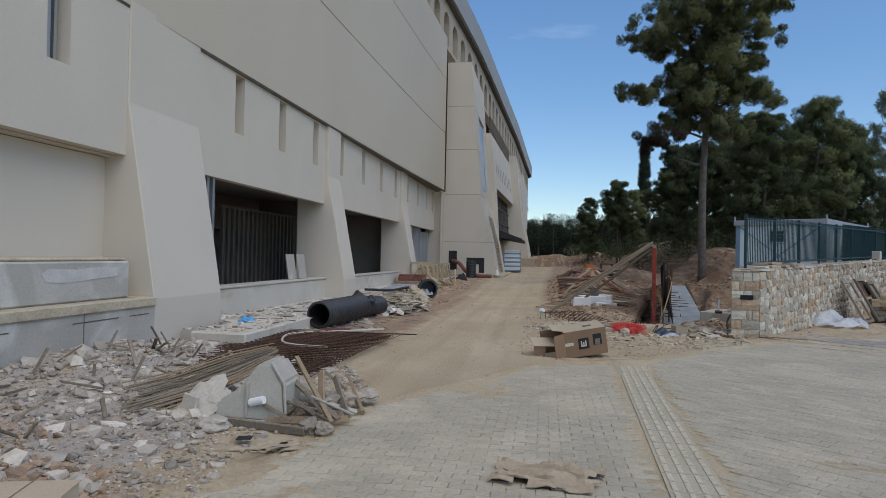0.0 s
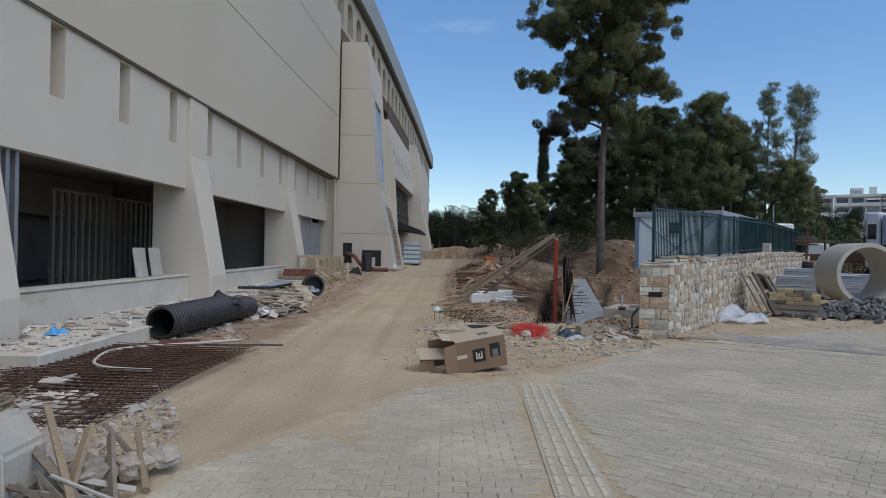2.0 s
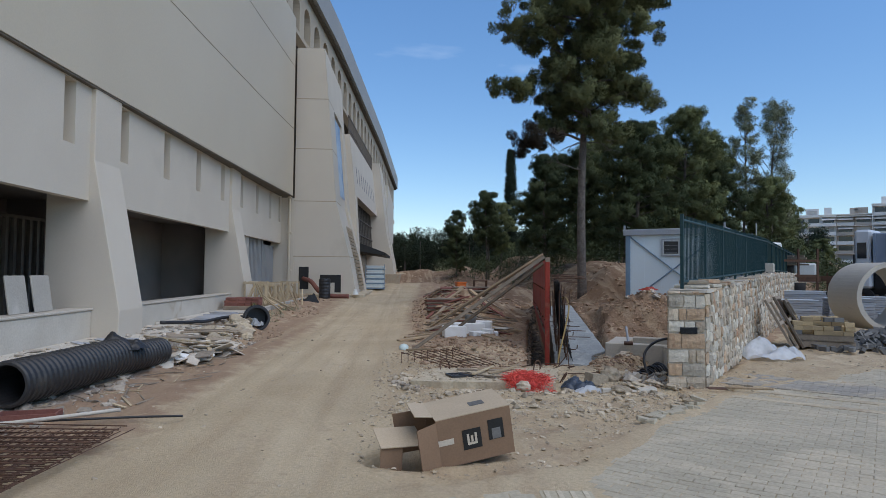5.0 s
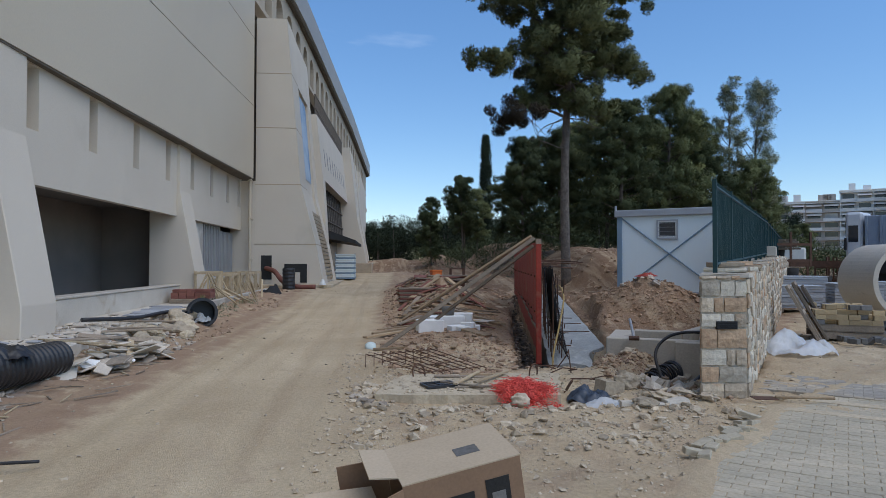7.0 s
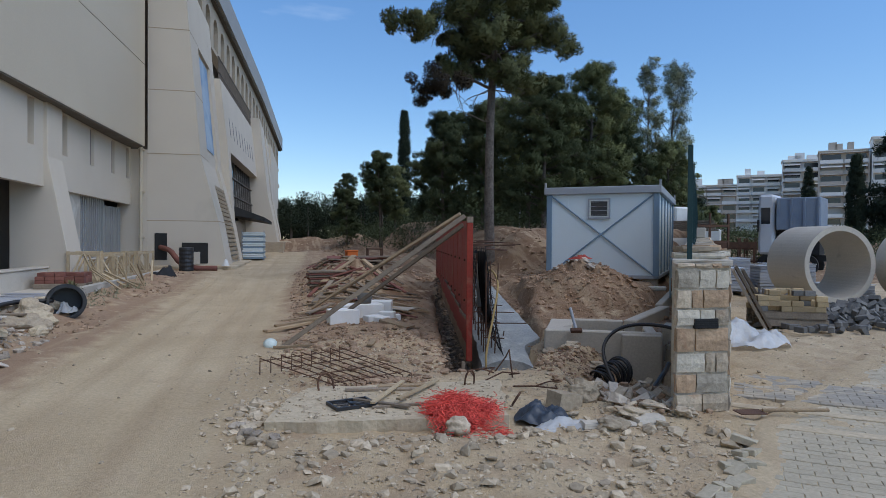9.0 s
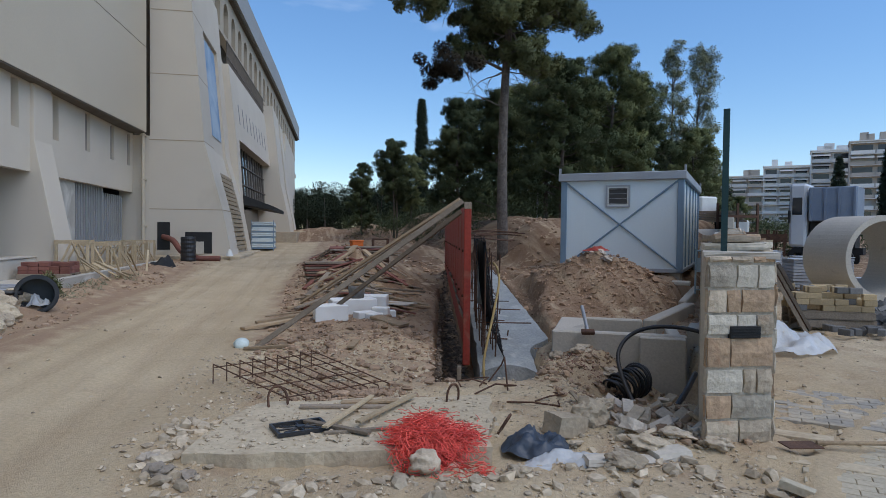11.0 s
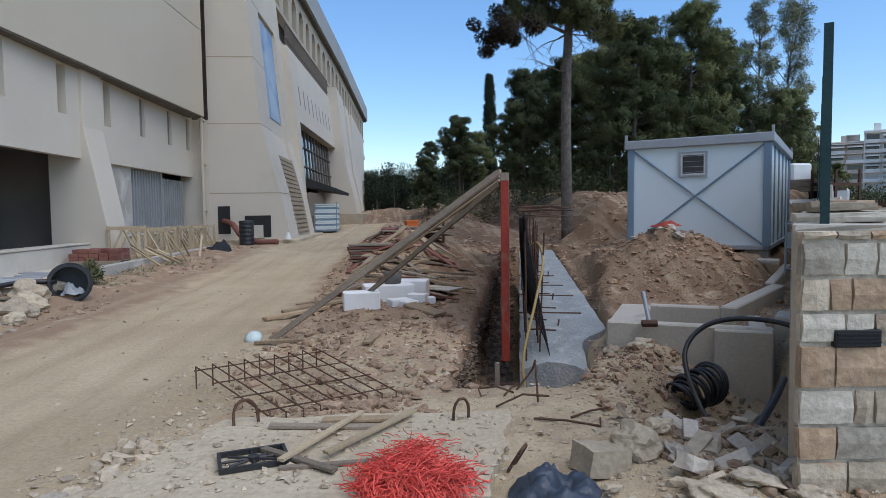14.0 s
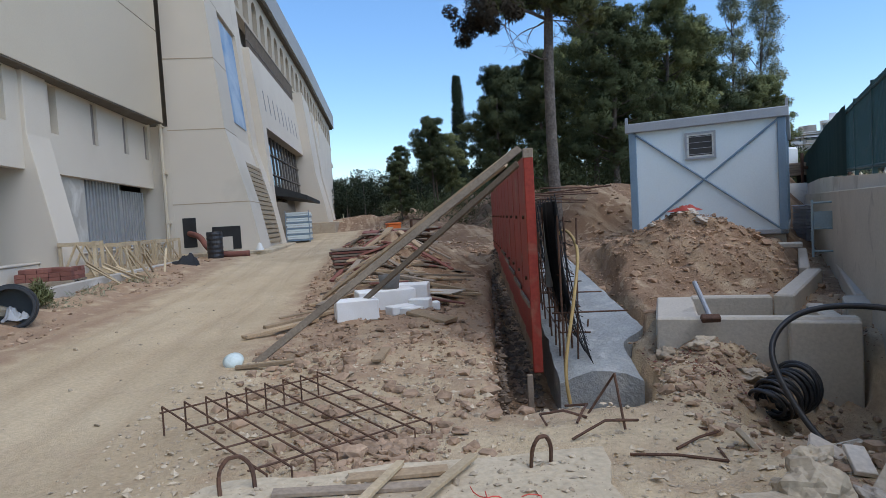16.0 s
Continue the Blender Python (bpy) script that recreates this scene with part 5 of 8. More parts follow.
def quad_mesh(v, f, material, normals):
    me = bpy.data.meshes.new("m")
    k = len(f)
    me.vertices.add(len(v))
    me.vertices.foreach_set("co", np.asarray(v, np.float32).ravel())
    me.loops.add(4 * k)
    me.loops.foreach_set("vertex_index", np.asarray(f, np.int32).ravel())
    me.polygons.add(k)
    me.polygons.foreach_set("loop_start", np.arange(0, 4 * k, 4, dtype=np.int32))
    me.polygons.foreach_set("use_smooth", np.ones(k, bool))
    me.update(calc_edges=True)
    me.normals_split_custom_set_from_vertices(normals)
    me.materials.append(material)
    return me


def limb(bm, a, way, length, r, rnd, n=6, bend=0.25, up=0.1, k=5):
    pts, p, d = [Vector(a)], Vector(a), Vector(way).normalized()
    for i in range(k):
        d = (d + Vector((rnd.uniform(-bend, bend), rnd.uniform(-bend, bend), rnd.uniform(-bend, bend) * 0.5 + up * 0.4))).normalized()
        p = p + d * length / k
        pts.append(p.copy())
    tube(bm, pts, r, n, r * 0.25)
    return pts


def make_tree(name, label, trunk_h, trunk_r, crown, limbs, seed, leaf, per, length, width, clump, pad, pad_n, lean=(0.0, 0.0), dead=0, twig_up=0.15, droop=0.0, flat=0.55, bare=0.75, extra=()):
    """crown: pairs of (height, reach). Each limb bears one pad of foliage: pad_n clumps of needles inside a flat ellipsoid.
    extra: further pads (x, y, z, size, material) that hang from limbs of their own."""
    rnd = random.Random(seed)
    ob = empty(name, None, label, "tree")
    bm = bmesh.new()
    k = 14
    trunk = []
    for i in range(k + 1):
        t = i / k
        trunk.append(Vector((lean[0] * t + 0.1 * math.sin(t * 7 + seed), lean[1] * t + 0.1 * math.sin(t * 5 + 2 * seed), trunk_h * t)))
    tube(bm, [trunk[0] - Vector((0, 0, 0.5))] + trunk, trunk_r, 10, trunk_r * 0.18)
    cs, rs, cores = [], [], []

    def fill(at, size, n, to):
        c = at + Vector((0, 0, -0.15 * size))
        for q in range(n):
            d = Vector((rnd.gauss(0, 1), rnd.gauss(0, 1), rnd.gauss(0, 1))).normalized() * size * rnd.random() ** 0.5
            to[0].append(at + Vector((d.x, d.y, d.z * flat)))
            to[1].append(clump * rnd.uniform(0.55, 1.0))
            to[2].append(c)

    z0, z1 = crown[0][0], crown[-1][0]
    for i in range(limbs):
        z = z0 + (z1 - z0) * ((i + rnd.random()) / limbs)
        full = lerp_at(crown, z)
        reach = full * (rnd.uniform(0.75, 1.08) if i % 3 else rnd.uniform(0.3, 0.6))
        a = i * 2.399 + rnd.uniform(-0.4, 0.4)
        t = min(0.98, max(0.05, (z - reach * twig_up * 0.8) / trunk_h))
        base = trunk[int(t * k)].lerp(trunk[min(k, int(t * k) + 1)], t * k - int(t * k))
        pts = limb(bm, base, (math.cos(a), math.sin(a), twig_up), reach * 0.9, max(0.03, trunk_r * 0.3 * (1 - 0.6 * t)), rnd, 5, 0.22, twig_up)
        size = pad * rnd.uniform(0.75, 1.2) * min(1.0, 0.45 + 0.3 * full)
        fill(pts[-1], size, pad_n, (cs, rs, cores))
        for q in range(3):
            limb(bm, pts[-2], (rnd.gauss(0, 1), rnd.gauss(0, 1), 0.25), size * 0.9, max(0.012, trunk_r * 0.06), rnd, 4, 0.4, 0.1, 4)
        if rnd.random() > bare:
            fill(pts[3], size * 0.7, pad_n // 2, (cs, rs, cores))
    fill(trunk[-1], pad * 0.8, pad_n, (cs, rs, cores))
    for x, y, z, size, m in extra:
        p = Vector((x, y, z))
        base = trunk[min(k, max(1, int(k * (z + 1.0) / trunk_h)))]
        way = p - base
        mid = base.lerp(p, 0.5) + Vector((0, 0, 0.35))
        tube(bm, smooth_path([base, mid, p], 4), 0.07, 5, 0.02)
        for q in range(7):
            limb(bm, base.lerp(p, rnd.uniform(0.45, 0.9)), (rnd.gauss(0, 1), rnd.gauss(0, 1), -0.5), size, 0.016, rnd, 4, 0.45, -0.2, 4)
        own = ([], [], [])
        fill(p, size, int(pad_n * (size / pad) ** 1.3), (cs, rs, cores) if m is None else own)
        if m is not None:
            v, f, nv = leaf_quads(own[0], own[1], per, length, width, seed + 5, 0.5, flat=0.9, cores=own[2])
            part("dead_foliage", quad_mesh(v, f, m, nv), None, ob, "withered dark brown foliage")
    for i in range(dead):
        t = rnd.uniform(0.3, 0.58)
        a = rnd.uniform(0, 6.3)
        base = trunk[int(t * k)]
        pts = limb(bm, base, (math.cos(a), math.sin(a), -0.05), rnd.uniform(0.9, 2.4), 0.026, rnd, 4, 0.5, -0.1, 6)
        for p in pts[3:]:
            limb(bm, p, (rnd.gauss(0, 1), rnd.gauss(0, 1), -0.4), 0.6, 0.011, rnd, 3, 0.5, -0.2, 3)
    part("trunk", bm, M_BARK, ob, "", True)
    v, f, nv = leaf_quads(cs, rs, per, length, width, seed, droop, flat=0.75, cores=cores)
    part("crown", quad_mesh(v, f, leaf, nv), None, ob)
    return ob


pine = make_tree("pine_tree", "tall umbrella-shaped pine with a bare trunk and dead lower twigs", 18.5, 0.22, [(7.2, 1.6), (8.6, 2.5), (9.8, 3.1), (11.2, 2.9), (12.4, 3.4), (14.0, 3.6), (16.0, 3.4), (18.0, 2.6), (19.2, 1.2)], 58, 3, M_LEAF, 300, 0.085, 0.04, 0.33, 1.15, 22, lean=(0.5, 0.2), dead=22, twig_up=0.2, bare=0.55,
                 extra=((-2.2, -0.3, 6.5, 1.25, M_DEADLEAF), (-3.1, -0.3, 8.9, 1.2, None), (-2.7, -0.6, 11.6, 1.5, None), (0.35, -0.7, 7.0, 0.85, None), (2.4, -0.4, 8.6, 1.2, None), (2.1, -0.8, 11.4, 1.4, None), (1.6, 0.9, 7.2, 1.0, None)))
pine.matrix_world = pose(8.13, 33.55, 1.0)

# the wood behind: four kinds, repeated with turns and sizes
kinds = [
    make_tree("pine_tree", "dense dark green pine in the wood", 10.5, 0.20, [(1.6, 2.6), (4.5, 3.2), (7.0, 2.6), (9.2, 1.5), (10.8, 0.5)], 40, 21, M_LEAFD, 150, 0.105, 0.05, 0.38, 1.0, 14, twig_up=0.16, bare=0.5),
    make_tree("pine_tree", "broad mid-green pine in the wood", 12.0, 0.22, [(3.0, 2.6), (5.5, 3.4), (8.0, 3.2), (10.5, 2.2), (12.2, 0.8)], 40, 22, M_LEAFM, 150, 0.105, 0.05, 0.4, 1.1, 14, twig_up=0.25, bare=0.5),
    make_tree("pine_tree", "rounded mid-green pine in the wood", 9.0, 0.18, [(1.8, 2.6), (4.0, 3.2), (6.5, 2.8), (9.2, 1.0)], 34, 23, M_LEAFM, 150, 0.105, 0.05, 0.38, 1.05, 14, twig_up=0.22, bare=0.5),
    make_tree("pine_tree", "slender pine with a bare lower trunk", 11.5, 0.16, [(5.0, 1.8), (7.5, 2.4), (10.0, 1.8), (11.7, 0.6)], 26, 24, M_LEAFD, 150, 0.105, 0.05, 0.36, 0.9, 14, twig_up=0.18, bare=0.6),
]
SPOTS = [(13.4, 41, 0, 1.1), (17.0, 43, 1, 1.06), (11.0, 44.5, 0, 0.98), (19.4, 45, 0, 1.1), (24.0, 46.5, 2, 0.9), (15.0, 48, 1, 1.1), (18.8, 50, 0, 1.15), (23.0, 52, 1, 1.05), (27.0, 50, 2, 0.75), (29.5, 54, 0, 0.7),
         (10.4, 52, 0, 1.05), (12.0, 55, 3, 1.1), (6.8, 58, 3, 0.95), (7.6, 63, 3, 0.85), (16.0, 58, 1, 1.2), (21.0, 60, 0, 1.2), (25.0, 61, 1, 1.0), (31.0, 60, 1, 0.7), (4.9, 66, 0, 0.66), (13.0, 66, 0, 1.0), (10.0, 72, 1, 0.85), (5.5, 76, 3, 0.75), (35.5, 58, 2, 0.65)]
turn = random.Random(77)
used = set()
for x, y, k, s in SPOTS:
    m = pose(x, y, height(x, y) - 0.15, 0, 0, turn.uniform(0, 360)) @ Matrix.Scale(0.70 * s * turn.uniform(0.93, 1.07), 4)
    if k not in used:
        used.add(k)
        kinds[k].matrix_world = m
        kinds[k]["group"] = "trees of the wood"
    else:
        o = copy_thing(kinds[k], m)
        o.matrix_world = m
euca = make_tree("eucalyptus_tree", "tall airy grey-green eucalyptus with thin limbs", 13.0, 0.15, [(4.0, 1.8), (7.0, 2.8), (10.0, 3.4), (12.0, 3.0), (13.4, 1.8)], 34, 31, M_EUCA, 60, 0.13, 0.045, 0.38, 0.65, 8, lean=(1.4, 0.4), twig_up=0.7, droop=0.7, flat=0.9)
euca.matrix_world = pose(25.0, 48.0, 1.4, 0, 0, 20) @ Matrix.Scale(0.9, 4)
euca2 = make_tree("eucalyptus_tree", "thin half-bare eucalyptus at the edge of the wood", 13.2, 0.12, [(5.0, 1.6), (9.0, 2.6), (13.4, 1.6)], 24, 32, M_EUCA, 56, 0.15, 0.05, 0.32, 0.5, 6, lean=(-0.6, 0), twig_up=0.8, droop=0.6, flat=0.9)
euca2.matrix_world = pose(22.8, 47.0, 1.5, 0, 0, 60) @ Matrix.Scale(0.86, 4)


def cypress(h, r, seed):
    ob = empty("cypress_tree", None, "narrow dark columnar cypress", "tree")
    rnd = random.Random(seed)
    part("trunk", bar([(0, 0, -0.3), (0, 0, h * 0.9)], 0.16, 8, 0.03), M_BARK, ob)
    cs, rs = [], []
    for i in range(260):
        t = rnd.random()
        w = r * (0.55 + 0.5 * math.sin(min(1, t * 1.6) * math.pi * 0.6)) * (1 - t ** 3) + 0.1
        a = rnd.uniform(0, 6.3)
        cs.append((w * 0.7 * math.cos(a), w * 0.7 * math.sin(a), 0.6 + t * (h - 0.6)))
        rs.append(0.35 + 0.15 * rnd.random())
    v, f, nv = leaf_quads(cs, rs, 90, 0.24, 0.07, seed, -0.6)
    part("crown", quad_mesh(v, f, M_CYP, nv), None, ob)
    return ob


cyp = cypress(16.0, 0.66, 4)
cyp.matrix_world = pose(13.5, 88.0, 1.6)
cyp3 = cypress(15.0, 1.5, 6)
cyp3.matrix_world = pose(93.5, 110.0, 1.0)
cyp2 = cypress(11.0, 1.0, 5)
cyp2.matrix_world = pose(65.0, 72.0, 1.0)
spruce = make_tree("spruce_tree", "dark broad spruce at the edge of the yard", 11.5, 0.2, [(1.0, 3.6), (4.0, 3.0), (8.0, 1.7), (11.6, 0.3)], 60, 41, M_CYP, 60, 0.28, 0.07, 0.5, 0.95, 9, twig_up=0.0, bare=0.3)
spruce.matrix_world = pose(40.5, 43.5, 0.5)
copy_thing(spruce, pose(44.5, 41.0, 0.5, 0, 0, 80))

# far wood, one mass of crowns with trunks
g = np.random.default_rng(9)
cs, rs = [], []
bm = bmesh.new()
for i in range(360):
    x, y = g.uniform(-14, 60), g.uniform(92, 128)
    h = g.uniform(4.2, 6.6) + 0.02 * (y - 92)
    zg = height(x, min(y, 119))
    w = g.uniform(1.6, 2.6)
    for j in range(11):
        a, t = g.uniform(0, 6.3), g.random()
        cs.append((x + w * 0.8 * math.cos(a) * (1 - 0.5 * t), y + w * 0.8 * math.sin(a), zg + h * ((0.05 if y > 104 else 0.3) + (0.93 if y > 104 else 0.68) * t)))
        rs.append(g.uniform(0.7, 1.2))
    if i % 2 == 0:
        tube(bm, [(x, y, zg - 0.3), (x + g.uniform(-0.3, 0.3), y, zg + h * 0.8)], 0.14, 5, 0.05)
v, f, nv = leaf_quads(cs, rs, 130, 0.17, 0.12, 10)
woods = tagged(new("far_wood", quad_mesh(v, f, M_CYP, nv)), "dark green pine wood closing the distance", "woods", kind="stuff")
tagged(new("far_trunks", mesh_of(bm, M_BARK)), "thin trunks of the distant pine wood", "woods", kind="stuff")
# undergrowth at the foot of the wood
cs, rs = [], []
for i in range(900):
    x, y = g.uniform(8.5, 40), g.uniform(39.5, 62)
    if g.random() < 0.35:
        x, y = g.uniform(4.0, 22), g.uniform(54, 92)
    cs.append((x, y, height(x, y) + g.uniform(0.2, 1.9)))
    rs.append(g.uniform(0.4, 0.9))
v, f, nv = leaf_quads(cs, rs, 80, 0.17, 0.045, 12)
tagged(new("undergrowth", quad_mesh(v, f, M_LEAFD, nv)), "dark scrub under the pines", "bushes", kind="stuff")

lamp = empty("street_lamp", pose(16.8, 54.4, 1.6), "slim grey street lamp with a side arm", "lamp")
part("pole", bar([(0, 0, -0.5), (0, 0, 7.3)], 0.07, 8, 0.05), M_STUD, lamp)
part("arm", bar([(0, 0, 7.25), (0.7, -0.2, 7.5)], 0.035, 6), M_STUD, lamp)
part("head", boxes((0.6, 1.1, -0.32, -0.14, 7.45, 7.55), bevel=0.02), M_STUD, lamp)


# ---- apartment blocks ----
def apartment(m, w, d, floors, wall, seed, label):
    """A slab block with stacked balconies, awnings and roof huts."""
    rnd = random.Random(seed)
    ob = empty("apartment_block", m, label, "building")
    fh = 3.1
    part("wall", boxes((0, w, 1.4, d, 0, floors * fh + 0.6)), wall, ob)
    part("roof", boxes((-0.3, w + 0.3, 1.0, d + 0.3, floors * fh + 0.6, floors * fh + 0.8)), M_APT, ob)
    bays = max(2, int(w / 4.2))
    bw = w / bays
    for fl in range(floors):
        z = fl * fh
        part("balcony_slab", boxes((0.1, w - 0.1, 0, 1.4, z + 2.95, z + 3.1)), M_APT, ob)
        for b in range(bays):
            x = b * bw
            part("window", boxes((x + 0.6, x + bw - 0.6, 1.33, 1.42, z + 0.5, z + 2.6)), M_GLASSD if rnd.random() < 0.75 else M_AWN, ob)
            part("parapet", boxes((x + 0.15, x + bw - 0.15, 0, 0.12, z + 0.05, z + 1.0)), M_APT if rnd.random() < 0.6 else wall, ob)
            if rnd.random() < 0.45:
                bm = bmesh.new()
                prism(bm, [(x + 0.3, 1.3, z + 2.9), (x + 0.3, -0.6, z + 1.9), (x + 0.3, -0.6, z + 1.84), (x + 0.3, 1.3, z + 2.82)], (0, 0, 0), (bw - 0.6, 0, 0))
                part("awning", bm, M_AWN, ob)
        for b in range(0, bays + 1, 2):
            part("pier", boxes((b * bw - 0.15, b * bw + 0.15, 0.1, 1.4, z, z + 3.1)), wall, ob)
    for k in range(3):
        x = rnd.uniform(0.1, 0.8) * w
        part("roof_hut", boxes((x, x + rnd.uniform(1.5, 4), 3, 6, floors * fh + 0.8, floors * fh + rnd.uniform(2.2, 3.4))), wall, ob)
    return ob


apartment(pose(118, 224, 0, 0, 0, -30), 15, 12, 7, M_APT, 1, "white apartment block with rows of balconies and awnings")
apartment(pose(131, 216, 0, 0, 0, -34), 13, 12, 7, M_APT, 2, "white apartment block with rows of balconies and awnings")
apartment(pose(142, 209, 0, 0, 0, -36), 10, 12, 7, M_APT2, 3, "beige apartment block with deep balconies")
apartment(pose(150, 203, 0, 0, 0, -38), 18, 12, 8, M_APT, 4, "long white apartment block with striped awnings")
apartment(pose(152, 184, 0, 0, 0, -40), 11, 12, 9, M_APT, 5, "tall white apartment block with roof huts")
apartment(pose(147, 164, 0, 0, 0, -42), 12, 14, 9, M_APT2, 6, "tall beige apartment block with deep balconies")
apartment(pose(156, 155, 0, 0, 0, -44), 18, 14, 10, M_APT, 8, "large stepped apartment block at the edge of town")
apartment(pose(170, 142, 0, 0, 0, -46), 18, 14, 10, M_APT2, 9, "large beige apartment block with striped awnings")
apartment(pose(100, 232, 0, 0, 0, -28), 14, 12, 6, M_APT2, 7, "low beige apartment block beyond the wood")

# ---- the yard ----
def concrete_ring(m, r=0.95, length=1.5, label="large grey precast concrete pipe ring lying on its side", group="precast rings"):
    ob = empty("concrete_ring", m, label, "pipe", group)
    prof = [(r - 0.13, 0.0), (r - 0.13, length), (r - 0.06, length), (r - 0.055, length - 0.06), (r, length - 0.07), (r, 0.0)]
    bm = lathe(prof, 56)
    bmesh.ops.rotate(bm, verts=bm.verts, matrix=Matrix.Rotation(radians(-90), 3, "X"))
    part("shell", bm, M_CASTC, ob)
    # the hole is a black plug, standing for its dark inside
    part("lifting_hole", bar([(r * 0.93, length * 0.6, -0.3), (r * 1.005, length * 0.6, -0.3)], 0.05, 10), M_FLATBLACK, ob)
    return ob


concrete_ring(pose(13.95, 22.95, 1.12, 0, 0, -5), 0.97, 1.5)
concrete_ring(pose(16.0, 21.7, 1.12, 0, 0, -12), 0.97, 1.5)
concrete_ring(pose(17.2, 33.8, 0.95, 0, 0, 70), 0.9, 1.4)
concrete_ring(pose(14.6, 33.0, 0.7, 0, 0, 80), 0.62, 1.4)


def pallet(m, group="pallets"):
    ob = empty("pallet", m, "weathered grey wooden shipping pallet", "pallet", group)
    for k in range(6):
        part("deck_board", boxes((0, 1.2, 0.15 * k, 0.15 * k + 0.1, 0.11, 0.13)), M_OLDWOOD, ob)
    for y in (0.0, 0.38, 0.75):
        part("bearer", boxes((0, 1.2, y, y + 0.1, 0.02, 0.11)), M_OLDWOOD, ob)
    for y in (0.0, 0.38, 0.75):
        part("skid", boxes((0, 1.2, y, y + 0.1, 0.0, 0.018)), M_OLDWOOD, ob)
    return ob


PAL = pose(9.5, 20.35, 0.2, 0, 0, -24)
pallet(pose(9.53, 20.32, 0.06, 0, 0, -21))
pallet(PAL)
rnd = random.Random(8)
blk = mesh_of(boxes((-0.1, 0.1, -0.05, 0.05, 0, 0.1), bevel=0.006), M_TANBRICK)
blk2 = mesh_of(boxes((-0.1, 0.1, -0.05, 0.05, 0, 0.1), bevel=0.006), M_GREYBLOCK)
for layer in range(4):
    for i in range(6):
        for j in range(4):
            if rnd.random() < 0.05 + 0.13 * layer:
                continue
            ob = tagged(new("paving_block", blk if rnd.random() < 0.86 else blk2), "paving block stacked on a pallet", "block", group="paving blocks")
            ob.matrix_world = PAL @ pose(0.1 + 0.205 * i + rnd.uniform(-0.02, 0.02), 0.12 + 0.22 * j, 0.132 + 0.102 * layer, 0, 0, rnd.uniform(-8, 8))
for k in range(14):
    ob = tagged(new("paving_block", blk2), "loose grey paving block on the ground", "block", group="paving blocks")
    ob.matrix_world = pose(9.4 + rnd.uniform(0, 2.4), 19.6 + rnd.uniform(-0.3, 0.3), 0.06, 0, 0, rnd.uniform(0, 180))
bm = bmesh.new()
for k in range(520):
    x, y = rnd.gauss(12.3, 0.9), rnd.gauss(20.6, 0.5)
    z = max(0.0, 0.55 - 0.32 * math.hypot((x - 12.3) / 1.1, (y - 20.6) / 0.6)) * rnd.uniform(0.3, 1.0) + 0.05
    m = pose(x, y, z, rnd.uniform(-60, 60), rnd.uniform(-60, 60), rnd.uniform(0, 360))
    box(bm, -0.1, 0.1, -0.05, 0.05, -0.04, 0.04, m)
tagged(new("paving_block_heap", mesh_of(bm, M_GREYBLOCK)), "heap of dark grey paving blocks", "block heap", kind="stuff")


def slab_stack(m, w, d, n, label):
    ob = empty("slab_stack", m, label, "slab stack", "stacked slabs")
    r = random.Random(n * 7 + int(w * 10))
    for k in range(n):
        o = r.uniform(-0.02, 0.02)
        part("slab", boxes((o, w + o, o, d + o, 0.12 + 0.085 * k, 0.195 + 0.085 * k), bevel=0.006), M_SLATE, ob)
    part("bearer", boxes((0.1, 0.2, 0, d, 0, 0.117), (w - 0.2, w - 0.1, 0, d, 0, 0.117)), M_OLDWOOD, ob)
    part("film", boxes((-0.02, w + 0.02, -0.02, d + 0.02, 0.13 + 0.085 * n, 0.15 + 0.085 * n), bevel=0.006), M_BAG, ob)
    return ob


slab_stack(pose(13.0, 27.0, 0.05, 0, 0, -20), 1.3, 1.0, 8, "wrapped stack of grey paving slabs on bearers")
slab_stack(pose(14.5, 26.4, 0.05, 0, 0, -22), 1.3, 1.0, 9, "wrapped stack of grey paving slabs on bearers")
slab_stack(pose(13.6, 29.0, 0.05, 0, 0, -18), 2.2, 1.0, 11, "tall wrapped stack of grey paving slabs")
slab_stack(pose(16.3, 28.2, 0.05, 0, 0, -20), 1.5, 1.0, 9, "wrapped stack of grey paving slabs on bearers")
slab_stack(pose(15.0, 24.4, 0.05, 0, 0, -20), 1.2, 1.0, 4, "low wrapped stack of grey paving slabs")
for k in range(4):
    pallet(pose(16.2 + 0.05 * k, 30.6 + 0.1 * k, 0.1 + 0.14 * k, 28, 0, 15))
# timber frames leaning on the garden wall
for k, (u, w, h) in enumerate(((5.6, 0.9, 1.25), (6.6, 1.0, 1.3), (7.3, 0.7, 1.2))):
    fr = empty("shutter_panel", RIGHT @ Matrix.Translation((1.15 + 0.1 * k, u, 0.05)) @ Matrix.Rotation(radians(-28), 4, "Y") @ Matrix.Rotation(radians(90), 4, "Z"), "dark timber shuttering panel leaning on the stone wall", "shuttering panel", "leaning panels")
    part("stile", boxes((0, 0.08, 0, 0.05, 0, h)), M_OLDWOOD, fr)
    part("stile", boxes((w - 0.08, w, 0, 0.05, 0, h)), M_OLDWOOD, fr)
    for z in (0, h * 0.5, h - 0.08):
        part("rail", boxes((0.083, w - 0.083, 0, 0.05, z, z + 0.08)), M_OLDWOOD, fr)
    if k:
        part("board", boxes((0.05, w - 0.05, 0.053, 0.065, 0.04, h - 0.04)), M_RUST if k == 1 else M_OLDWOOD, fr)
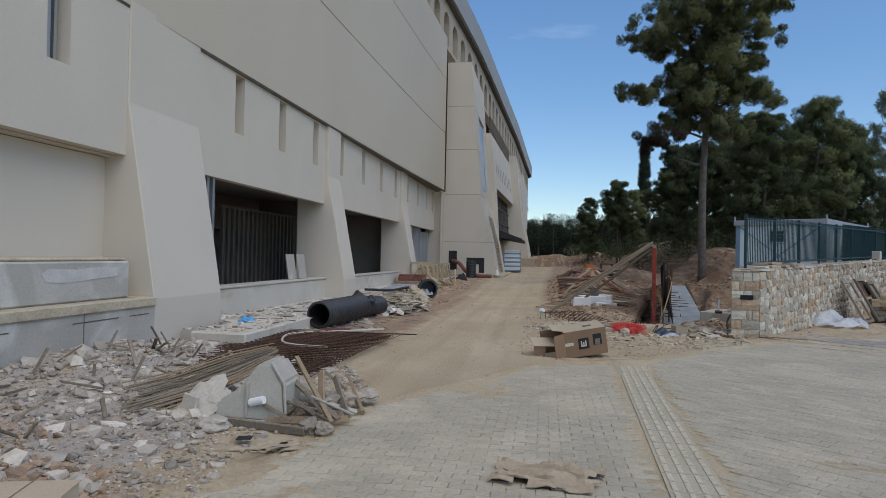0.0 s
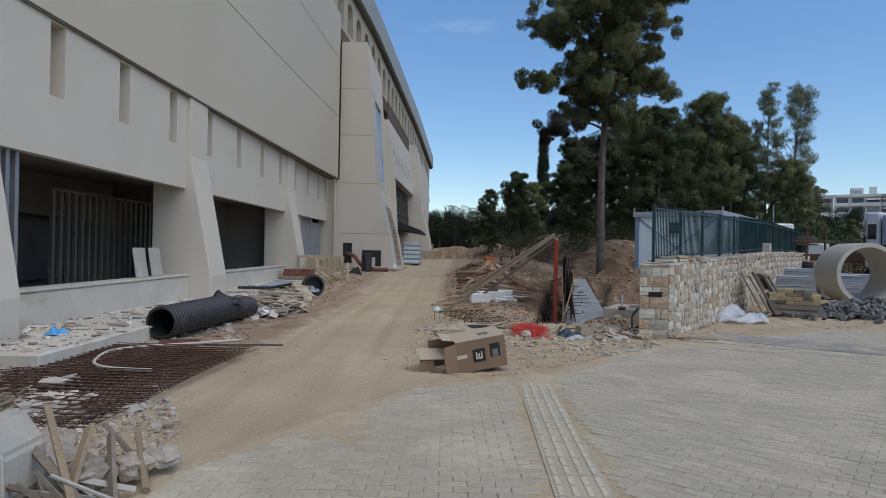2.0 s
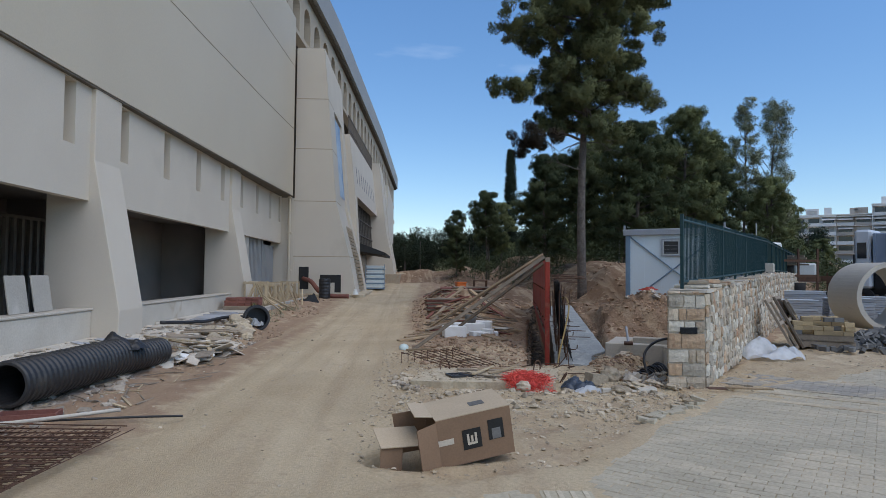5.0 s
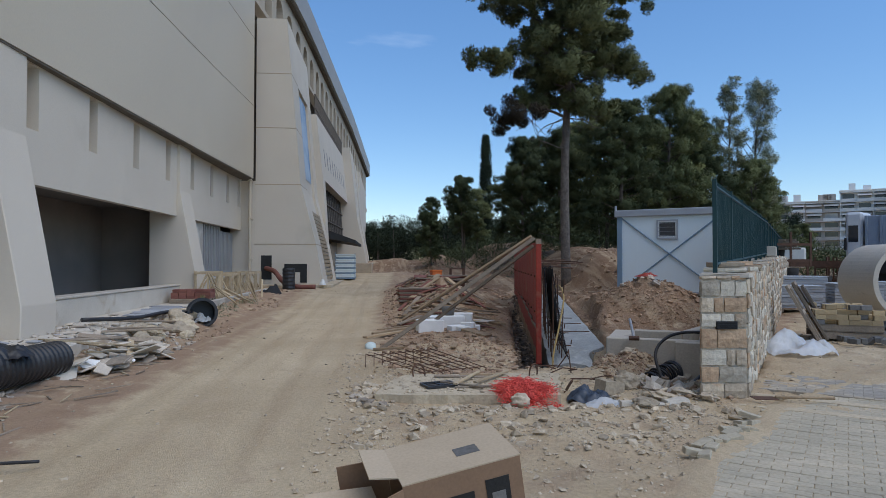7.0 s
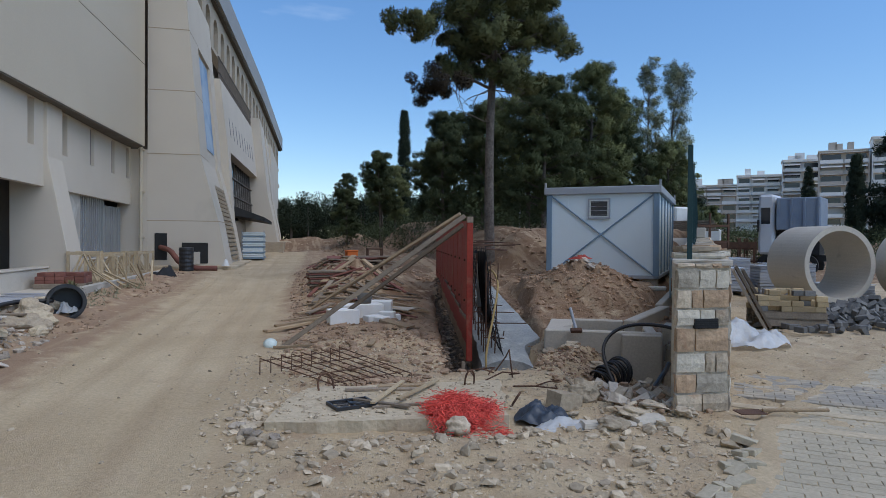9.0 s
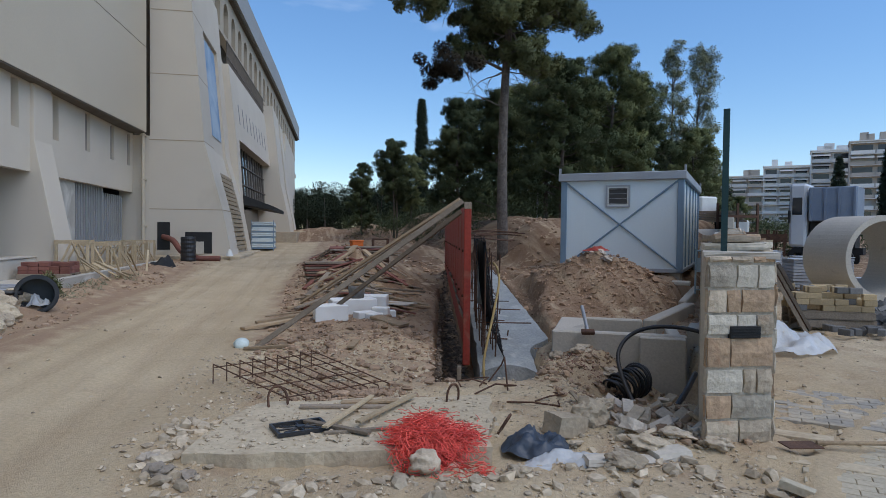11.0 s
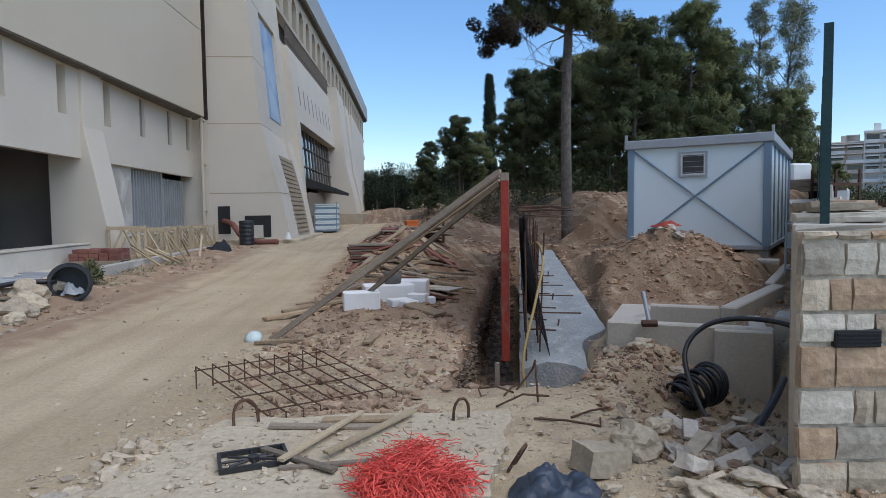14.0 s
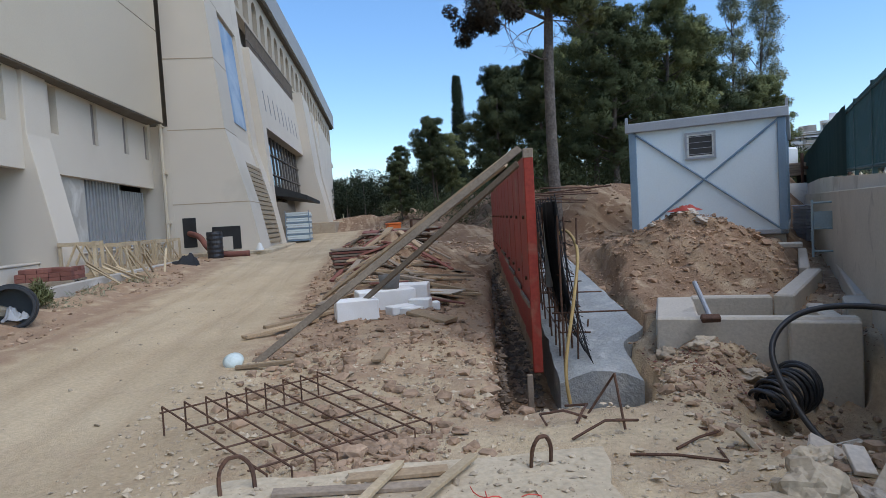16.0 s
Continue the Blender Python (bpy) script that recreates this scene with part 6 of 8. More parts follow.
# crumpled plastic sheet
def crumple(m, sx, sy, h, seed, material, name, label, category):
    bm = bmesh.new()
    n = 26
    grid = [[None] * (n + 1) for _ in range(n + 1)]
    for i in range(n + 1):
        for j in range(n + 1):
            qa, qb = i / n * 2 - 1, j / n * 2 - 1
            a, b = qa * math.sqrt(1 - qb * qb / 2), qb * math.sqrt(1 - qa * qa / 2)
            rr = math.hypot(a, b)
            e = 1 + 0.12 * noise.noise(Vector((a * 2, b * 2, seed)))
            z = h * max(0, 1 - (rr / 1.12) ** 2.6) * (0.6 + 0.75 * noise.noise(Vector((a * 1.7, b * 1.7, seed + 4))) - 0.35 * abs(noise.noise(Vector((a * 4, b * 4, seed + 7))))) + 0.05 * abs(noise.noise(Vector((a * 8, b * 8, seed)))) * max(0.0, 1.1 - rr)
            grid[i][j] = bm.verts.new((a * sx * e, b * sy * e, max(0.004, z)))
    for i in range(n):
        for j in range(n):
            bm.faces.new((grid[i][j], grid[i + 1][j], grid[i + 1][j + 1], grid[i][j + 1]))
    bmesh.ops.delete(bm, geom=[v for v in bm.verts if not v.link_faces], context="VERTS")
    ob = tagged(new(name, mesh_of(bm, material, True)), label, category)
    ob.matrix_world = m
    return ob


crumple(pose(8.0, 18.7, -0.03, 0, 0, 20), 0.72, 0.5, 0.56, 3, M_BAG, "plastic_sheet", "crumpled translucent plastic sheeting by the stone wall", "sheet")

# tipper lorry
truck = empty("tipper_lorry", pose(26.7, 33.9, 0.1, 0, 0, 38) @ Matrix.Diagonal((0.8, 0.9, 1.0, 1.0)), "white tipper lorry with a grey body parked in the yard", "lorry")
part("cab", boxes((-1.2, 1.2, 4.4, 5.2, 1.0, 3.95), bevel=0.12), M_TRUCKW, truck)
part("windscreen", boxes((-1.05, 1.05, 5.185, 5.22, 2.3, 3.5)), M_GLASSD, truck)
for s in (-1, 1):
    part("side_window", boxes((s * 1.19, s * 1.215, 4.6, 5.05, 2.5, 3.3)) if s > 0 else boxes((-1.215, -1.19, 4.6, 5.05, 2.5, 3.3)), M_GLASSD, truck)
    part("mirror", boxes((s * 1.4 - 0.08, s * 1.4 + 0.08, 5.1, 5.2, 2.1, 2.7), bevel=0.02), M_TYRE, truck)
part("chassis", boxes((-0.5, 0.5, 2.0, 5.1, 0.7, 0.997), (-0.8, 0.8, 2.3, 4.3, 1.003, 2.197)), M_TYRE, truck)
part("tipper_body", boxes((-1.25, 1.25, 2.2, 4.3, 2.2, 3.75), bevel=0.04), M_TRUCKG, truck)
for y in (2.25, 2.9, 3.5, 4.15):
    for s in (-1, 1):
        part("rib", boxes((s * 1.3 - 0.05, s * 1.3 + 0.05, y, y + 0.1, 2.21, 3.74)), M_TRUCKG, truck)
for y in (2.8, 4.75):
    for s in (-1, 1):
        wh = lathe([(0.25, -0.14), (0.5, -0.14), (0.5, 0.14), (0.25, 0.14)], 24)
        bmesh.ops.rotate(wh, verts=wh.verts, matrix=Matrix.Rotation(radians(90), 3, "Y"))
        bmesh.ops.translate(wh, verts=wh.verts, vec=(s * 1.05, y, 0.5))
        part("wheel", wh, M_TYRE, truck)
# barrier, drums and odd pieces further back
for k, (x, y) in enumerate(((18.0, 36.5), (19.2, 36.0), (20.6, 35.2))):
    bn = tagged(new("drum", mesh_of(lathe([(0.0, 0), (0.3, 0), (0.32, 0.3), (0.3, 0.6), (0.32, 0.88), (0.0, 0.9)], 20, False), M_TYRE, True)), "black plastic drum in the yard", "drum", group="drums")
    bn.matrix_world = pose(x, y, 0.1)
for k, (x, y, w) in enumerate(((17.4, 38.5, 4.2), (22.0, 40.5, 3.2))):
    bb = tagged(new("site_barrier", mesh_of(boxes((0, w, 0, 0.08, 1.2, 1.5), (0.1, 0.2, 0, 0.08, 0, 1.2), (w - 0.2, w - 0.1, 0, 0.08, 0, 1.2)), M_RUST)), "rusty brown site barrier across the yard", "barrier", group="site barriers")
    bb.matrix_world = pose(x, y, 0.2, 0, 0, -20)
pole = tagged(new("yard_pole", mesh_of(bar([(0, 0, 0), (0, 0, 4.6)], 0.06, 8, 0.04), M_STUD)), "thin grey pole in the yard", "pole")
pole.matrix_world = pose(20.5, 41.5, 0.1)
# clutter at the back of the yard
for k in range(26):
    r = random.Random(500 + k)
    x, y = r.uniform(17.5, 27.0), r.uniform(33.5, 41.5)
    if 21.0 < x < 26.0 and y < 40:
        continue
    kind = k % 4
    if kind == 0:
        ob = empty("timber_bundle", None, "bundle of grey timbers stacked in the yard", "timber", "timber bundles")
        for i in range(5):
            for j in range(5):
                part("timber", boxes((0, r.uniform(1.8, 2.6), 0.14 * j, 0.14 * j + 0.1, 0.1 * i, 0.1 * i + 0.08)), M_OLDWOOD, ob)
    elif kind == 1:
        ob = tagged(new("scaffold", mesh_of(boxes((0, 1.8, 0, 0.08, 0.9, 1.0), (0, 1.8, 0, 0.08, 0.2, 0.3), (0, 0.08, 0.003, 0.077, 0, 1.5), (1.72, 1.8, 0.003, 0.077, 0, 1.5), (0.86, 0.94, 0.003, 0.077, 0, 1.5)), M_RUST)), "rusty red steel scaffold frame in the yard", "frame", group="scaffold frames")
    elif kind == 2:
        ob = tagged(new("white_tank", mesh_of(boxes((0, 1.0, 0, 1.0, 0.1, 1.1), bevel=0.08), M_WHITE)), "white plastic tank standing in the yard", "tank", group="tanks")
    else:
        ob = tagged(new("drum", mesh_of(lathe([(0.0, 0), (0.3, 0), (0.32, 0.3), (0.3, 0.6), (0.32, 0.88), (0.0, 0.9)], 20, False), M_TYRE, True)), "black plastic drum in the yard", "drum", group="drums")
    ob.matrix_world = pose(x, y, height(x, y), 0, 0, r.uniform(-50, 20))
# low site wall closing the far end of the road
far_wall = tagged(new("far_retaining_wall", mesh_of(boxes((-2.0, 9.0, 0, 0.5, 0, 0.75), bevel=0.03), M_SLABC)), "low pale concrete wall at the end of the road", "wall", kind="structure")
far_wall.matrix_world = pose(1.0, 69, 0.8)


# ---- beside the road: timber, foam and steel ----
rnd = random.Random(21)


def ground_at(x, y):
    return height(x, y)


def lay(name, bm, material, label, category, x, y, rz, z=None, rx=0, ry=0, group="", smooth=False):
    ob = tagged(new(name, mesh_of(bm, material, smooth)), label, category, group)
    ob.matrix_world = pose(x, y, ground_at(x, y) + 0.005 if z is None else z, rx, ry, rz)
    return ob


def scatter_boards(spots, material, label, group, seed):
    r = random.Random(seed)
    for x, y, l, w, a, up in spots:
        lay("board", plank(l, w, r.uniform(0.02, 0.05), seed + int(x * 31 + y * 17)), material, label, "board", x, y, a, ground_at(x, y) + up, 0, -math.degrees(math.atan2(ground_at(x + l * math.cos(radians(a)), y + l * math.sin(radians(a))) - ground_at(x, y), l)), group)


# boards on the spoil heap
spots = []
for k in range(130):
    x, y = rnd.uniform(1.0, 2.7), rnd.uniform(21.0, 34.0)
    if 0.9 < x < 2.9 and y < 23.2:
        y += 4.0
    spots.append((x, y, rnd.uniform(0.4, 1.5), rnd.uniform(0.06, 0.16), rnd.choice((rnd.uniform(-30, 30), rnd.uniform(-70, 75))), rnd.uniform(0.01, 0.08)))
scatter_boards([s for i, s in enumerate(spots) if i % 2 and (s[1] < 26 or i % 3)], M_OLDWOOD, "weathered scrap board lying on the spoil heap", "scrap boards", 300)
scatter_boards([s for i, s in enumerate(spots) if i % 4 == 0], M_WOOD, "pale scrap board lying on the spoil heap", "scrap boards", 400)
scatter_boards([s for i, s in enumerate(spots) if i % 4 == 2 or (i % 2 and s[1] >= 26 and i % 3 == 0)], M_BRICK, "red-brown shuttering scrap lying on the spoil heap", "scrap boards", 450)
scatter_boards([(0.35, 21.3, 1.2, 0.12, 48, 0.02), (0.5, 21.9, 1.3, 0.10, 35, 0.02), (0.55, 19.75, 0.6, 0.05, -4, 0.01), (1.93, 19.0, 0.55, 0.09, 78, 0.02), (0.9, 24.0, 1.4, 0.1, 12, 0.04), (1.1, 24.2, 1.5, 0.12, -8, 0.05), (2.4, 23.6, 0.9, 0.14, -35, 0.03), (2.35, 23.4, 0.8, 0.1, -20, 0.03), (2.1, 24.4, 0.9, 0.12, 160, 0.04), (2.45, 21.6, 0.6, 0.3, -40, 0.02), (0.6, 22.6, 1.4, 0.09, 20, 0.03), (1.3, 25.5, 1.3, 0.1, -15, 0.04)], M_WOOD, "single timber board lying on the dirt", "scrap boards", 500)
# stacked shuttering boards
stack = empty("board_stack", pose(1.15, 27.0, ground_at(1.4, 27.2) + 0.02, 0, 0, 10), "low stack of dark red shuttering boards", "board stack")
for k in range(7):
    b = part("board", plank(1.1 + 0.1 * math.sin(k * 3), 0.4, 0.045, k), M_BRICK if k % 2 else M_OLDWOOD, stack)
    b.matrix_local = pose(0.03 * math.sin(k), 0, 0.06 * k, 0, 0, 2 * math.sin(k * 5))
stack2 = empty("board_stack", pose(2.0, 31.2, ground_at(2.9, 31.4) - 0.1, 0, 0, 6), "high pile of red-brown formwork sheets on the heap", "board stack")
for k in range(8):
    b = part("board", plank(1.5 + 0.7 * rnd.random(), 0.5, 0.04, 40 + k), M_BRICK if k in (3, 6) else M_OLDWOOD, stack2)
    b.matrix_local = pose(0.3 * math.sin(k * 2), 0.4 * math.cos(k * 3), 0.045 * k, rnd.uniform(-6, 6), rnd.uniform(-5, 5), rnd.uniform(-35, 35))
orange = lay("orange_crate", boxes((-0.2, 0.2, -0.16, 0.16, 0, 0.33), (-0.22, 0.22, -0.18, 0.18, 0.28, 0.34), bevel=0.02), M_ORANGE, "bright orange plastic crate on the boards", "crate", 2.75, 33.0, 12, ground_at(2.75, 33.0) + 0.02)
spool = empty("wire_basket", pose(3.5, 32.2, ground_at(3.5, 32.2)), "dark steel frame basket beside the heap", "basket")
for a in (-0.25, 0.25):
    for b in (-0.2, 0.2):
        part("leg", bar([(a, b, 0), (a, b, 0.75)], 0.03, 5), M_RUST, spool)
for z in (0.1, 0.4, 0.73):
    part("ring", bar([(-0.25, -0.2, z), (0.25, -0.2, z), (0.25, 0.2, z), (-0.25, 0.2, z), (-0.25, -0.2, z)], 0.025, 5), M_RUST, spool)
# foam blocks
for x, y, w, d, h, a in ((1.72, 21.75, 0.55, 0.36, 0.27, 8), (2.12, 22.5, 0.82, 0.42, 0.32, 10), (2.55, 22.9, 0.5, 0.4, 0.3, -12), (2.3, 21.9, 0.34, 0.22, 0.12, 25), (2.6, 22.15, 0.3, 0.2, 0.16, -20), (2.45, 21.75, 0.26, 0.2, 0.1, 40), (2.75, 22.35, 0.28, 0.16, 0.12, 5)):
    lay("foam_block", boxes((-w / 2, w / 2, -d / 2, d / 2, 0, h), bevel=0.012), M_STYRO, "white styrofoam block lying on the dirt", "foam block", x, y, a, ground_at(x, y) - 0.01, 0, 0, "foam blocks")
lay("grey_pot", lathe([(0.0, 0), (0.13, 0), (0.16, 0.2), (0.14, 0.2), (0.12, 0.02), (0.0, 0.02)], 18, False), M_GREYBLOCK, "small grey bucket standing on a foam block", "bucket", 2.2, 22.55, 0, ground_at(2.12, 22.5) + 0.31, 0, 0, "", True)
lay("sheet_offcut", plank(1.0, 0.5, 0.02, 77), M_CASTC, "grey sheet offcut lying on the heap", "sheet", 2.55, 24.1, -38)
lay("white_lamp_bowl", lathe([(0.02, 0), (0.09, 0.015), (0.105, 0.055), (0.06, 0.09), (0.0, 0.1)], 20, False), M_TEAL, "pale turquoise plastic bowl on the road edge", "bowl", 0.5, 19.95, 0, None, 40, 0, "", True)

# rebar cage
cage = empty("rebar_cage", pose(0, 0, 0), "flat cage of rusty bent reinforcing bars", "rebar")
for k in range(9):
    t = k / 8
    a = Vector((0.48, 17.78, 0)).lerp(Vector((1.46, 18.42, 0)), t)
    b = Vector((1.32, 16.72, 0)).lerp(Vector((2.26, 17.42, 0)), t)
    za, zb = 0.21, 0.085 - 0.05 * t
    part("stirrup", bar([(a.x, a.y, za - 0.2), (a.x, a.y, za), (b.x, b.y, zb), (b.x, b.y, zb - 0.2)], 0.007, 5), M_RUST, cage)
for t in (0.06, 0.35, 0.65, 0.92):
    a = Vector((0.48, 17.78, 0.2)).lerp(Vector((1.32, 16.72, 0.08)), t)
    b = Vector((1.46, 18.42, 0.2)).lerp(Vector((2.26, 17.42, 0.03)), t)
    part("long_bar", bar([a - (b - a) * 0.04, b + (b - a) * 0.05], 0.0065, 5), M_RUST, cage)


def hoop(x, y, w, h, a, lean=0):
    pts = [(-w / 2, 0, -0.05), (-w / 2, 0, h * 0.6), (-w / 4, 0, h * 0.95), (0, 0, h), (w / 4, 0, h * 0.95), (w / 2, 0, h * 0.6), (w / 2, 0, -0.05)]
    ob = tagged(new("lifting_hoop", mesh_of(bar(smooth_path(pts, 4), 0.011, 6), M_RUST)), "rusty steel lifting hoop cast in concrete", "hoop", "lifting hoops")
    ob.matrix_world = pose(x, y, 0.06, lean, 0, a)


hoop(2.72, 16.45, 0.11, 0.19, 15, 8)
hoop(2.98, 15.75, 0.12, 0.12, 60, 30)
hoop(1.22, 16.5, 0.16, 0.2, 20, -20)
for k, (x, y, l, a, b) in enumerate(((3.05, 16.95, 0.45, 10, 0.08), (3.15, 17.15, 0.35, 60, 0.02), (3.3, 16.7, 0.5, -30, 0.02), (3.4, 17.0, 0.35, 85, 0.3), (3.6, 16.75, 0.4, 25, 0.02), (3.25, 17.25, 0.3, 170, 0.05), (0.7, 15.9, 0.3, 30, 0.02), (0.85, 15.75, 0.28, 55, 0.02))):
    pts = [(0, 0, 0.0), (l * 0.5 * math.cos(radians(a)), l * 0.5 * math.sin(radians(a)), b), (l * math.cos(radians(a)), l * math.sin(radians(a)), b * 0.6), (l * math.cos(radians(a + 25)), l * math.sin(radians(a + 25)), 0.0)]
    ob = tagged(new("rebar_scrap", mesh_of(bar(pts, 0.009, 5), M_RUST)), "bent scrap of rusty reinforcing bar", "rebar", "rebar scraps")
    ob.matrix_world = pose(x, y, ground_at(x, y) + 0.015)

# the cast slab and what lies on it

bm = bmesh.new()
out = [(0.62, 15.42), (1.6, 15.30), (2.74, 15.22), (3.12, 16.62), (2.0, 16.66), (0.98, 16.6)]
cut = []
for (x0, y0), (x1, y1) in zip(out, out[1:] + out[:1]):
    for k in range(6):
        t = k / 6
        x, y = x0 + (x1 - x0) * t, y0 + (y1 - y0) * t
        cut.append((x + 0.08 * noise.noise(Vector((x * 4, y * 4, 0))), y + 0.08 * noise.noise(Vector((x * 4, y * 4, 7))), 0.0))
prism(bm, cut, (0, 0, -0.25), (0, 0, 0.095))
slab = tagged(new("concrete_slab", mesh_of(bm, M_SLABC)), "dusty cast concrete slab with broken edges", "slab")
for k, (x, y, l, w, a, z, mt) in enumerate(((1.6, 15.7, 0.95, 0.045, 64, 0.13, M_PALEWOOD), (1.85, 15.78, 0.95, 0.05, 55, 0.13, M_PALEWOOD), (1.4, 16.4, 0.75, 0.07, -6, 0.1, M_OLDWOOD), (1.45, 15.95, 0.6, 0.05, -38, 0.115, M_OLDWOOD), (1.6, 15.68, 0.6, 0.04, 4, 0.1, M_OLDWOOD), (1.75, 16.5, 0.5, 0.09, -4, 0.1, M_WOOD))):
    lay("board", plank(l, w, 0.022, 610 + k), mt, "short pale slat lying on the slab", "board", x, y, a, z, 0, 0, "slab slats")
lid = empty("grid_lid", pose(1.42, 15.82, 0.1, 0, 0, 18), "black plastic grid lid lying on the slab", "lid")
part("frame", boxes((-0.2, 0.2, -0.14, -0.12, 0, 0.03), (-0.2, 0.2, 0.12, 0.14, 0, 0.03), (-0.2, -0.18, -0.12, 0.12, 0, 0.03), (0.18, 0.2, -0.12, 0.12, 0, 0.03)), M_BLACK, lid)
for a in (0, 40, 90, 140):
    c, s = math.cos(radians(a)), math.sin(radians(a))
    l = 0.13 if a == 90 else 0.18
    part("spoke", bar([(-c * l, -s * min(l, 0.12), 0.015), (c * l, s * min(l, 0.12), 0.015)], 0.009, 5), M_BLACK, lid)
part("hub", bar([(0, 0, 0), (0, 0, 0.03)], 0.035, 12), M_BLACK, lid)
# tangled red net
bm = bmesh.new()
r = random.Random(3)
knots = [(2.35 + r.gauss(0, 0.105), 15.40 + r.gauss(0, 0.15), r.uniform(0.03, 0.11)) for _ in range(46)]
for k in range(3000):
    cx, cy, up = knots[r.randrange(46)]
    x, y = cx + r.gauss(0, 0.055), cy + r.gauss(0, 0.06)
    a = r.uniform(0, 6.28)
    z = r.uniform(0.0, up)
    pts = []
    for j in range(5):
        a += r.uniform(-1.0, 1.0)
        x += 0.03 * math.cos(a)
        y += 0.03 * math.sin(a)
        z = max(0.003, z + r.uniform(-0.014, 0.014))
        low = 0.097 if (0.7 < x < 2.98 and y > 15.3) else -0.01 + 0.107 * smoothstep(15.12, 15.3, y)
        pts.append((x, y, low + z))
    tube(bm, pts, 0.003, 3, None, False)
net = tagged(new("plastic_net", mesh_of(bm, M_REDNET)), "tangled bright red plastic netting draped over the slab", "net")
lay("boulder", lump(0.105, 4, 0.8, 3), M_STONE, "rounded tan boulder lying against the slab", "stone", 2.25, 15.08, 20, 0.06, smooth=True)
crumple(pose(3.14, 15.42, -0.03, 0, 0, 10), 0.27, 0.2, 0.24, 8, M_BLUEBAG, "dark_sheet", "crumpled dark blue plastic sheet on the rubble", "sheet")
crumple(pose(3.3, 15.15, -0.05, 0, 0, 0), 0.36, 0.16, 0.12, 12, M_BAG, "plastic_bag", "torn translucent plastic bag on the rubble", "bag")
crumple(pose(4.45, 15.75, -0.3, 0, 0, 40), 0.26, 0.22, 0.3, 15, M_BAG, "plastic_bag", "torn translucent plastic bag on the rubble", "bag")
for k, (x, y, s, sq, tilt, m) in enumerate(((3.75, 15.85, 0.24, 0.9, 20, M_STONEBITS), (4.0, 15.75, 0.16, 0.6, 35, M_PLASTER), (3.95, 15.2, 0.22, 0.4, 8, M_STONEBITS), (4.25, 15.35, 0.2, 0.35, 12, M_STONE), (4.45, 15.15, 0.17, 0.5, 15, M_STONE), (3.6, 14.95, 0.2, 0.5, 0, M_STONEBITS), (4.1, 16.3, 0.15, 0.7, 30, M_STONEBITS), (5.05, 19.05, 0.2, 0.5, 10, M_STONE), (5.35, 18.75, 0.24, 0.45, -8, M_STONE), (4.8, 19.3, 0.16, 0.6, 30, M_STONE), (2.85, 14.9, 0.12, 0.6, 0, M_STONEBITS), (0.55, 15.25, 0.13, 0.6, 0, M_RUBBLE), (0.75, 15.2, 0.1, 0.6, 0, M_RUBBLE), (0.45, 15.5, 0.12, 0.6, 0, M_RUBBLE))):
    lay("broken_stone", lump(s * 0.6, 30 + k, sq, 3, 0.6), m, "broken pale building stone on the dirt", "stone", x, y, 40 * k, ground_at(x, y) + s * sq * 0.27, tilt, 0, "broken stones")
for k in range(26):
    x, y = rnd.uniform(4.0, 5.3), rnd.uniform(15.3, 16.7)
    lay("debris_piece", boxes((-0.1, 0.1, -0.05, 0.05, -0.015, 0.015), bevel=0.004), M_STONE if k % 3 else M_PLASTER, "broken tile and stone scrap in the pit", "debris", x, y, rnd.uniform(0, 360), ground_at(x, y) + 0.03, rnd.uniform(-40, 40), rnd.uniform(-40, 40), "pit debris")

for k, (x, y, w, d, h, a, tilt, m) in enumerate(((3.62, 15.02, 0.5, 0.16, 0.05, -4, 3, M_CASTC), (4.02, 15.06, 0.26, 0.16, 0.07, 6, -4, M_CASTC), (4.66, 15.42, 0.2, 0.14, 0.08, -30, 14, M_PALEWOOD), (3.98, 15.5, 0.24, 0.13, 0.09, 35, 24, M_PLASTER), (4.3, 15.95, 0.2, 0.12, 0.06, 60, -20, M_STONE), (4.5, 16.6, 0.24, 0.1, 0.03, 100, 30, M_CASTC), (3.5, 15.7, 0.3, 0.2, 0.16, 20, 10, M_STONEBITS))):
    lay("broken_slab", stone_block(w, h, d / 2, 400 + k, 0.014), m, "pale broken slab piece lying in the dirt by the pit", "stone", x, y, a, ground_at(x, y) + h * 0.45, 0, tilt, "slab pieces")

# hoses and conduit by the chamber
loop = [(5.2, 17.3, -0.6), (5.12, 17.75, -0.3), (5.15, 18.15, 0.1), (5.4, 18.25, 0.36), (5.75, 18.1, 0.46), (6.1, 17.75, 0.4), (6.2, 17.35, 0.1), (5.9, 17.0, -0.35), (5.5, 16.9, -0.6)]
tagged(new("black_hose", mesh_of(bar(smooth_path(loop, 8), 0.025, 8), M_BLACK, True)), "thick black hose looping out of the pit", "hose")
tagged(new("black_hose", mesh_of(bar(smooth_path([(4.2, 15.35, -0.12), (4.36, 15.85, -0.08), (4.9, 16.45, -0.06), (5.35, 16.95, 0.0), (5.75, 17.45, 0.02)], 8), 0.03, 8), M_BLACK, True)), "dusty black pipe lying across the pit", "hose")
coil = empty("corrugated_conduit", pose(5.34, 18.3, -0.27, 0, 0, 25), "bundle of black corrugated conduit in the pit", "conduit")
turn_me = mesh_of(lathe([(0.2 + 0.02 * math.cos(t), 0.02 * math.sin(t)) for t in [2 * math.pi * k / 7 for k in range(7)]], 26), M_BLACK, True)
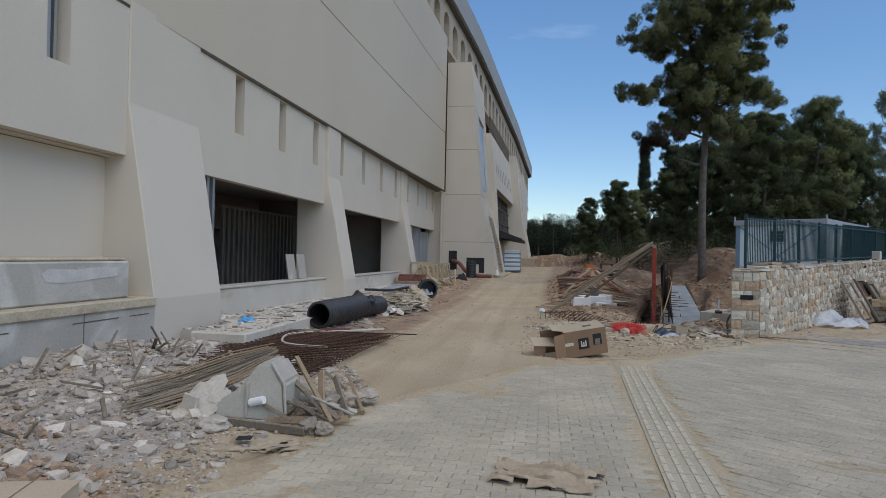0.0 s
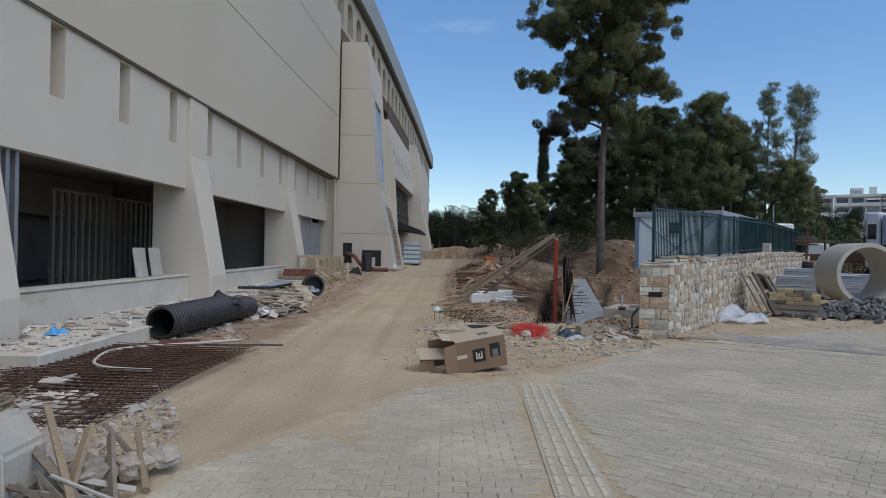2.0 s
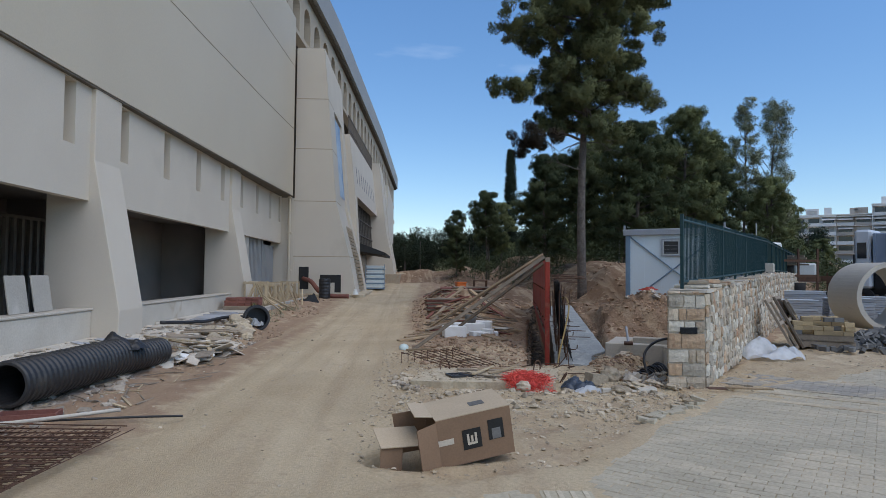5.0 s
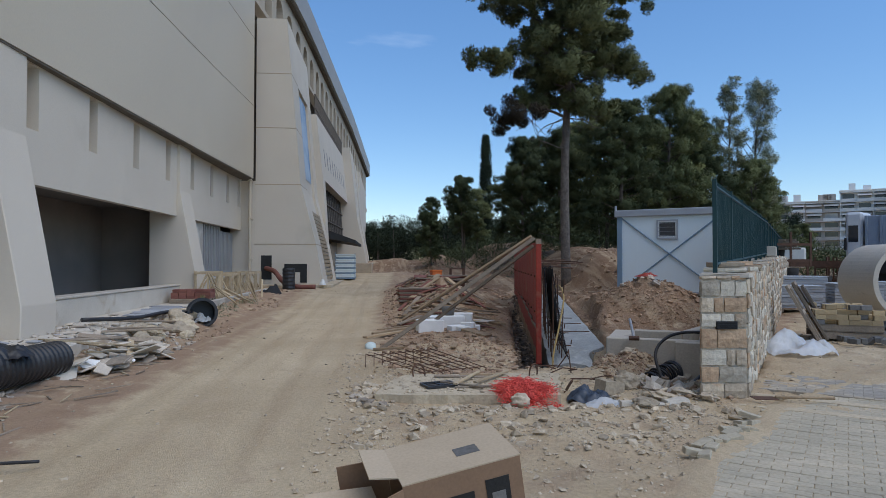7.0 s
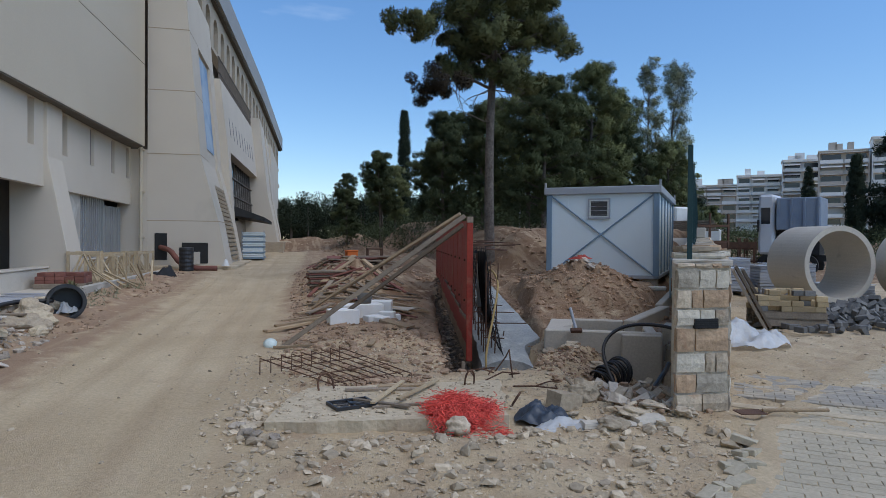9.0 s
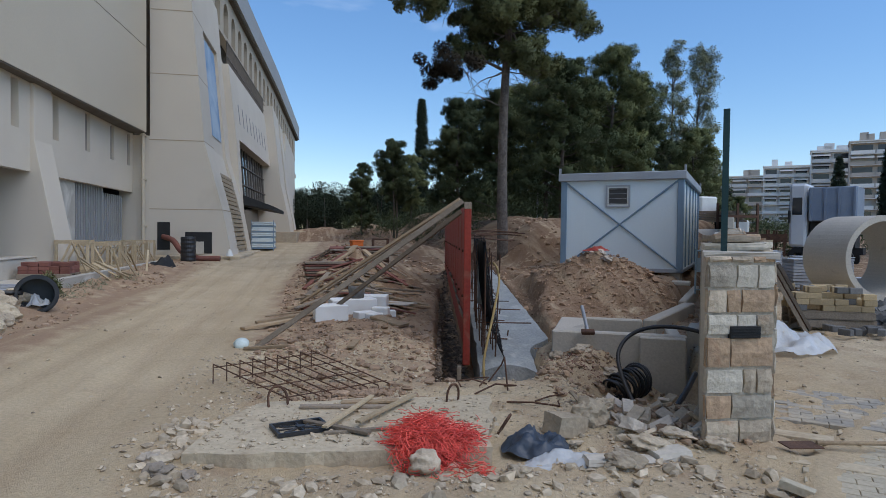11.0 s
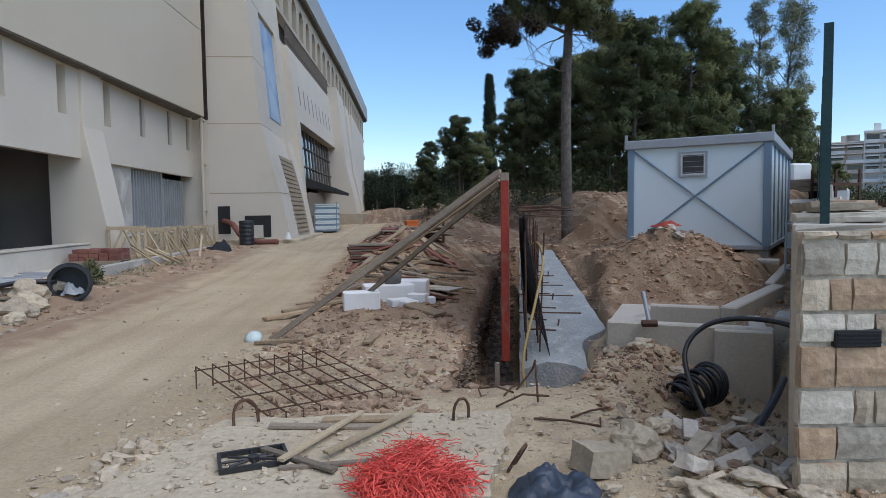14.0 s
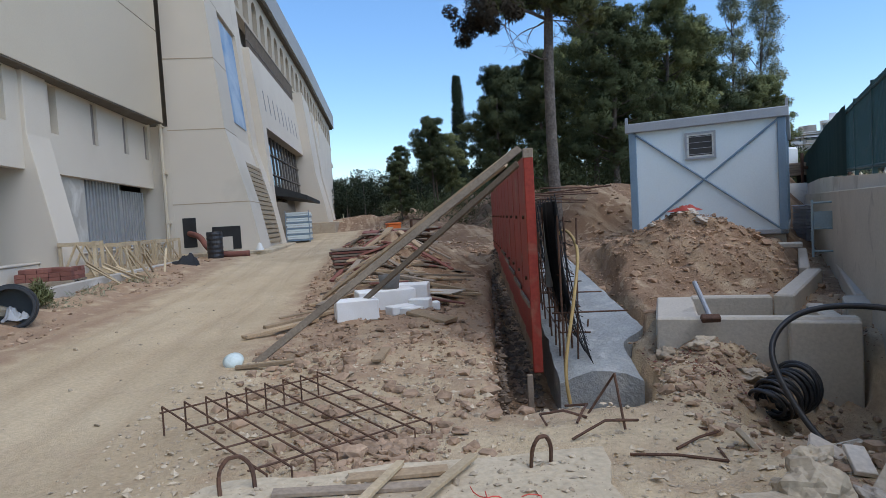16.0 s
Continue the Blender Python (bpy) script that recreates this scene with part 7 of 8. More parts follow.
for k in range(15):
    o = part("coil_turn", turn_me, None, coil)
    o.matrix_local = pose(-0.24 + 0.035 * k, 0.02 * math.sin(k * 2), 0.02 * math.cos(k * 1.5) - 0.07 * (1 - k / 14), 0, 55 + 3.2 * k, 4 * math.sin(k * 3)) @ Matrix.Scale(0.72 + 0.02 * k, 4)

tool = empty("paint_roller", RIGHT @ pose(-1.75, 3.2, 0.25, 0, -28, 112), "pale metal handle with a dark head resting on the chamber", "tool")
part("handle", bar([(0, 0, 0), (0.6, 0, 0)], 0.025, 8), M_SHEET, tool)
part("head", boxes((-0.06, 0.02, -0.09, 0.09, -0.03, 0.03), bevel=0.01), M_RUST, tool)
crumple(pose(7.3, 23.55, height(7.3, 23.55) - 0.02, 0, 0, 0), 0.3, 0.2, 0.14, 31, M_REDP, "red_cloth_scrap", "scrap of faded red cloth on top of the mound", "cloth")
for k in range(7):
    x, y = 7.3 + rnd.gauss(0, 0.28), 23.45 + rnd.gauss(0, 0.15)
    lay("plaster_scrap", lump(rnd.uniform(0.06, 0.14), 250 + k, 0.5, 2, 0.5), M_PLASTER, "pale plaster scrap on the mound", "rubble", x, y, 40 * k, height(x, y) + 0.02, 12, 0, "mound scraps")
trowel = empty("shovel", pose(5.0, 15.0, 0.06, 0, 0, -8), "wooden shovel lying at the foot of the pillar", "shovel")
part("handle", bar([(0.15, 0, 0.02), (0.8, 0, 0.01)], 0.016, 8), M_WOOD, trowel)
part("blade", boxes((-0.1, 0.16, -0.08, 0.08, 0.0, 0.01), bevel=0.003), M_RUST, trowel)

# ---- cardboard box ----
carton = empty("cardboard_box", pose(0.93, 11.66, -0.03, 6, -10, 10), "open brown cardboard box tilted over a hole", "box")
L_, D_, H_, T_ = 0.68, 0.5, 0.43, 0.008
# front, back and upright flaps use the cardboard darkened for shade
part("front", boxes((0, L_, 0, T_, 0, H_)), M_CARD_SHADE, carton)
part("back", boxes((0, L_, D_ - T_, D_, 0, H_)), M_CARD_SHADE, carton)
part("bottom", boxes((T_, L_ - T_, T_, D_ - T_, 0, T_)), M_CARD_SHADE, carton)
part("top", boxes((0, L_ + 0.004, 0, D_, H_, H_ + T_)), M_CARDTOP, carton, "dusty top, paler than the shade-coloured sides")
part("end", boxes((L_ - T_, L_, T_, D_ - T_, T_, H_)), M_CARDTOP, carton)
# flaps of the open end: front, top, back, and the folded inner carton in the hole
fl = part("flap", boxes((-0.2, 0, -T_, 0, -0.02, H_ * 0.97)), M_CARD_SHADE, carton)
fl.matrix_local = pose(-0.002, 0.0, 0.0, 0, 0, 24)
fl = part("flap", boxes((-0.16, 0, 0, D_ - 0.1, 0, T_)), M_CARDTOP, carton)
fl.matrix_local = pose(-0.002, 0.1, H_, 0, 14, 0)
fl = part("flap", boxes((-0.3, 0, 0, T_, 0, H_ * 0.9)), M_CARD_SHADE, carton)
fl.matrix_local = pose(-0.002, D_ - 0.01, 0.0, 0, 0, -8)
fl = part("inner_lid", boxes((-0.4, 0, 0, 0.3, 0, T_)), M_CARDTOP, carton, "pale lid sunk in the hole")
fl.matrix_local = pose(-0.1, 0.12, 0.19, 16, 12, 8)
fl = part("inner_side", boxes((-0.4, -0.2, 0, T_, -0.3, -0.003)), M_CARD_SHADE, carton)
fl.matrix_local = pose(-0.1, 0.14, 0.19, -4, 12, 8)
part("label_print", boxes((0.22, 0.39, -0.004, -0.001, 0.12, 0.30)), M_FLATBLACK, carton)
part("label_mark", boxes((0.26, 0.35, -0.007, -0.005, 0.16, 0.18), (0.26, 0.28, -0.007, -0.005, 0.18, 0.26), (0.295, 0.315, -0.007, -0.005, 0.183, 0.24), (0.33, 0.35, -0.007, -0.005, 0.183, 0.26)), M_PAPER, carton)
# handhold: black patch in place of the dark cut-out
part("handhold", boxes((0.46, 0.6, -0.004, -0.001, 0.16, 0.34)), M_FLATBLACK, carton)
part("handhold_tape", boxes((0.49, 0.57, -0.006, -0.0045, 0.165, 0.26)), M_GREYBLOCK, carton)
part("label_strip", boxes((0.0, 0.14, -0.004, -0.001, 0.2, 0.25)), M_PAPER, carton)
part("top_print", boxes((0.36, 0.5, 0.16, 0.26, H_ + T_ + 0.001, H_ + T_ + 0.003)), M_GREYBLOCK, carton)

# ---- paving: flattened cardboard ----
def flat_card(x, y, a, w, d, label, m=M_DUSTCARD, seed=0, lift=0.11):
    """A torn, creased sheet of cardboard."""
    bm = bmesh.new()
    n = 16
    g_ = [[bm.verts.new((w * (i / n - 0.5) + 0.05 * noise.noise(Vector((i * 0.3, j * 0.3, seed))), d * (j / n - 0.5) + 0.06 * noise.noise(Vector((j * 0.4, i * 0.25, seed + 3))), 0.012 + lift * abs(noise.noise(Vector((i * 0.16, j * 0.2, seed)))) + 0.02 * abs(noise.noise(Vector((i * 0.6, j * 0.6, seed)))))) for j in range(n + 1)] for i in range(n + 1)]
    for i in range(n):
        for j in range(n):
            rim = max(abs(i - n / 2 + 0.5), abs(j - n / 2 + 0.5)) / (n / 2)
            if rim < 0.99 - 0.28 * max(0.0, noise.noise(Vector((i * 0.35, j * 0.35, seed + 8)))) * 2:
                bm.faces.new((g_[i][j], g_[i + 1][j], g_[i + 1][j + 1], g_[i][j + 1]))
    bmesh.ops.delete(bm, geom=[v for v in bm.verts if not v.link_faces], context="VERTS")
    bmesh.ops.solidify(bm, geom=bm.faces[:], thickness=-0.006)
    ob = tagged(new("flattened_cardboard", mesh_of(bm, m)), label, "cardboard", "flattened cartons")
    ob.matrix_world = pose(x, y, 0.0, 0, 0, a)
    return ob


flat_card(0.58, 5.86, -10, 0.78, 0.46, "flattened dusty cardboard lying on the paving", seed=1)
flat_card(-1.83, 6.12, 14, 0.8, 0.34, "flattened printed cardboard beside the debris pile", M_DUSTCARD, seed=5, lift=0.03)
part("print_block", boxes((-0.1, 0.02, -0.06, 0.05, 0.075, 0.078)), M_FLATBLACK, bpy.data.objects["flattened_cardboard.001"])
small_box = empty("cardboard_box", pose(-2.02, 3.55, 0.0, 0, 0, 17), "closed brown cardboard box on the paving edge", "box")
part("body", boxes((0, 0.42, 0, 0.42, 0.005, 0.44), bevel=0.006), M_CARDTOP, small_box)
part("flap", boxes((-0.01, 0.2, 0, 0.42, 0.443, 0.449)), M_CARDTOP, small_box)
part("flap", boxes((0.215, 0.43, 0, 0.42, 0.443, 0.449)), M_CARDTOP, small_box)

# ---- debris pile with the broken hopper ----
hopper = empty("plastic_hopper", pose(-2.5, 6.70, 0.05, 0, 2, 10) @ Matrix.Diagonal((1.05, 1.0, 1.14, 1.0)), "broken grey plastic hopper lying on its side", "hopper")
bm = bmesh.new()
prism(bm, [(x, 0, z) for x, z in ((0.0, 0.0), (0.58, -0.02), (0.66, 0.06), (0.63, 0.3), (0.50, 0.47), (0.40, 0.46), (0.22, 0.24), (0.05, 0.14))], (0, 0, 0), (0, 0.5, 0))
for v in bm.verts:
    v.co.x += 0.05 * (v.co.y > 0.2) - 0.03 * v.co.z
    v.co.y += 0.12 * v.co.z * (v.co.y < 0.2)
bmesh.ops.bevel(bm, geom=bm.edges[:], offset=0.025, segments=2, affect="EDGES")
part("shell", bm, M_HOPPER, hopper)
part("rim", bar([(0.02, -0.005, 0.005), (0.58, -0.005, -0.01), (0.655, 0.0, 0.07), (0.625, 0.03, 0.3), (0.5, 0.05, 0.465)], 0.014, 6), M_HOPPER, hopper)
part("rib", boxes((0.3, 0.32, -0.008, 0.06, 0.02, 0.3)), M_HOPPER, hopper)
part("spout", bar([(0.34, 0.005, 0.14), (0.47, -0.045, 0.18)], 0.034, 12), M_STYRO, hopper, "short white pipe stub")
mat_ob = empty("reed_mat", between((-3.36, 6.72, 0.16), (-2.2, 7.36, 0.56), 42), "bundle of split cane laths lying on the debris", "reed mat")
for k in range(34):
    q = (k - 17) / 17
    w0, w1 = 0.2 * q + rnd.uniform(-0.03, 0.03), 0.19 * q + rnd.uniform(-0.02, 0.02)
    e0, e1 = rnd.uniform(-0.08, 0.12), rnd.uniform(-0.05, 0.05)
    z0, z1 = rnd.uniform(-0.03, 0.03), 0.02 * math.cos(k * 2.3)
    part("lath", bar([(e0, w0, z0), (0.5, 0.5 * (w0 + w1) + rnd.uniform(-0.02, 0.02), -0.05 + z1), (1.0, w1, -0.02 + z1), (1.4 + e1, w1 * 0.5, 0.02 + z1)], rnd.uniform(0.006, 0.011), 5), M_OLDWOOD if k % 3 else M_WOOD, mat_ob)
slab_bit = lay("plaster_piece", lump(0.21, 88, 0.16, 3, 0.7), M_CASTC, "broken grey sheet leaning on the hopper", "rubble", -2.62, 6.85, 30, 0.2, 30, -25)
slab_bit = lay("plaster_piece", boxes((-0.1, 0.1, -0.02, 0.02, 0, 0.24), bevel=0.012), M_CASTC, "broken tile propped against the hopper", "rubble", -2.74, 6.68, -20, 0.02, -12, 6)
for k in range(16):
    a = Vector((-1.95 + rnd.uniform(-0.1, 0.35), 7.0 + rnd.uniform(-0.25, 0.35), rnd.uniform(0.12, 0.32)))
    b = a + Vector((rnd.uniform(0.1, 0.45), rnd.uniform(-0.4, 0.2), 0))
    b.z = rnd.uniform(0.02, 0.12)
    ob = tagged(new("stick", mesh_of(plank((b - a).length, rnd.uniform(0.02, 0.045), rnd.uniform(0.012, 0.02), 760 + k), M_OLDWOOD if k % 3 else M_HOPPER)), "broken timber stick in the debris pile", "stick", "debris sticks")
    ob.matrix_world = between(a, b, rnd.uniform(0, 90))
for k, (a, b, w) in enumerate((((-2.0, 7.5, 0.5), (-1.35, 6.75, 0.06), 0.045), ((-1.9, 7.2, 0.32), (-1.3, 6.8, 0.08), 0.05), ((-1.75, 7.6, 0.35), (-1.45, 6.8, 0.05), 0.07), ((-1.6, 7.6, 0.3), (-1.25, 7.0, 0.05), 0.06), ((-1.95, 6.75, 0.05), (-1.25, 6.95, 0.06), 0.06), ((-2.4, 6.6, 0.08), (-1.5, 6.5, 0.05), 0.07), ((-1.5, 7.8, 0.28), (-1.2, 7.3, 0.04), 0.05), ((-1.8, 7.9, 0.3), (-1.3, 7.5, 0.1), 0.05))):
    ob = tagged(new("stick", mesh_of(plank((Vector(b) - Vector(a)).length, w, 0.03, 700 + k), M_OLDWOOD if k % 2 else M_WOOD)), "broken timber stick in the debris pile", "stick", "debris sticks")
    ob.matrix_world = between(a, b, 20 * k)
for k, (x, y, z, s, sq) in enumerate(((-2.33, 6.45, 0.07, 0.14, 0.5), (-2.75, 6.6, 0.06, 0.12, 0.5), (-2.5, 7.05, 0.14, 0.2, 0.3), (-1.5, 6.6, 0.06, 0.1, 0.7), (-1.35, 6.55, 0.06, 0.08, 0.8), (-1.6, 7.3, 0.12, 0.16, 0.6), (-1.45, 7.55, 0.1, 0.14, 0.6), (-1.3, 7.75, 0.1, 0.12, 0.5), (-2.1, 7.7, 0.14, 0.2, 0.6), (-2.7, 7.3, 0.1, 0.18, 0.5))):
    lay("rubble_lump", lump(s, 80 + k, sq, 2, 0.5), M_PLASTER if k == 0 else M_RUBBLE, "chunk of broken plaster in the debris pile", "rubble", x, y, 50 * k, z, 10 * (k % 3), 0, "rubble lumps")
# steel mesh mats
mesh_mat = empty("steel_mesh", pose(-3.42, 10.38, 0.055, 0.4, -0.6, -3) @ Matrix.Diagonal((0.88, 0.97, 1.0, 1.0)), "stack of rusty welded steel mesh sheets", "steel mesh")
for layer in range(4):
    bm = bmesh.new()
    for k in range(17):
        tube(bm, [(-1.25 + 0.155 * k + 0.04 * layer, -2.05, 0.02 * layer), (-1.25 + 0.155 * k + 0.06 * layer, 2.05, 0.02 * layer + 0.01 * math.sin(k))], 0.006, 4)
    for k in range(27):
        tube(bm, [(-1.3, -2.02 + 0.155 * k + 0.05 * layer, 0.02 * layer + 0.01), (1.3, -2.02 + 0.155 * k + 0.03 * layer, 0.02 * layer + 0.01)], 0.006, 4)
    o = part("mesh_sheet", bm, M_RUST, mesh_mat)
    o.matrix_local = pose(0.05 * math.sin(layer * 2.0), 0.06 * layer, 0, 0, 0, 2.5 * math.sin(layer * 1.7))
tagged(new("cable", mesh_of(bar(smooth_path([(-2.57, 13.36, 0.12), (-3.2, 12.86, 0.12), (-3.78, 12.46, 0.12), (-3.99, 12.05, 0.12), (-3.86, 11.47, 0.12), (-3.64, 11.05, 0.12), (-3.31, 10.84, 0.12), (-2.81, 10.77, 0.12)], 6), 0.022, 7), M_CASTC, True)), "pale grey conduit curled over the steel mesh", "cable")
tagged(new("cable", mesh_of(bar(smooth_path([(-4.2, 12.7, 0.1), (-3.2, 13.0, 0.08), (-2.4, 13.3, 0.05), (-1.9, 13.4, 0.04)], 8), 0.014, 6), M_BLACK, True)), "thin black pipe lying on the dirt", "cable")


# ---- pipes along the walkway ----
def corrugated(a, b, r, n, label):
    ob = empty("corrugated_pipe", between(a, b) @ Matrix.Rotation(radians(90), 4, "Y"), label, "pipe", "drain pipes")
    l = (Vector(b) - Vector(a)).length
    prof = [(r - 0.04, 0.0)]
    outer = []
    for k in range(n):
        z = l * k / n
        outer += [(r - 0.02, z), (r, z + l / n * 0.2), (r, z + l / n * 0.65), (r - 0.02, z + l / n * 0.85)]
    part("shell", lathe([(r - 0.05, 0.0)] + outer + [(r - 0.02, l), (r - 0.05, l)], 28), M_BLACK, ob)
    return ob


corrugated((-4.05, 13.75, 0.32), (-3.85, 16.1, 0.34), 0.28, 24, "large black corrugated drain pipe beside the walkway")
corrugated((-3.84, 16.15, 0.29), (-3.7, 17.35, 0.27), 0.235, 13, "black corrugated drain pipe end to end with another")
crumple(pose(-5.0, 12.45, 0.27, 0, 0, 20), 0.16, 0.11, 0.12, 61, M_TARPBLUE, "plastic_bag", "bright blue plastic bag on the walkway", "bag")
crumple(pose(-3.85, 16.2, 0.42, 0, 0, 20), 0.4, 0.32, 0.3, 44, M_BLACK, "black_sheet", "torn black plastic sheet wrapped over the pipe", "sheet")
ring_ob = empty("pipe_coupling", pose(-3.63, 23.88, 0.36, 86, 0, 22) @ Matrix.Scale(1.02, 4), "black plastic pipe coupling standing on edge", "coupling")
part("sleeve", lathe([(0.0, -0.30), (0.33, -0.30), (0.33, 0.12), (0.285, 0.12), (0.285, -0.27), (0.0, -0.27)], 32, False), M_BLACK, ring_ob)
part("flange", lathe([(0.28, -0.02), (0.36, -0.02), (0.36, 0.02), (0.28, 0.02)], 32), M_BLACK, ring_ob)
crumple(pose(-3.63, 23.98, 0.12, 0, 0, 14), 0.2, 0.1, 0.26, 47, M_BAG, "plastic_bag", "pale plastic rag caught in the pipe coupling", "bag")
tagged(new("cable", mesh_of(bar(smooth_path([(-5.3, 21.5, 0.42), (-4.7, 22.6, 0.36), (-4.3, 23.4, 0.42), (-3.85, 23.85, 0.4)], 8), 0.045, 8), M_BLACK, True)), "thick black cable running to the pipe coupling", "cable")
for k, (x, y, l, a, rx) in enumerate(((-3.9, 18.4, 1.3, 75, 0), (-3.75, 18.2, 1.1, 62, 0), (-3.3, 17.9, 0.8, 110, 0), (-4.4, 20.3, 1.2, 20, 0), (-4.5, 20.8, 1.0, 5, 0), (-4.9, 22.4, 1.2, -10, 0))):
    lay("board", plank(l, 0.14, 0.03, 800 + k), M_OLDWOOD if k > 1 else M_PALEWOOD, "grey scrap board by the walkway edge", "board", x, y, a, max(0.3, ground_at(x, y) + 0.1) if k > 2 else 0.32 - 0.1 * k, 0, 12 if k < 3 else 0, "walkway boards")
for k in range(9):
    x, y = -3.35 + rnd.uniform(-0.3, 0.25), 18.3 + rnd.uniform(-0.5, 0.6)
    lay("plaster_scrap", lump(rnd.uniform(0.1, 0.2), 150 + k, 0.35, 2, 0.5), M_STYRO if k % 2 else M_RUBBLE, "white plaster scrap lying by the road", "rubble", x, y, 40 * k, ground_at(x, y) + 0.06, 12, 0, "plaster scraps")
lay("tray", boxes((-0.3, 0.3, -0.14, 0.14, 0, 0.03), (-0.3, 0.3, -0.14, -0.12, 0.03, 0.1), (-0.3, 0.3, 0.12, 0.14, 0.03, 0.1), (-0.3, -0.28, -0.12, 0.12, 0.03, 0.1), (0.28, 0.3, -0.12, 0.12, 0.03, 0.1)), M_BRICK, "shallow red-brown wooden tray on the dirt", "tray", -3.55, 13.35, 14)
lay("boulder", lump(0.38, 12, 0.6, 3, 0.5), M_STONEBITS, "large earth-stained concrete lump beside the road", "stone", -3.75, 22.2, 30, 0.1)
lay("boulder", lump(0.26, 13, 0.7, 3, 0.5), M_STONEBITS, "large earth-stained concrete lump beside the road", "stone", -3.55, 20.0, 80, 0.12)
for k in range(7):
    lay("foil_scrap", boxes((-0.4, 0.4, -0.15, 0.15, 0, 0.02), bevel=0.006), M_SLATE, "grey sheet strip lying on the walkway", "sheet", -4.9 + 0.1 * math.sin(k * 3), 23.6 + 0.3 * k, 20 * math.sin(k * 5), 0.335 + 0.012 * k, 0, 0, "sheet strips")

# heap of boards and flat plaster pieces past the drain pipes
for k in range(34):
    x, y = -3.45 + rnd.gauss(0, 0.28), 18.6 + rnd.gauss(0, 0.55)
    w = rnd.uniform(0.1, 0.26)
    lay("plaster_piece", boxes((-w, w, -w * 0.75, w * 0.75, 0, 0.025), bevel=0.008), (M_PLASTER, M_WALK, M_RUBBLE)[k % 3], "broken flat plaster piece in the heap", "rubble", x, y, rnd.uniform(0, 360), ground_at(x, y) + rnd.uniform(0.0, 0.22), rnd.uniform(-25, 25), rnd.uniform(-25, 25), "plaster slabs")
for k, (a, b, w) in enumerate((((-3.95, 17.4, 0.5), (-3.3, 18.9, 0.22), 0.14), ((-4.1, 17.8, 0.42), (-3.6, 19.4, 0.3), 0.1), ((-3.0, 17.9, 0.08), (-3.5, 19.3, 0.25), 0.09), ((-4.3, 19.2, 0.36), (-3.2, 19.6, 0.2), 0.1))):
    ob = tagged(new("board", mesh_of(plank((Vector(b) - Vector(a)).length, w, 0.025, 880 + k), M_PALEWOOD if k % 2 == 0 else M_OLDWOOD)), "pale board lying over the plaster heap", "board", "heap boards")
    ob.matrix_world = between(a, b, 10 * k)
for k, (x, y, s, sq) in enumerate(((-3.95, 23.2, 0.3, 0.7), (-3.6, 22.6, 0.24, 0.6), (-4.1, 24.2, 0.34, 0.5), (-3.3, 21.6, 0.16, 0.7), (-4.2, 21.2, 0.3, 0.5), (-3.7, 20.9, 0.2, 0.6))):
    lay("boulder", lump(s, 210 + k, sq, 2, 0.6), M_SLABC if k % 2 else M_STONEBITS, "broken concrete lump beside the walkway", "stone", x, y, 70 * k, ground_at(x, y) + s * sq * 0.5, 14, 8, "concrete lumps")
for k in range(60):
    x, y = rnd.uniform(-4.2, -2.7), rnd.uniform(13.6, 19.8)
    lay("twig", plank(rnd.uniform(0.15, 0.55), rnd.uniform(0.012, 0.035), 0.012, 920 + k), M_OLDWOOD if k % 3 else M_PALEWOOD, "thin splinter of wood lying in the dirt", "stick", x, y, rnd.uniform(0, 180), ground_at(x, y) + 0.01, 0, rnd.uniform(-6, 3), "splinters")
for k in range(70):
    x, y = rnd.uniform(-5.8, -4.4), rnd.uniform(12.7, 25.0)
    w = rnd.uniform(0.05, 0.16)
    lay("plaster_piece", boxes((-w, w, -w * 0.6, w * 0.6, 0, 0.02), bevel=0.007), (M_PLASTER, M_RUBBLE, M_SLATE)[k % 3], "flat plaster scrap lying on the walkway", "rubble", x, y, rnd.uniform(0, 360), 0.28 if y < 19.5 else (0.265 if y < 22.8 else 0.335), rnd.uniform(-6, 6), rnd.uniform(-6, 6), "walkway scraps")
# brick pallet, crates and kerb things
bp = pose(-5.75, 28.0, 0.33, 0, 0, 4)
pallet(bp)
bk = mesh_of(boxes((-0.11, 0.11, -0.1, 0.1, 0, 0.09), bevel=0.006), M_BRICK)
for layer in range(3):
    for i in range(5):
        for j in range(4):
            if layer == 2 and (i + j) % 3 == 0:
                continue
            ob = tagged(new("brick_block", bk), "red brick stacked on a pallet", "brick", "stacked bricks")
            ob.matrix_world = bp @ pose(0.14 + 0.23 * i, 0.12 + 0.21 * j, 0.132 + 0.093 * layer, 0, 0, rnd.uniform(-3, 3))


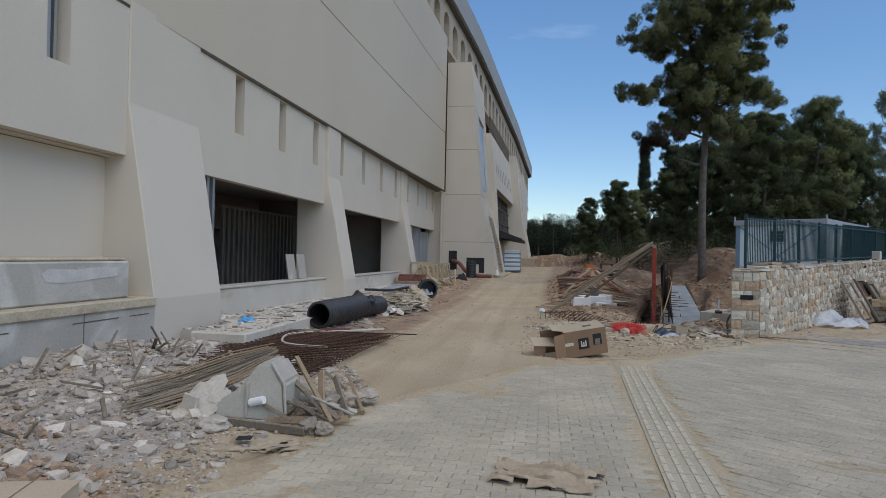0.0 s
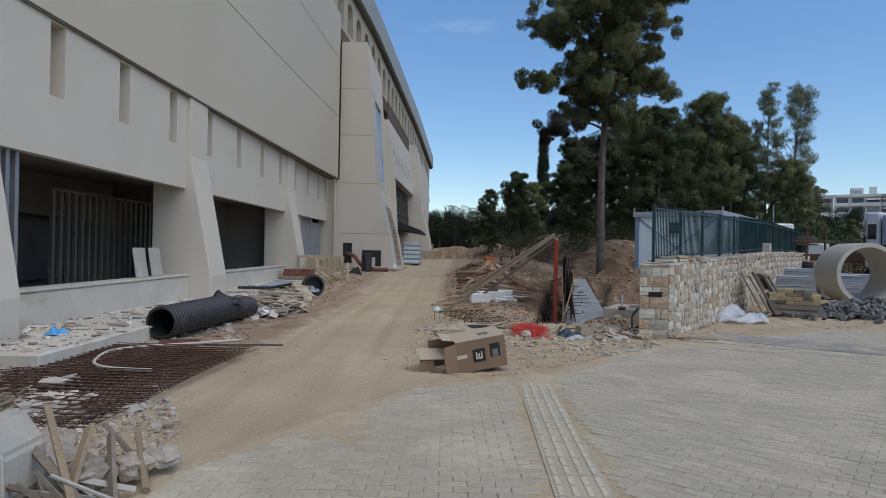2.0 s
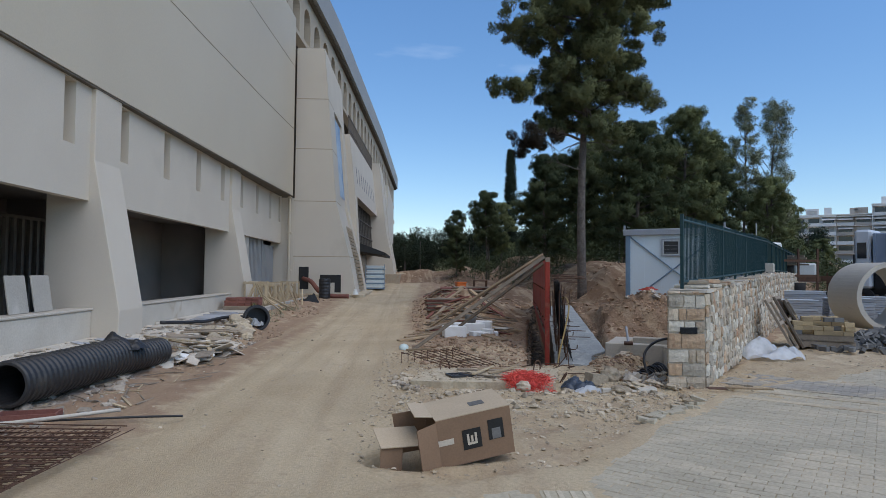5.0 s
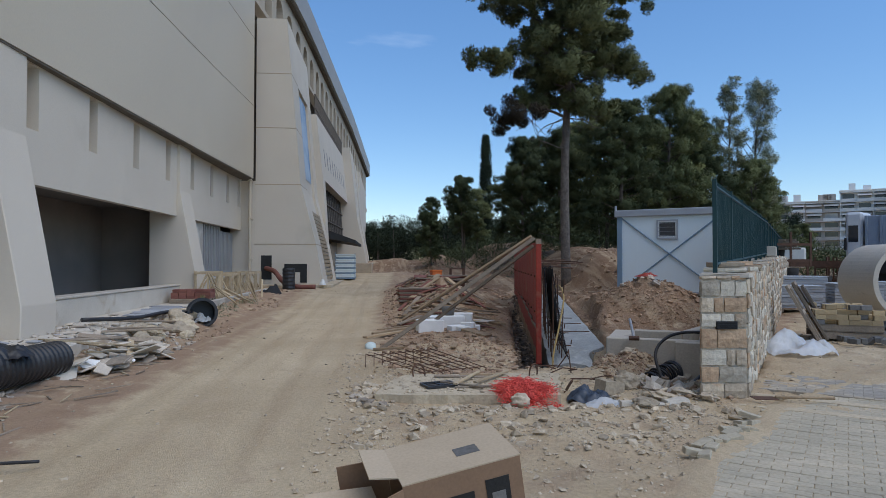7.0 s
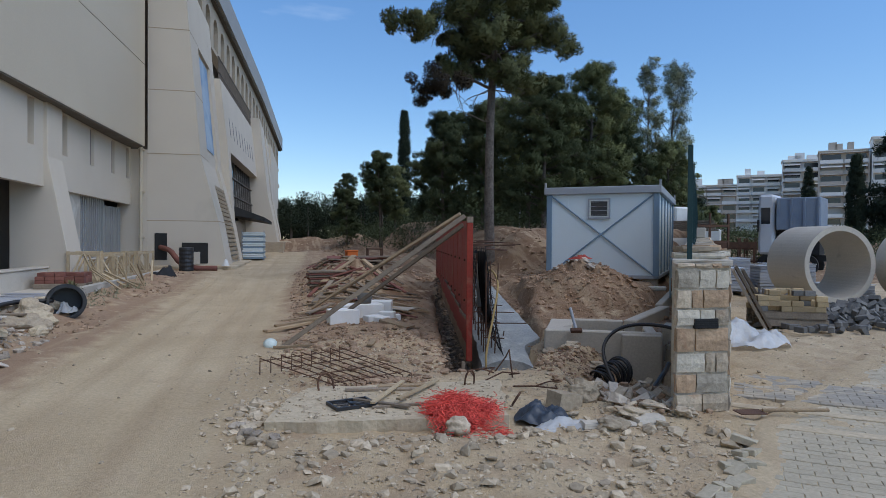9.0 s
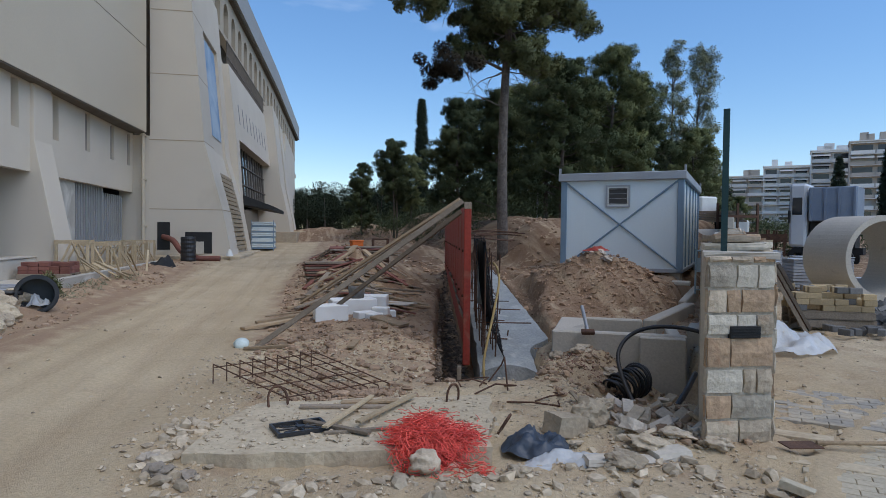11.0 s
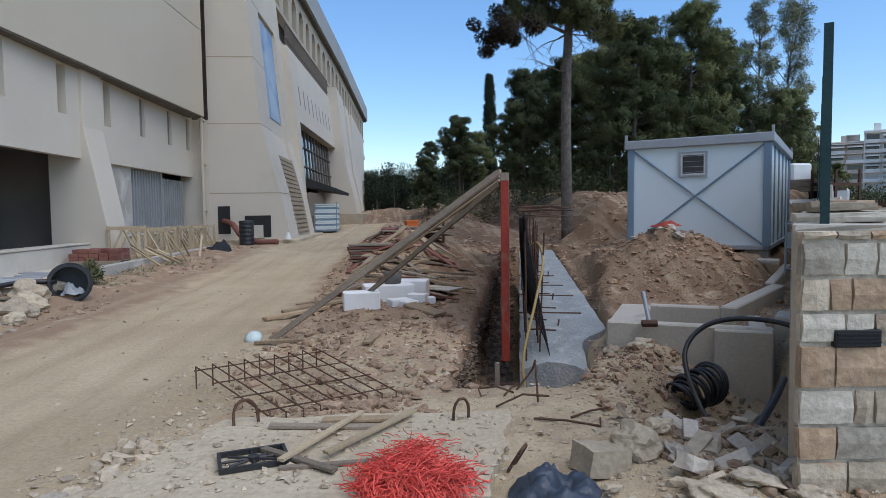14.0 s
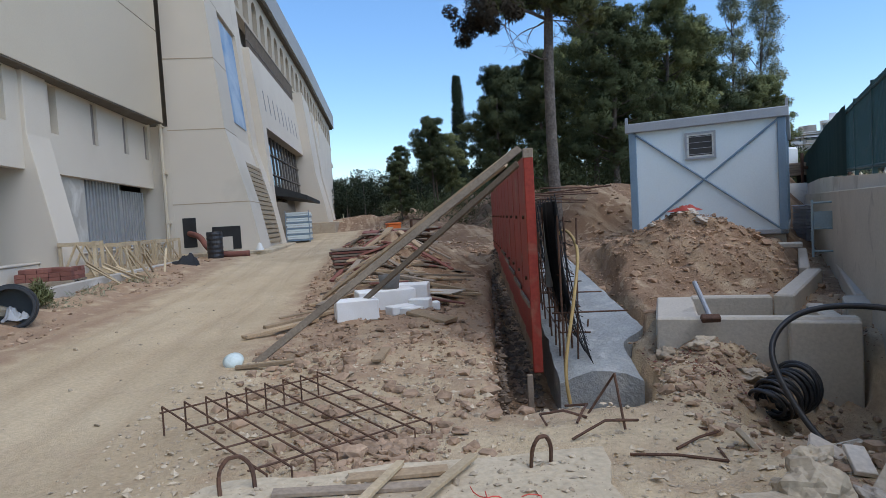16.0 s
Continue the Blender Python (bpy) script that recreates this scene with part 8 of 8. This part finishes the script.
def crate(m, w=1.0, d=0.7, h=0.85):
    ob = empty("timber_crate", m, "open pale timber crate with cross braces", "crate", "timber crates")
    for x in (0, w):
        for y in (0, d):
            part("corner_post", boxes((x - 0.035, x + 0.035, y - 0.035, y + 0.035, 0, h)), M_PALEWOOD, ob)
    for y in (0, d):
        for z in (0.05, h - 0.1):
            part("rail", boxes((-0.04, w + 0.04, y - 0.05, y - 0.036, z, z + 0.09)), M_PALEWOOD, ob)
        part("brace", bar([(0.02, y - 0.058, 0.1), (w * 0.5, y - 0.058, h - 0.05)], 0.03, 4), M_PALEWOOD, ob)
        part("brace", bar([(w - 0.02, y - 0.058, 0.1), (w * 0.5, y - 0.058, h - 0.05)], 0.03, 4), M_PALEWOOD, ob)
    for x in (0, w):
        for z in (0.05, h - 0.1):
            part("rail", boxes((x - 0.05, x - 0.036, -0.03, d + 0.03, z, z + 0.09)), M_PALEWOOD, ob)
        part("slat", boxes((x - 0.05, x - 0.037, d * 0.4, d * 0.5, 0.14, h - 0.1)), M_PALEWOOD, ob)
    part("deck", boxes((-0.03, w + 0.03, -0.03, d + 0.03, 0.0, 0.03)), M_PALEWOOD, ob)
    return ob


crate(pose(-5.45, 29.6, 0.33, 0, 0, 8), 0.75, 0.7, 0.95)
for k in range(4):
    crate(pose(-5.6, 31.6 + 1.45 * k, 0.33, 0, 0, 3 * math.sin(k * 3)), 0.8, 1.2, 0.85)
for k in range(15):
    a = Vector((-4.25 + 0.08 * (k % 7) + rnd.uniform(-0.2, 0.3), 29.3 + 0.17 * k, 0.1 + 0.03 * (k % 7)))
    ob = tagged(new("crate_slat", mesh_of(plank(1.0, 0.06, 0.03, 900 + k), M_PALEWOOD)), "loose pale crate slat leaning by the kerb", "slat", "loose slats")
    ob.matrix_world = between(a, a + Vector((-0.4 + 0.35 * math.sin(k * 3), 0.55 * math.cos(k * 2), 0.12 + 0.4 * (k % 3) / 2)), 15 * k)
crumple(pose(-3.75, 34.0, 0.1, 0, 0, 70), 1.0, 0.5, 0.62, 52, M_DARKNET, "tarpaulin", "dark crumpled tarpaulin heaped by the kerb", "tarpaulin")
tagged(new("drain_hose", mesh_of(bar(smooth_path([(-4.9, 38.85, 1.3), (-4.4, 38.3, 1.15), (-3.9, 37.6, 0.7), (-3.3, 37.3, 0.48), (-2.4, 37.2, 0.46)], 8), 0.11, 10), M_BRICK, True)), "red-brown drain hose hanging from the tower hatch", "hose")
drum = empty("black_barrel", pose(-3.55, 37.0, ground_at(-3.55, 37.0)), "ribbed black plastic barrel before the tower", "barrel")
part("shell", lathe([(0.0, 0)] + [(0.27 + 0.015 * (k % 2), 0.08 * k) for k in range(13)] + [(0.0, 0.97)], 24, False), M_BLACK, drum)
lay("white_cone", lathe([(0.0, 0), (0.16, 0), (0.14, 0.05), (0.06, 0.26), (0.0, 0.28)], 16, False), M_WHITE, "small white cone by the tower plinth", "cone", -2.15, 38.0, 0, 0.53)
# sheets stacked at the entrance
ent = empty("sheet_stack", pose(-2.35, 48.2, ground_at(-2.0, 49), 0, 0, 0), "tall stack of blue-white wrapped insulation sheets", "stack")
for k in range(15):
    part("sheet", boxes((0.02 * math.sin(k * 3), 1.15 + 0.02 * math.cos(k * 2), 0, 2.4, 0.1 + 0.105 * k, 0.19 + 0.105 * k), bevel=0.008), M_CONTW if k % 3 else M_CONTF, ent)
for x in (-0.03, 1.2):
    part("strap_post", boxes((x - 0.02, x + 0.02, -0.05, -0.01, 0, 1.75)), M_CONTF, ent)


# ---- paving ----
def paver_mesh(w, d, h, material):
    bm = bmesh.new()
    t = 0.004
    lo = [bm.verts.new((x * w / 2, y * d / 2, -h)) for x, y in ((-1, -1), (1, -1), (1, 1), (-1, 1))]
    mid = [bm.verts.new((x * w / 2, y * d / 2, -t)) for x, y in ((-1, -1), (1, -1), (1, 1), (-1, 1))]
    up = [bm.verts.new((x * (w / 2 - t), y * (d / 2 - t), 0)) for x, y in ((-1, -1), (1, -1), (1, 1), (-1, 1))]
    for a, b in ((lo, mid), (mid, up)):
        for k in range(4):
            bm.faces.new((a[k], a[(k + 1) % 4], b[(k + 1) % 4], b[k]))
    bm.faces.new(up)
    return mesh_of(bm, material)


def tact_x(y):
    return 1.63 + 0.045 * (y - 6.2)


paving = tagged(empty("paving"), "dusty pale paving bricks with a ribbed tactile strip", "pavement", kind="structure")
BW, BD, GAP = 0.200, 0.100, 0.005
brick = paver_mesh(BW - GAP, BD - GAP, 0.05, M_PAVER)
bv = [v.co.copy() for v in brick.vertices]
bf = [tuple(p.vertices) for p in brick.polygons]
rest_v, rest_f, single = [], [], 0
rnd = random.Random(44)


def put_brick(m, near):
    global single
    if near and single < 300:
        single += 1
        part("brick", brick, None, paving).matrix_local = m
    else:
        b0 = len(rest_v)
        rest_v.extend(m @ c for c in bv)
        rest_f.extend(tuple(b0 + i for i in f) for f in bf)


for j in range(int((19.0 - 0.5) / BD)):
    y = 0.5 + BD * j
    for i in range(int(22 / BW)):
        x = -2.3 + BW * i + (BW / 2 if j % 2 else 0)
        tx = tact_x(y)
        right = x > tx + 0.2
        if not paved(x, y + 0.06) or tx - 0.30 < x < tx + 0.30 or x > 12 or right:
            continue
        z = 0.004 + rnd.uniform(-0.003, 0.003) + 0.006 * noise.noise(Vector((x, y, 0)))
        put_brick(pose(x, y, z, rnd.uniform(-0.8, 0.8), rnd.uniform(-0.8, 0.8), rnd.uniform(-0.6, 0.6)), -1.0 < x < 1.2 and 4.2 < y < 6.2)
# blocks laid the other way past the tactile strip
tilt = Matrix.Rotation(radians(-38), 4, "Z")
for j in range(-90, 150):
    for i in range(-40, 70):
        p = tilt @ Vector((BW * i + (BW / 2 if j % 2 else 0), BD * j, 0))
        x, y = p.x + 4.0, p.y + 8.0
        if y < 1.5 or x > 10.5 or not paved(x, y + 0.05) or x < tact_x(y) + 0.30:
            continue
        z = 0.004 + rnd.uniform(-0.003, 0.003) + 0.006 * noise.noise(Vector((x, y, 0)))
        put_brick(pose(x, y, z) @ tilt, 3.2 < x < 4.8 and 12.2 < y < 14.4)
tagged(part("bricks_beyond", raw(rest_v, rest_f, M_PAVER), None, paving), kind="stuff")
tile_bm = bmesh.new()
box(tile_bm, -0.2, 0.2, -0.197, 0.197, -0.05, 0.0)
for k in range(4):
    for y0, y1 in ((-0.185, -0.012), (0.012, 0.185)):
        box(tile_bm, -0.15 + 0.1 * k - 0.019, -0.15 + 0.1 * k + 0.019, y0, y1, 0.0, 0.006, idx=1)
tile = mesh_of(tile_bm, (M_TACT, M_RIB))
y = 1.2
while y < 11.2:
    part("tactile_tile", tile, None, paving).matrix_local = pose(tact_x(y), y, 0.006, 0, 0, -2.6)
    y += 0.4
# pale kerb lines across the yard paving
for a, b in (((5.15, 15.5, 0.0), (8.9, 12.6, 0.0)), ((4.75, 15.0, 0.0), (8.5, 12.1, 0.0))):
    kb = part("edging", boxes((0, 4.8, -0.08, 0.08, -0.08, 0.012), bevel=0.004), M_SLABC, paving)
    kb.matrix_local = between(a, b)
# grey bricks between the edging and the yard's soil
gv, gf = [], []
for j in range(16):
    for i in range(26):
        p = Vector((5.55, 15.75, 0)) + (0.62 * j + 0.0) * 0.163 * Vector((0.62, 0.785, 0)) + (BW * i + (BW / 2 if j % 2 else 0)) * Vector((0.785, -0.62, 0))
        if j > 11 + 3 * noise.noise(Vector((i * 0.3, 1, 0))):
            continue
        m = pose(p.x, p.y, 0.018 + rnd.uniform(-0.003, 0.003) + 0.006 * noise.noise(Vector((p.x, p.y, 0))), 0, 0, -38.3)
        b0 = len(gv)
        gv.extend(m @ c for c in bv)
        gf.extend(tuple(b0 + i_ for i_ in f) for f in bf)
tagged(part("grey_bricks", raw(gv, gf, M_PAVERG), None, paving, "grey paving bricks by the edging"), kind="stuff")
# loose lifted bricks at the broken edge
for k in range(14):
    x = 3.3 + 0.09 * k + rnd.uniform(-0.04, 0.04)
    yy = lerp_at(PAVE_EDGE, x) + rnd.uniform(-0.1, 0.08)
    o = tagged(new("loose_brick", brick), "loose paving brick at the broken edge", "brick", "loose bricks")
    o.matrix_world = pose(x, yy, 0.05, rnd.uniform(-12, 12), rnd.uniform(-12, 12), rnd.uniform(-60, 60))


# ---- rubble, stones and clods ----
ICO = bmesh.new()
bmesh.ops.create_icosphere(ICO, subdivisions=1, radius=1)
SHAPE_V = np.array([v.co[:] for v in ICO.verts])
SHAPE_F = np.array([[v.index for v in f.verts] for f in ICO.faces])
ICO.free()


OCT_V = np.array([(1, 0, 0), (-1, 0, 0), (0, 1, 0), (0, -1, 0), (0, 0, 1), (0, 0, -1)], float)
OCT_F = np.array([(0, 2, 4), (2, 1, 4), (1, 3, 4), (3, 0, 4), (2, 0, 5), (1, 2, 5), (3, 1, 5), (0, 3, 5)])


def chips(spots, seed, squash=(0.3, 0.8), boxy=0.35, small=False):
    """Joined broken pieces: rows of x, y, z, size."""
    g = np.random.default_rng(seed)
    ICO_V, ICO_F = (OCT_V, OCT_F) if small else (SHAPE_V, SHAPE_F)
    spots = np.asarray(spots, float)
    n = len(spots)
    jit = 1 + g.uniform(-0.5, 0.5, (n, len(ICO_V), 1))
    v = ICO_V[None] * jit
    if boxy:
        v = np.sign(v) * np.abs(v) ** (1 - boxy)
    v = v * np.stack([g.uniform(0.7, 1.3, n), g.uniform(0.6, 1.1, n), g.uniform(*squash, n)], -1)[:, None]
    a, b = g.uniform(0, 6.28, n), g.normal(0, 0.35, n)
    ca, sa, cb, sb = np.cos(a), np.sin(a), np.cos(b), np.sin(b)
    x, y, z = v[..., 0], v[..., 1], v[..., 2]
    y, z = y * cb[:, None] - z * sb[:, None], y * sb[:, None] + z * cb[:, None]
    x, y = x * ca[:, None] - y * sa[:, None], x * sa[:, None] + y * ca[:, None]
    v = np.stack([x, y, z], -1) * spots[:, 3][:, None, None] + spots[:, None, :3]
    f = (ICO_F[None] + (np.arange(n) * len(ICO_V))[:, None, None]).reshape(-1, 3)
    return v.reshape(-1, 3), f


def tri_mesh(v, f, material):
    me = bpy.data.meshes.new("m")
    me.vertices.add(len(v))
    me.vertices.foreach_set("co", np.asarray(v, np.float32).ravel())
    me.loops.add(3 * len(f))
    me.loops.foreach_set("vertex_index", np.asarray(f, np.int32).ravel())
    me.polygons.add(len(f))
    me.polygons.foreach_set("loop_start", np.arange(0, 3 * len(f), 3, dtype=np.int32))
    me.polygons.foreach_set("use_smooth", np.zeros(len(f), bool))
    me.update(calc_edges=True)
    me.materials.append(material)
    return me


def spread(n, draw, size, seed):
    """Random places on the ground from draw(r), with sizes falling off."""
    r = random.Random(seed)
    rows = []
    while len(rows) < n:
        p = draw(r)
        if p is None:
            continue
        x, y = p[0], p[1]
        s = size[0] + (size[1] - size[0]) * r.random() ** 6
        rows.append((x, y, (p[2] if len(p) > 2 else height(x, y)) + s * 0.2, s))
    return rows


def in_box(x0, x1, y0, y1, ok=None):
    def draw(r):
        x, y = r.uniform(x0, x1), r.uniform(y0, y1)
        return (x, y) if ok is None or ok(x, y) else None
    return draw


def stuff(name, rows, seed, material, label, category, squash=(0.25, 0.75), small=False):
    v, f = chips(rows, seed, squash, small=small)
    return tagged(new(name, tri_mesh(v, f, material)), label, category, kind="stuff")


rub_ok = lambda x, y: x < -1.55 - 0.25 * math.sin(y * 1.3) - 0.35 * max(0, y - 8.0) + 0.0 and not (y > 9.0 and x > -4.9 and y < 12.6 and x < -2.3 and False)
stuff("rubble", spread(520, in_box(-5.5, -2.2, 4.9, 10.6, rub_ok), (0.04, 0.13), 1), 1, M_PLASTER, "grey broken concrete and plaster chunks along the building", "rubble")
stuff("small_rubble", spread(5500, in_box(-5.6, -1.5, 4.6, 11.2, rub_ok), (0.014, 0.06), 2), 2, M_RUBBLE, "broken plaster and gravel along the building", "rubble")
stuff("plaster_crumbs", spread(19000, in_box(-5.6, -1.5, 4.2, 11.2, rub_ok), (0.005, 0.022), 21), 21, M_PLASTER, "whitish crushed plaster crumbs among the rubble", "rubble", small=True)
stuff("brick_rubble", spread(2200, lambda r: (lambda x: (x, 4.9 - 0.45 * (x + 3.0) + r.gauss(0, 0.35)))(r.uniform(-5.0, -1.9)), (0.008, 0.06), 3), 3, M_RED_EARTH, "brown clods and brick crumbs at the rubble edge", "rubble")
stuff("walkway_rubble", spread(1100, lambda r: (r.uniform(-5.9, -4.3), 11 + 11.5 * r.random() ** 1.4, 0.27), (0.012, 0.09), 4), 4, M_PLASTER, "broken plaster strewn on the walkway", "rubble", (0.12, 0.4))
stuff("kerb_rubble", spread(1300, in_box(-4.5, -2.9, 12.6, 24.0, lambda x, y: x < -3.4 + 0.5 * math.sin(y)), (0.01, 0.09), 5), 5, M_RUBBLE, "broken stone along the walkway edge", "rubble")
stuff("kerb_soil", spread(1500, in_box(-4.6, -2.6, 17.0, 36.0, lambda x, y: x < -3.1 + 0.4 * math.sin(y * 0.9)), (0.008, 0.065), 6), 6, M_RED_EARTH, "brown clods beside the walkway", "clods")
stuff("road_stones", spread(1500, in_box(-3.0, 0.9, 9.5, 40.0), (0.003, 0.025), 7), 7, M_STONEBITS, "small stones on the dirt road", "gravel")
side_ok = lambda x, y: not paved(x, y) and not (0.6 < x < 3.1 and 15.2 < y < 16.65)
stuff("site_stones", spread(9000, in_box(0.1, 4.6, 11.3, 19.4, side_ok), (0.004, 0.034), 8), 8, M_STONEBITS, "stones and crumbs on the site soil", "gravel", small=True)
stuff("edge_stones", spread(900, in_box(0.4, 4.6, 13.4, 15.6, side_ok), (0.01, 0.07), 9), 9, M_STONEBITS, "broken stones along the slab edge", "gravel")
stuff("heap_clods", spread(5200, in_box(0.7, 3.1, 17.5, 34.0), (0.008, 0.075), 10), 10, M_RED_EARTH, "earth clods and stones on the spoil heap", "clods")
stuff("mound_clods", spread(1500, lambda r: (r.gauss(7.35, 0.8), r.gauss(23.3, 0.8)), (0.008, 0.05), 11), 11, M_MOUND, "lumpy earth and stones on the mound", "clods")
stuff("pit_clods", spread(2600, in_box(3.9, 6.3, 15.2, 19.2, lambda x, y: (x - 4.9) * DY - (y - 15.4) * DX < 0), (0.008, 0.06), 12), 12, M_RED_EARTH, "crumbling earth round the pit", "clods")
stuff("bank_clods", spread(2600, in_box(4.6, 12.5, 20.0, 37.0, lambda x, y: not (x > 7.2 and y < 24 and x > 9) and (x - 4.72) * DY - (y - 15.54) * DX < -0.5), (0.012, 0.1), 13), 13, M_MOUND, "stones and clods on the earth bank", "clods")
stuff("yard_grit", spread(1500, in_box(4.5, 13.0, 14.5, 24.0, lambda x, y: (x - 5.0) * DY - (y - 15.2) * DX > 0.1), (0.006, 0.035), 14), 14, M_STONEBITS, "grit on the yard ground", "gravel")
stuff("pave_grit", spread(700, in_box(-2.0, 7.5, 3.5, 14.0, paved), (0.004, 0.018), 15), 15, M_STONEBITS, "grit scattered on the paving", "gravel")
stuff("soil_crumbs", spread(17000, in_box(0.5, 6.2, 13.0, 20.5, side_ok), (0.004, 0.02), 31), 31, M_STONEBITS, "loose crumbs on the site soil", "gravel", small=True)
stuff("brown_crumbs", spread(16000, in_box(0.8, 8.6, 18.5, 27.0), (0.006, 0.035), 32), 32, M_MOUND, "crumbling brown earth over the heaps", "clods", small=True)
stuff("mound_crumbs", spread(12000, lambda r: (r.gauss(7.3, 0.9), r.gauss(23.2, 0.8)), (0.005, 0.03), 33), 33, M_MOUND, "crumbling brown earth on the mound", "clods", small=True)
stuff("slab_grit", spread(1400, lambda r: (r.uniform(0.75, 2.95), r.uniform(15.4, 16.55), 0.095), (0.004, 0.035), 41), 41, M_STONEBITS, "crumbs and broken stone lying on the slab", "gravel", small=True)
stuff("red_dust_bits", spread(1900, lambda r: (r.gauss(4.75, 0.24), r.gauss(18.8, 0.35)), (0.004, 0.022), 42), 42, M_BRICK, "red crumbs scattered on the soil by the footing", "gravel", small=True)
stuff("cage_clods", spread(900, lambda r: (r.gauss(1.85, 0.28), r.gauss(17.15, 0.25)), (0.01, 0.06), 45), 45, M_RED_EARTH, "earth clods heaped over the bar cage", "clods")
stuff("slab_rubble", spread(220, lambda r: (0.62 + abs(r.gauss(0, 0.18)) - 0.2 + 0.25 * (r.random() - 0.5), r.uniform(15.1, 16.5)), (0.012, 0.08), 46), 46, M_STONEBITS, "broken concrete at the slab edge", "rubble")


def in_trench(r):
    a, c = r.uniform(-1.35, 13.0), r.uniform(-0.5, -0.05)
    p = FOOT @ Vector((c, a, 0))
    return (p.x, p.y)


# dark chips carry both the damp and the trench's shade
stuff("trench_debris", spread(6500, in_trench, (0.008, 0.07), 43), 43, M_DAMP_SHADE, "damp earth and debris, trench shade in its dark colour", "clods", small=True)


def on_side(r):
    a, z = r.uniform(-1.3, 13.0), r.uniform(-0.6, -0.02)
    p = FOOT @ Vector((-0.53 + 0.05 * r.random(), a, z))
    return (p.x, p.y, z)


# same dark chips on the cut side, its shade included in the colour
stuff("trench_side", spread(5000, on_side, (0.012, 0.06), 44), 44, M_DAMP_SHADE, "clumpy damp earth in the trench side, shade in its colour", "clods", small=True)
# sticks of mesh wire standing in the rubble
for k in range(44):
    x, y = rnd.uniform(-5.2, -2.9), rnd.uniform(5.4, 9.6)
    ob = tagged(new("timber_scrap", mesh_of(plank(rnd.uniform(0.12, 0.4), rnd.uniform(0.02, 0.05), 0.02, 1000 + k), M_OLDWOOD)), "splintered timber scrap stuck in the rubble", "stick", "rubble sticks")
    ob.matrix_world = pose(x, y, height(x, y) + 0.02, 0, -rnd.uniform(5, 70), rnd.uniform(0, 360))
# weeds along the kerb
g = np.random.default_rng(17)
cs = [(g.uniform(-4.3, -3.5), g.uniform(25.5, 36), 0.14) for _ in range(40)]
v, f, nv = leaf_quads(cs, [0.08 + 0.1 * g.random() for _ in cs], 50, 0.10, 0.012, 18)
tagged(new("weeds", quad_mesh(v, f, M_EUCA, nv)), "low green weeds along the kerb", "weeds", kind="stuff")
bush = [(-4.15 + g.normal(0, 0.13), 25.75 + g.normal(0, 0.18), 0.28 + abs(g.normal(0, 0.1))) for _ in range(14)]
v, f, nv = leaf_quads(bush, [0.1] * 14, 90, 0.09, 0.02, 19)
tagged(new("small_bush", quad_mesh(v, f, M_LEAF, nv)), "small green bush growing by the kerb", "bush", kind="stuff")
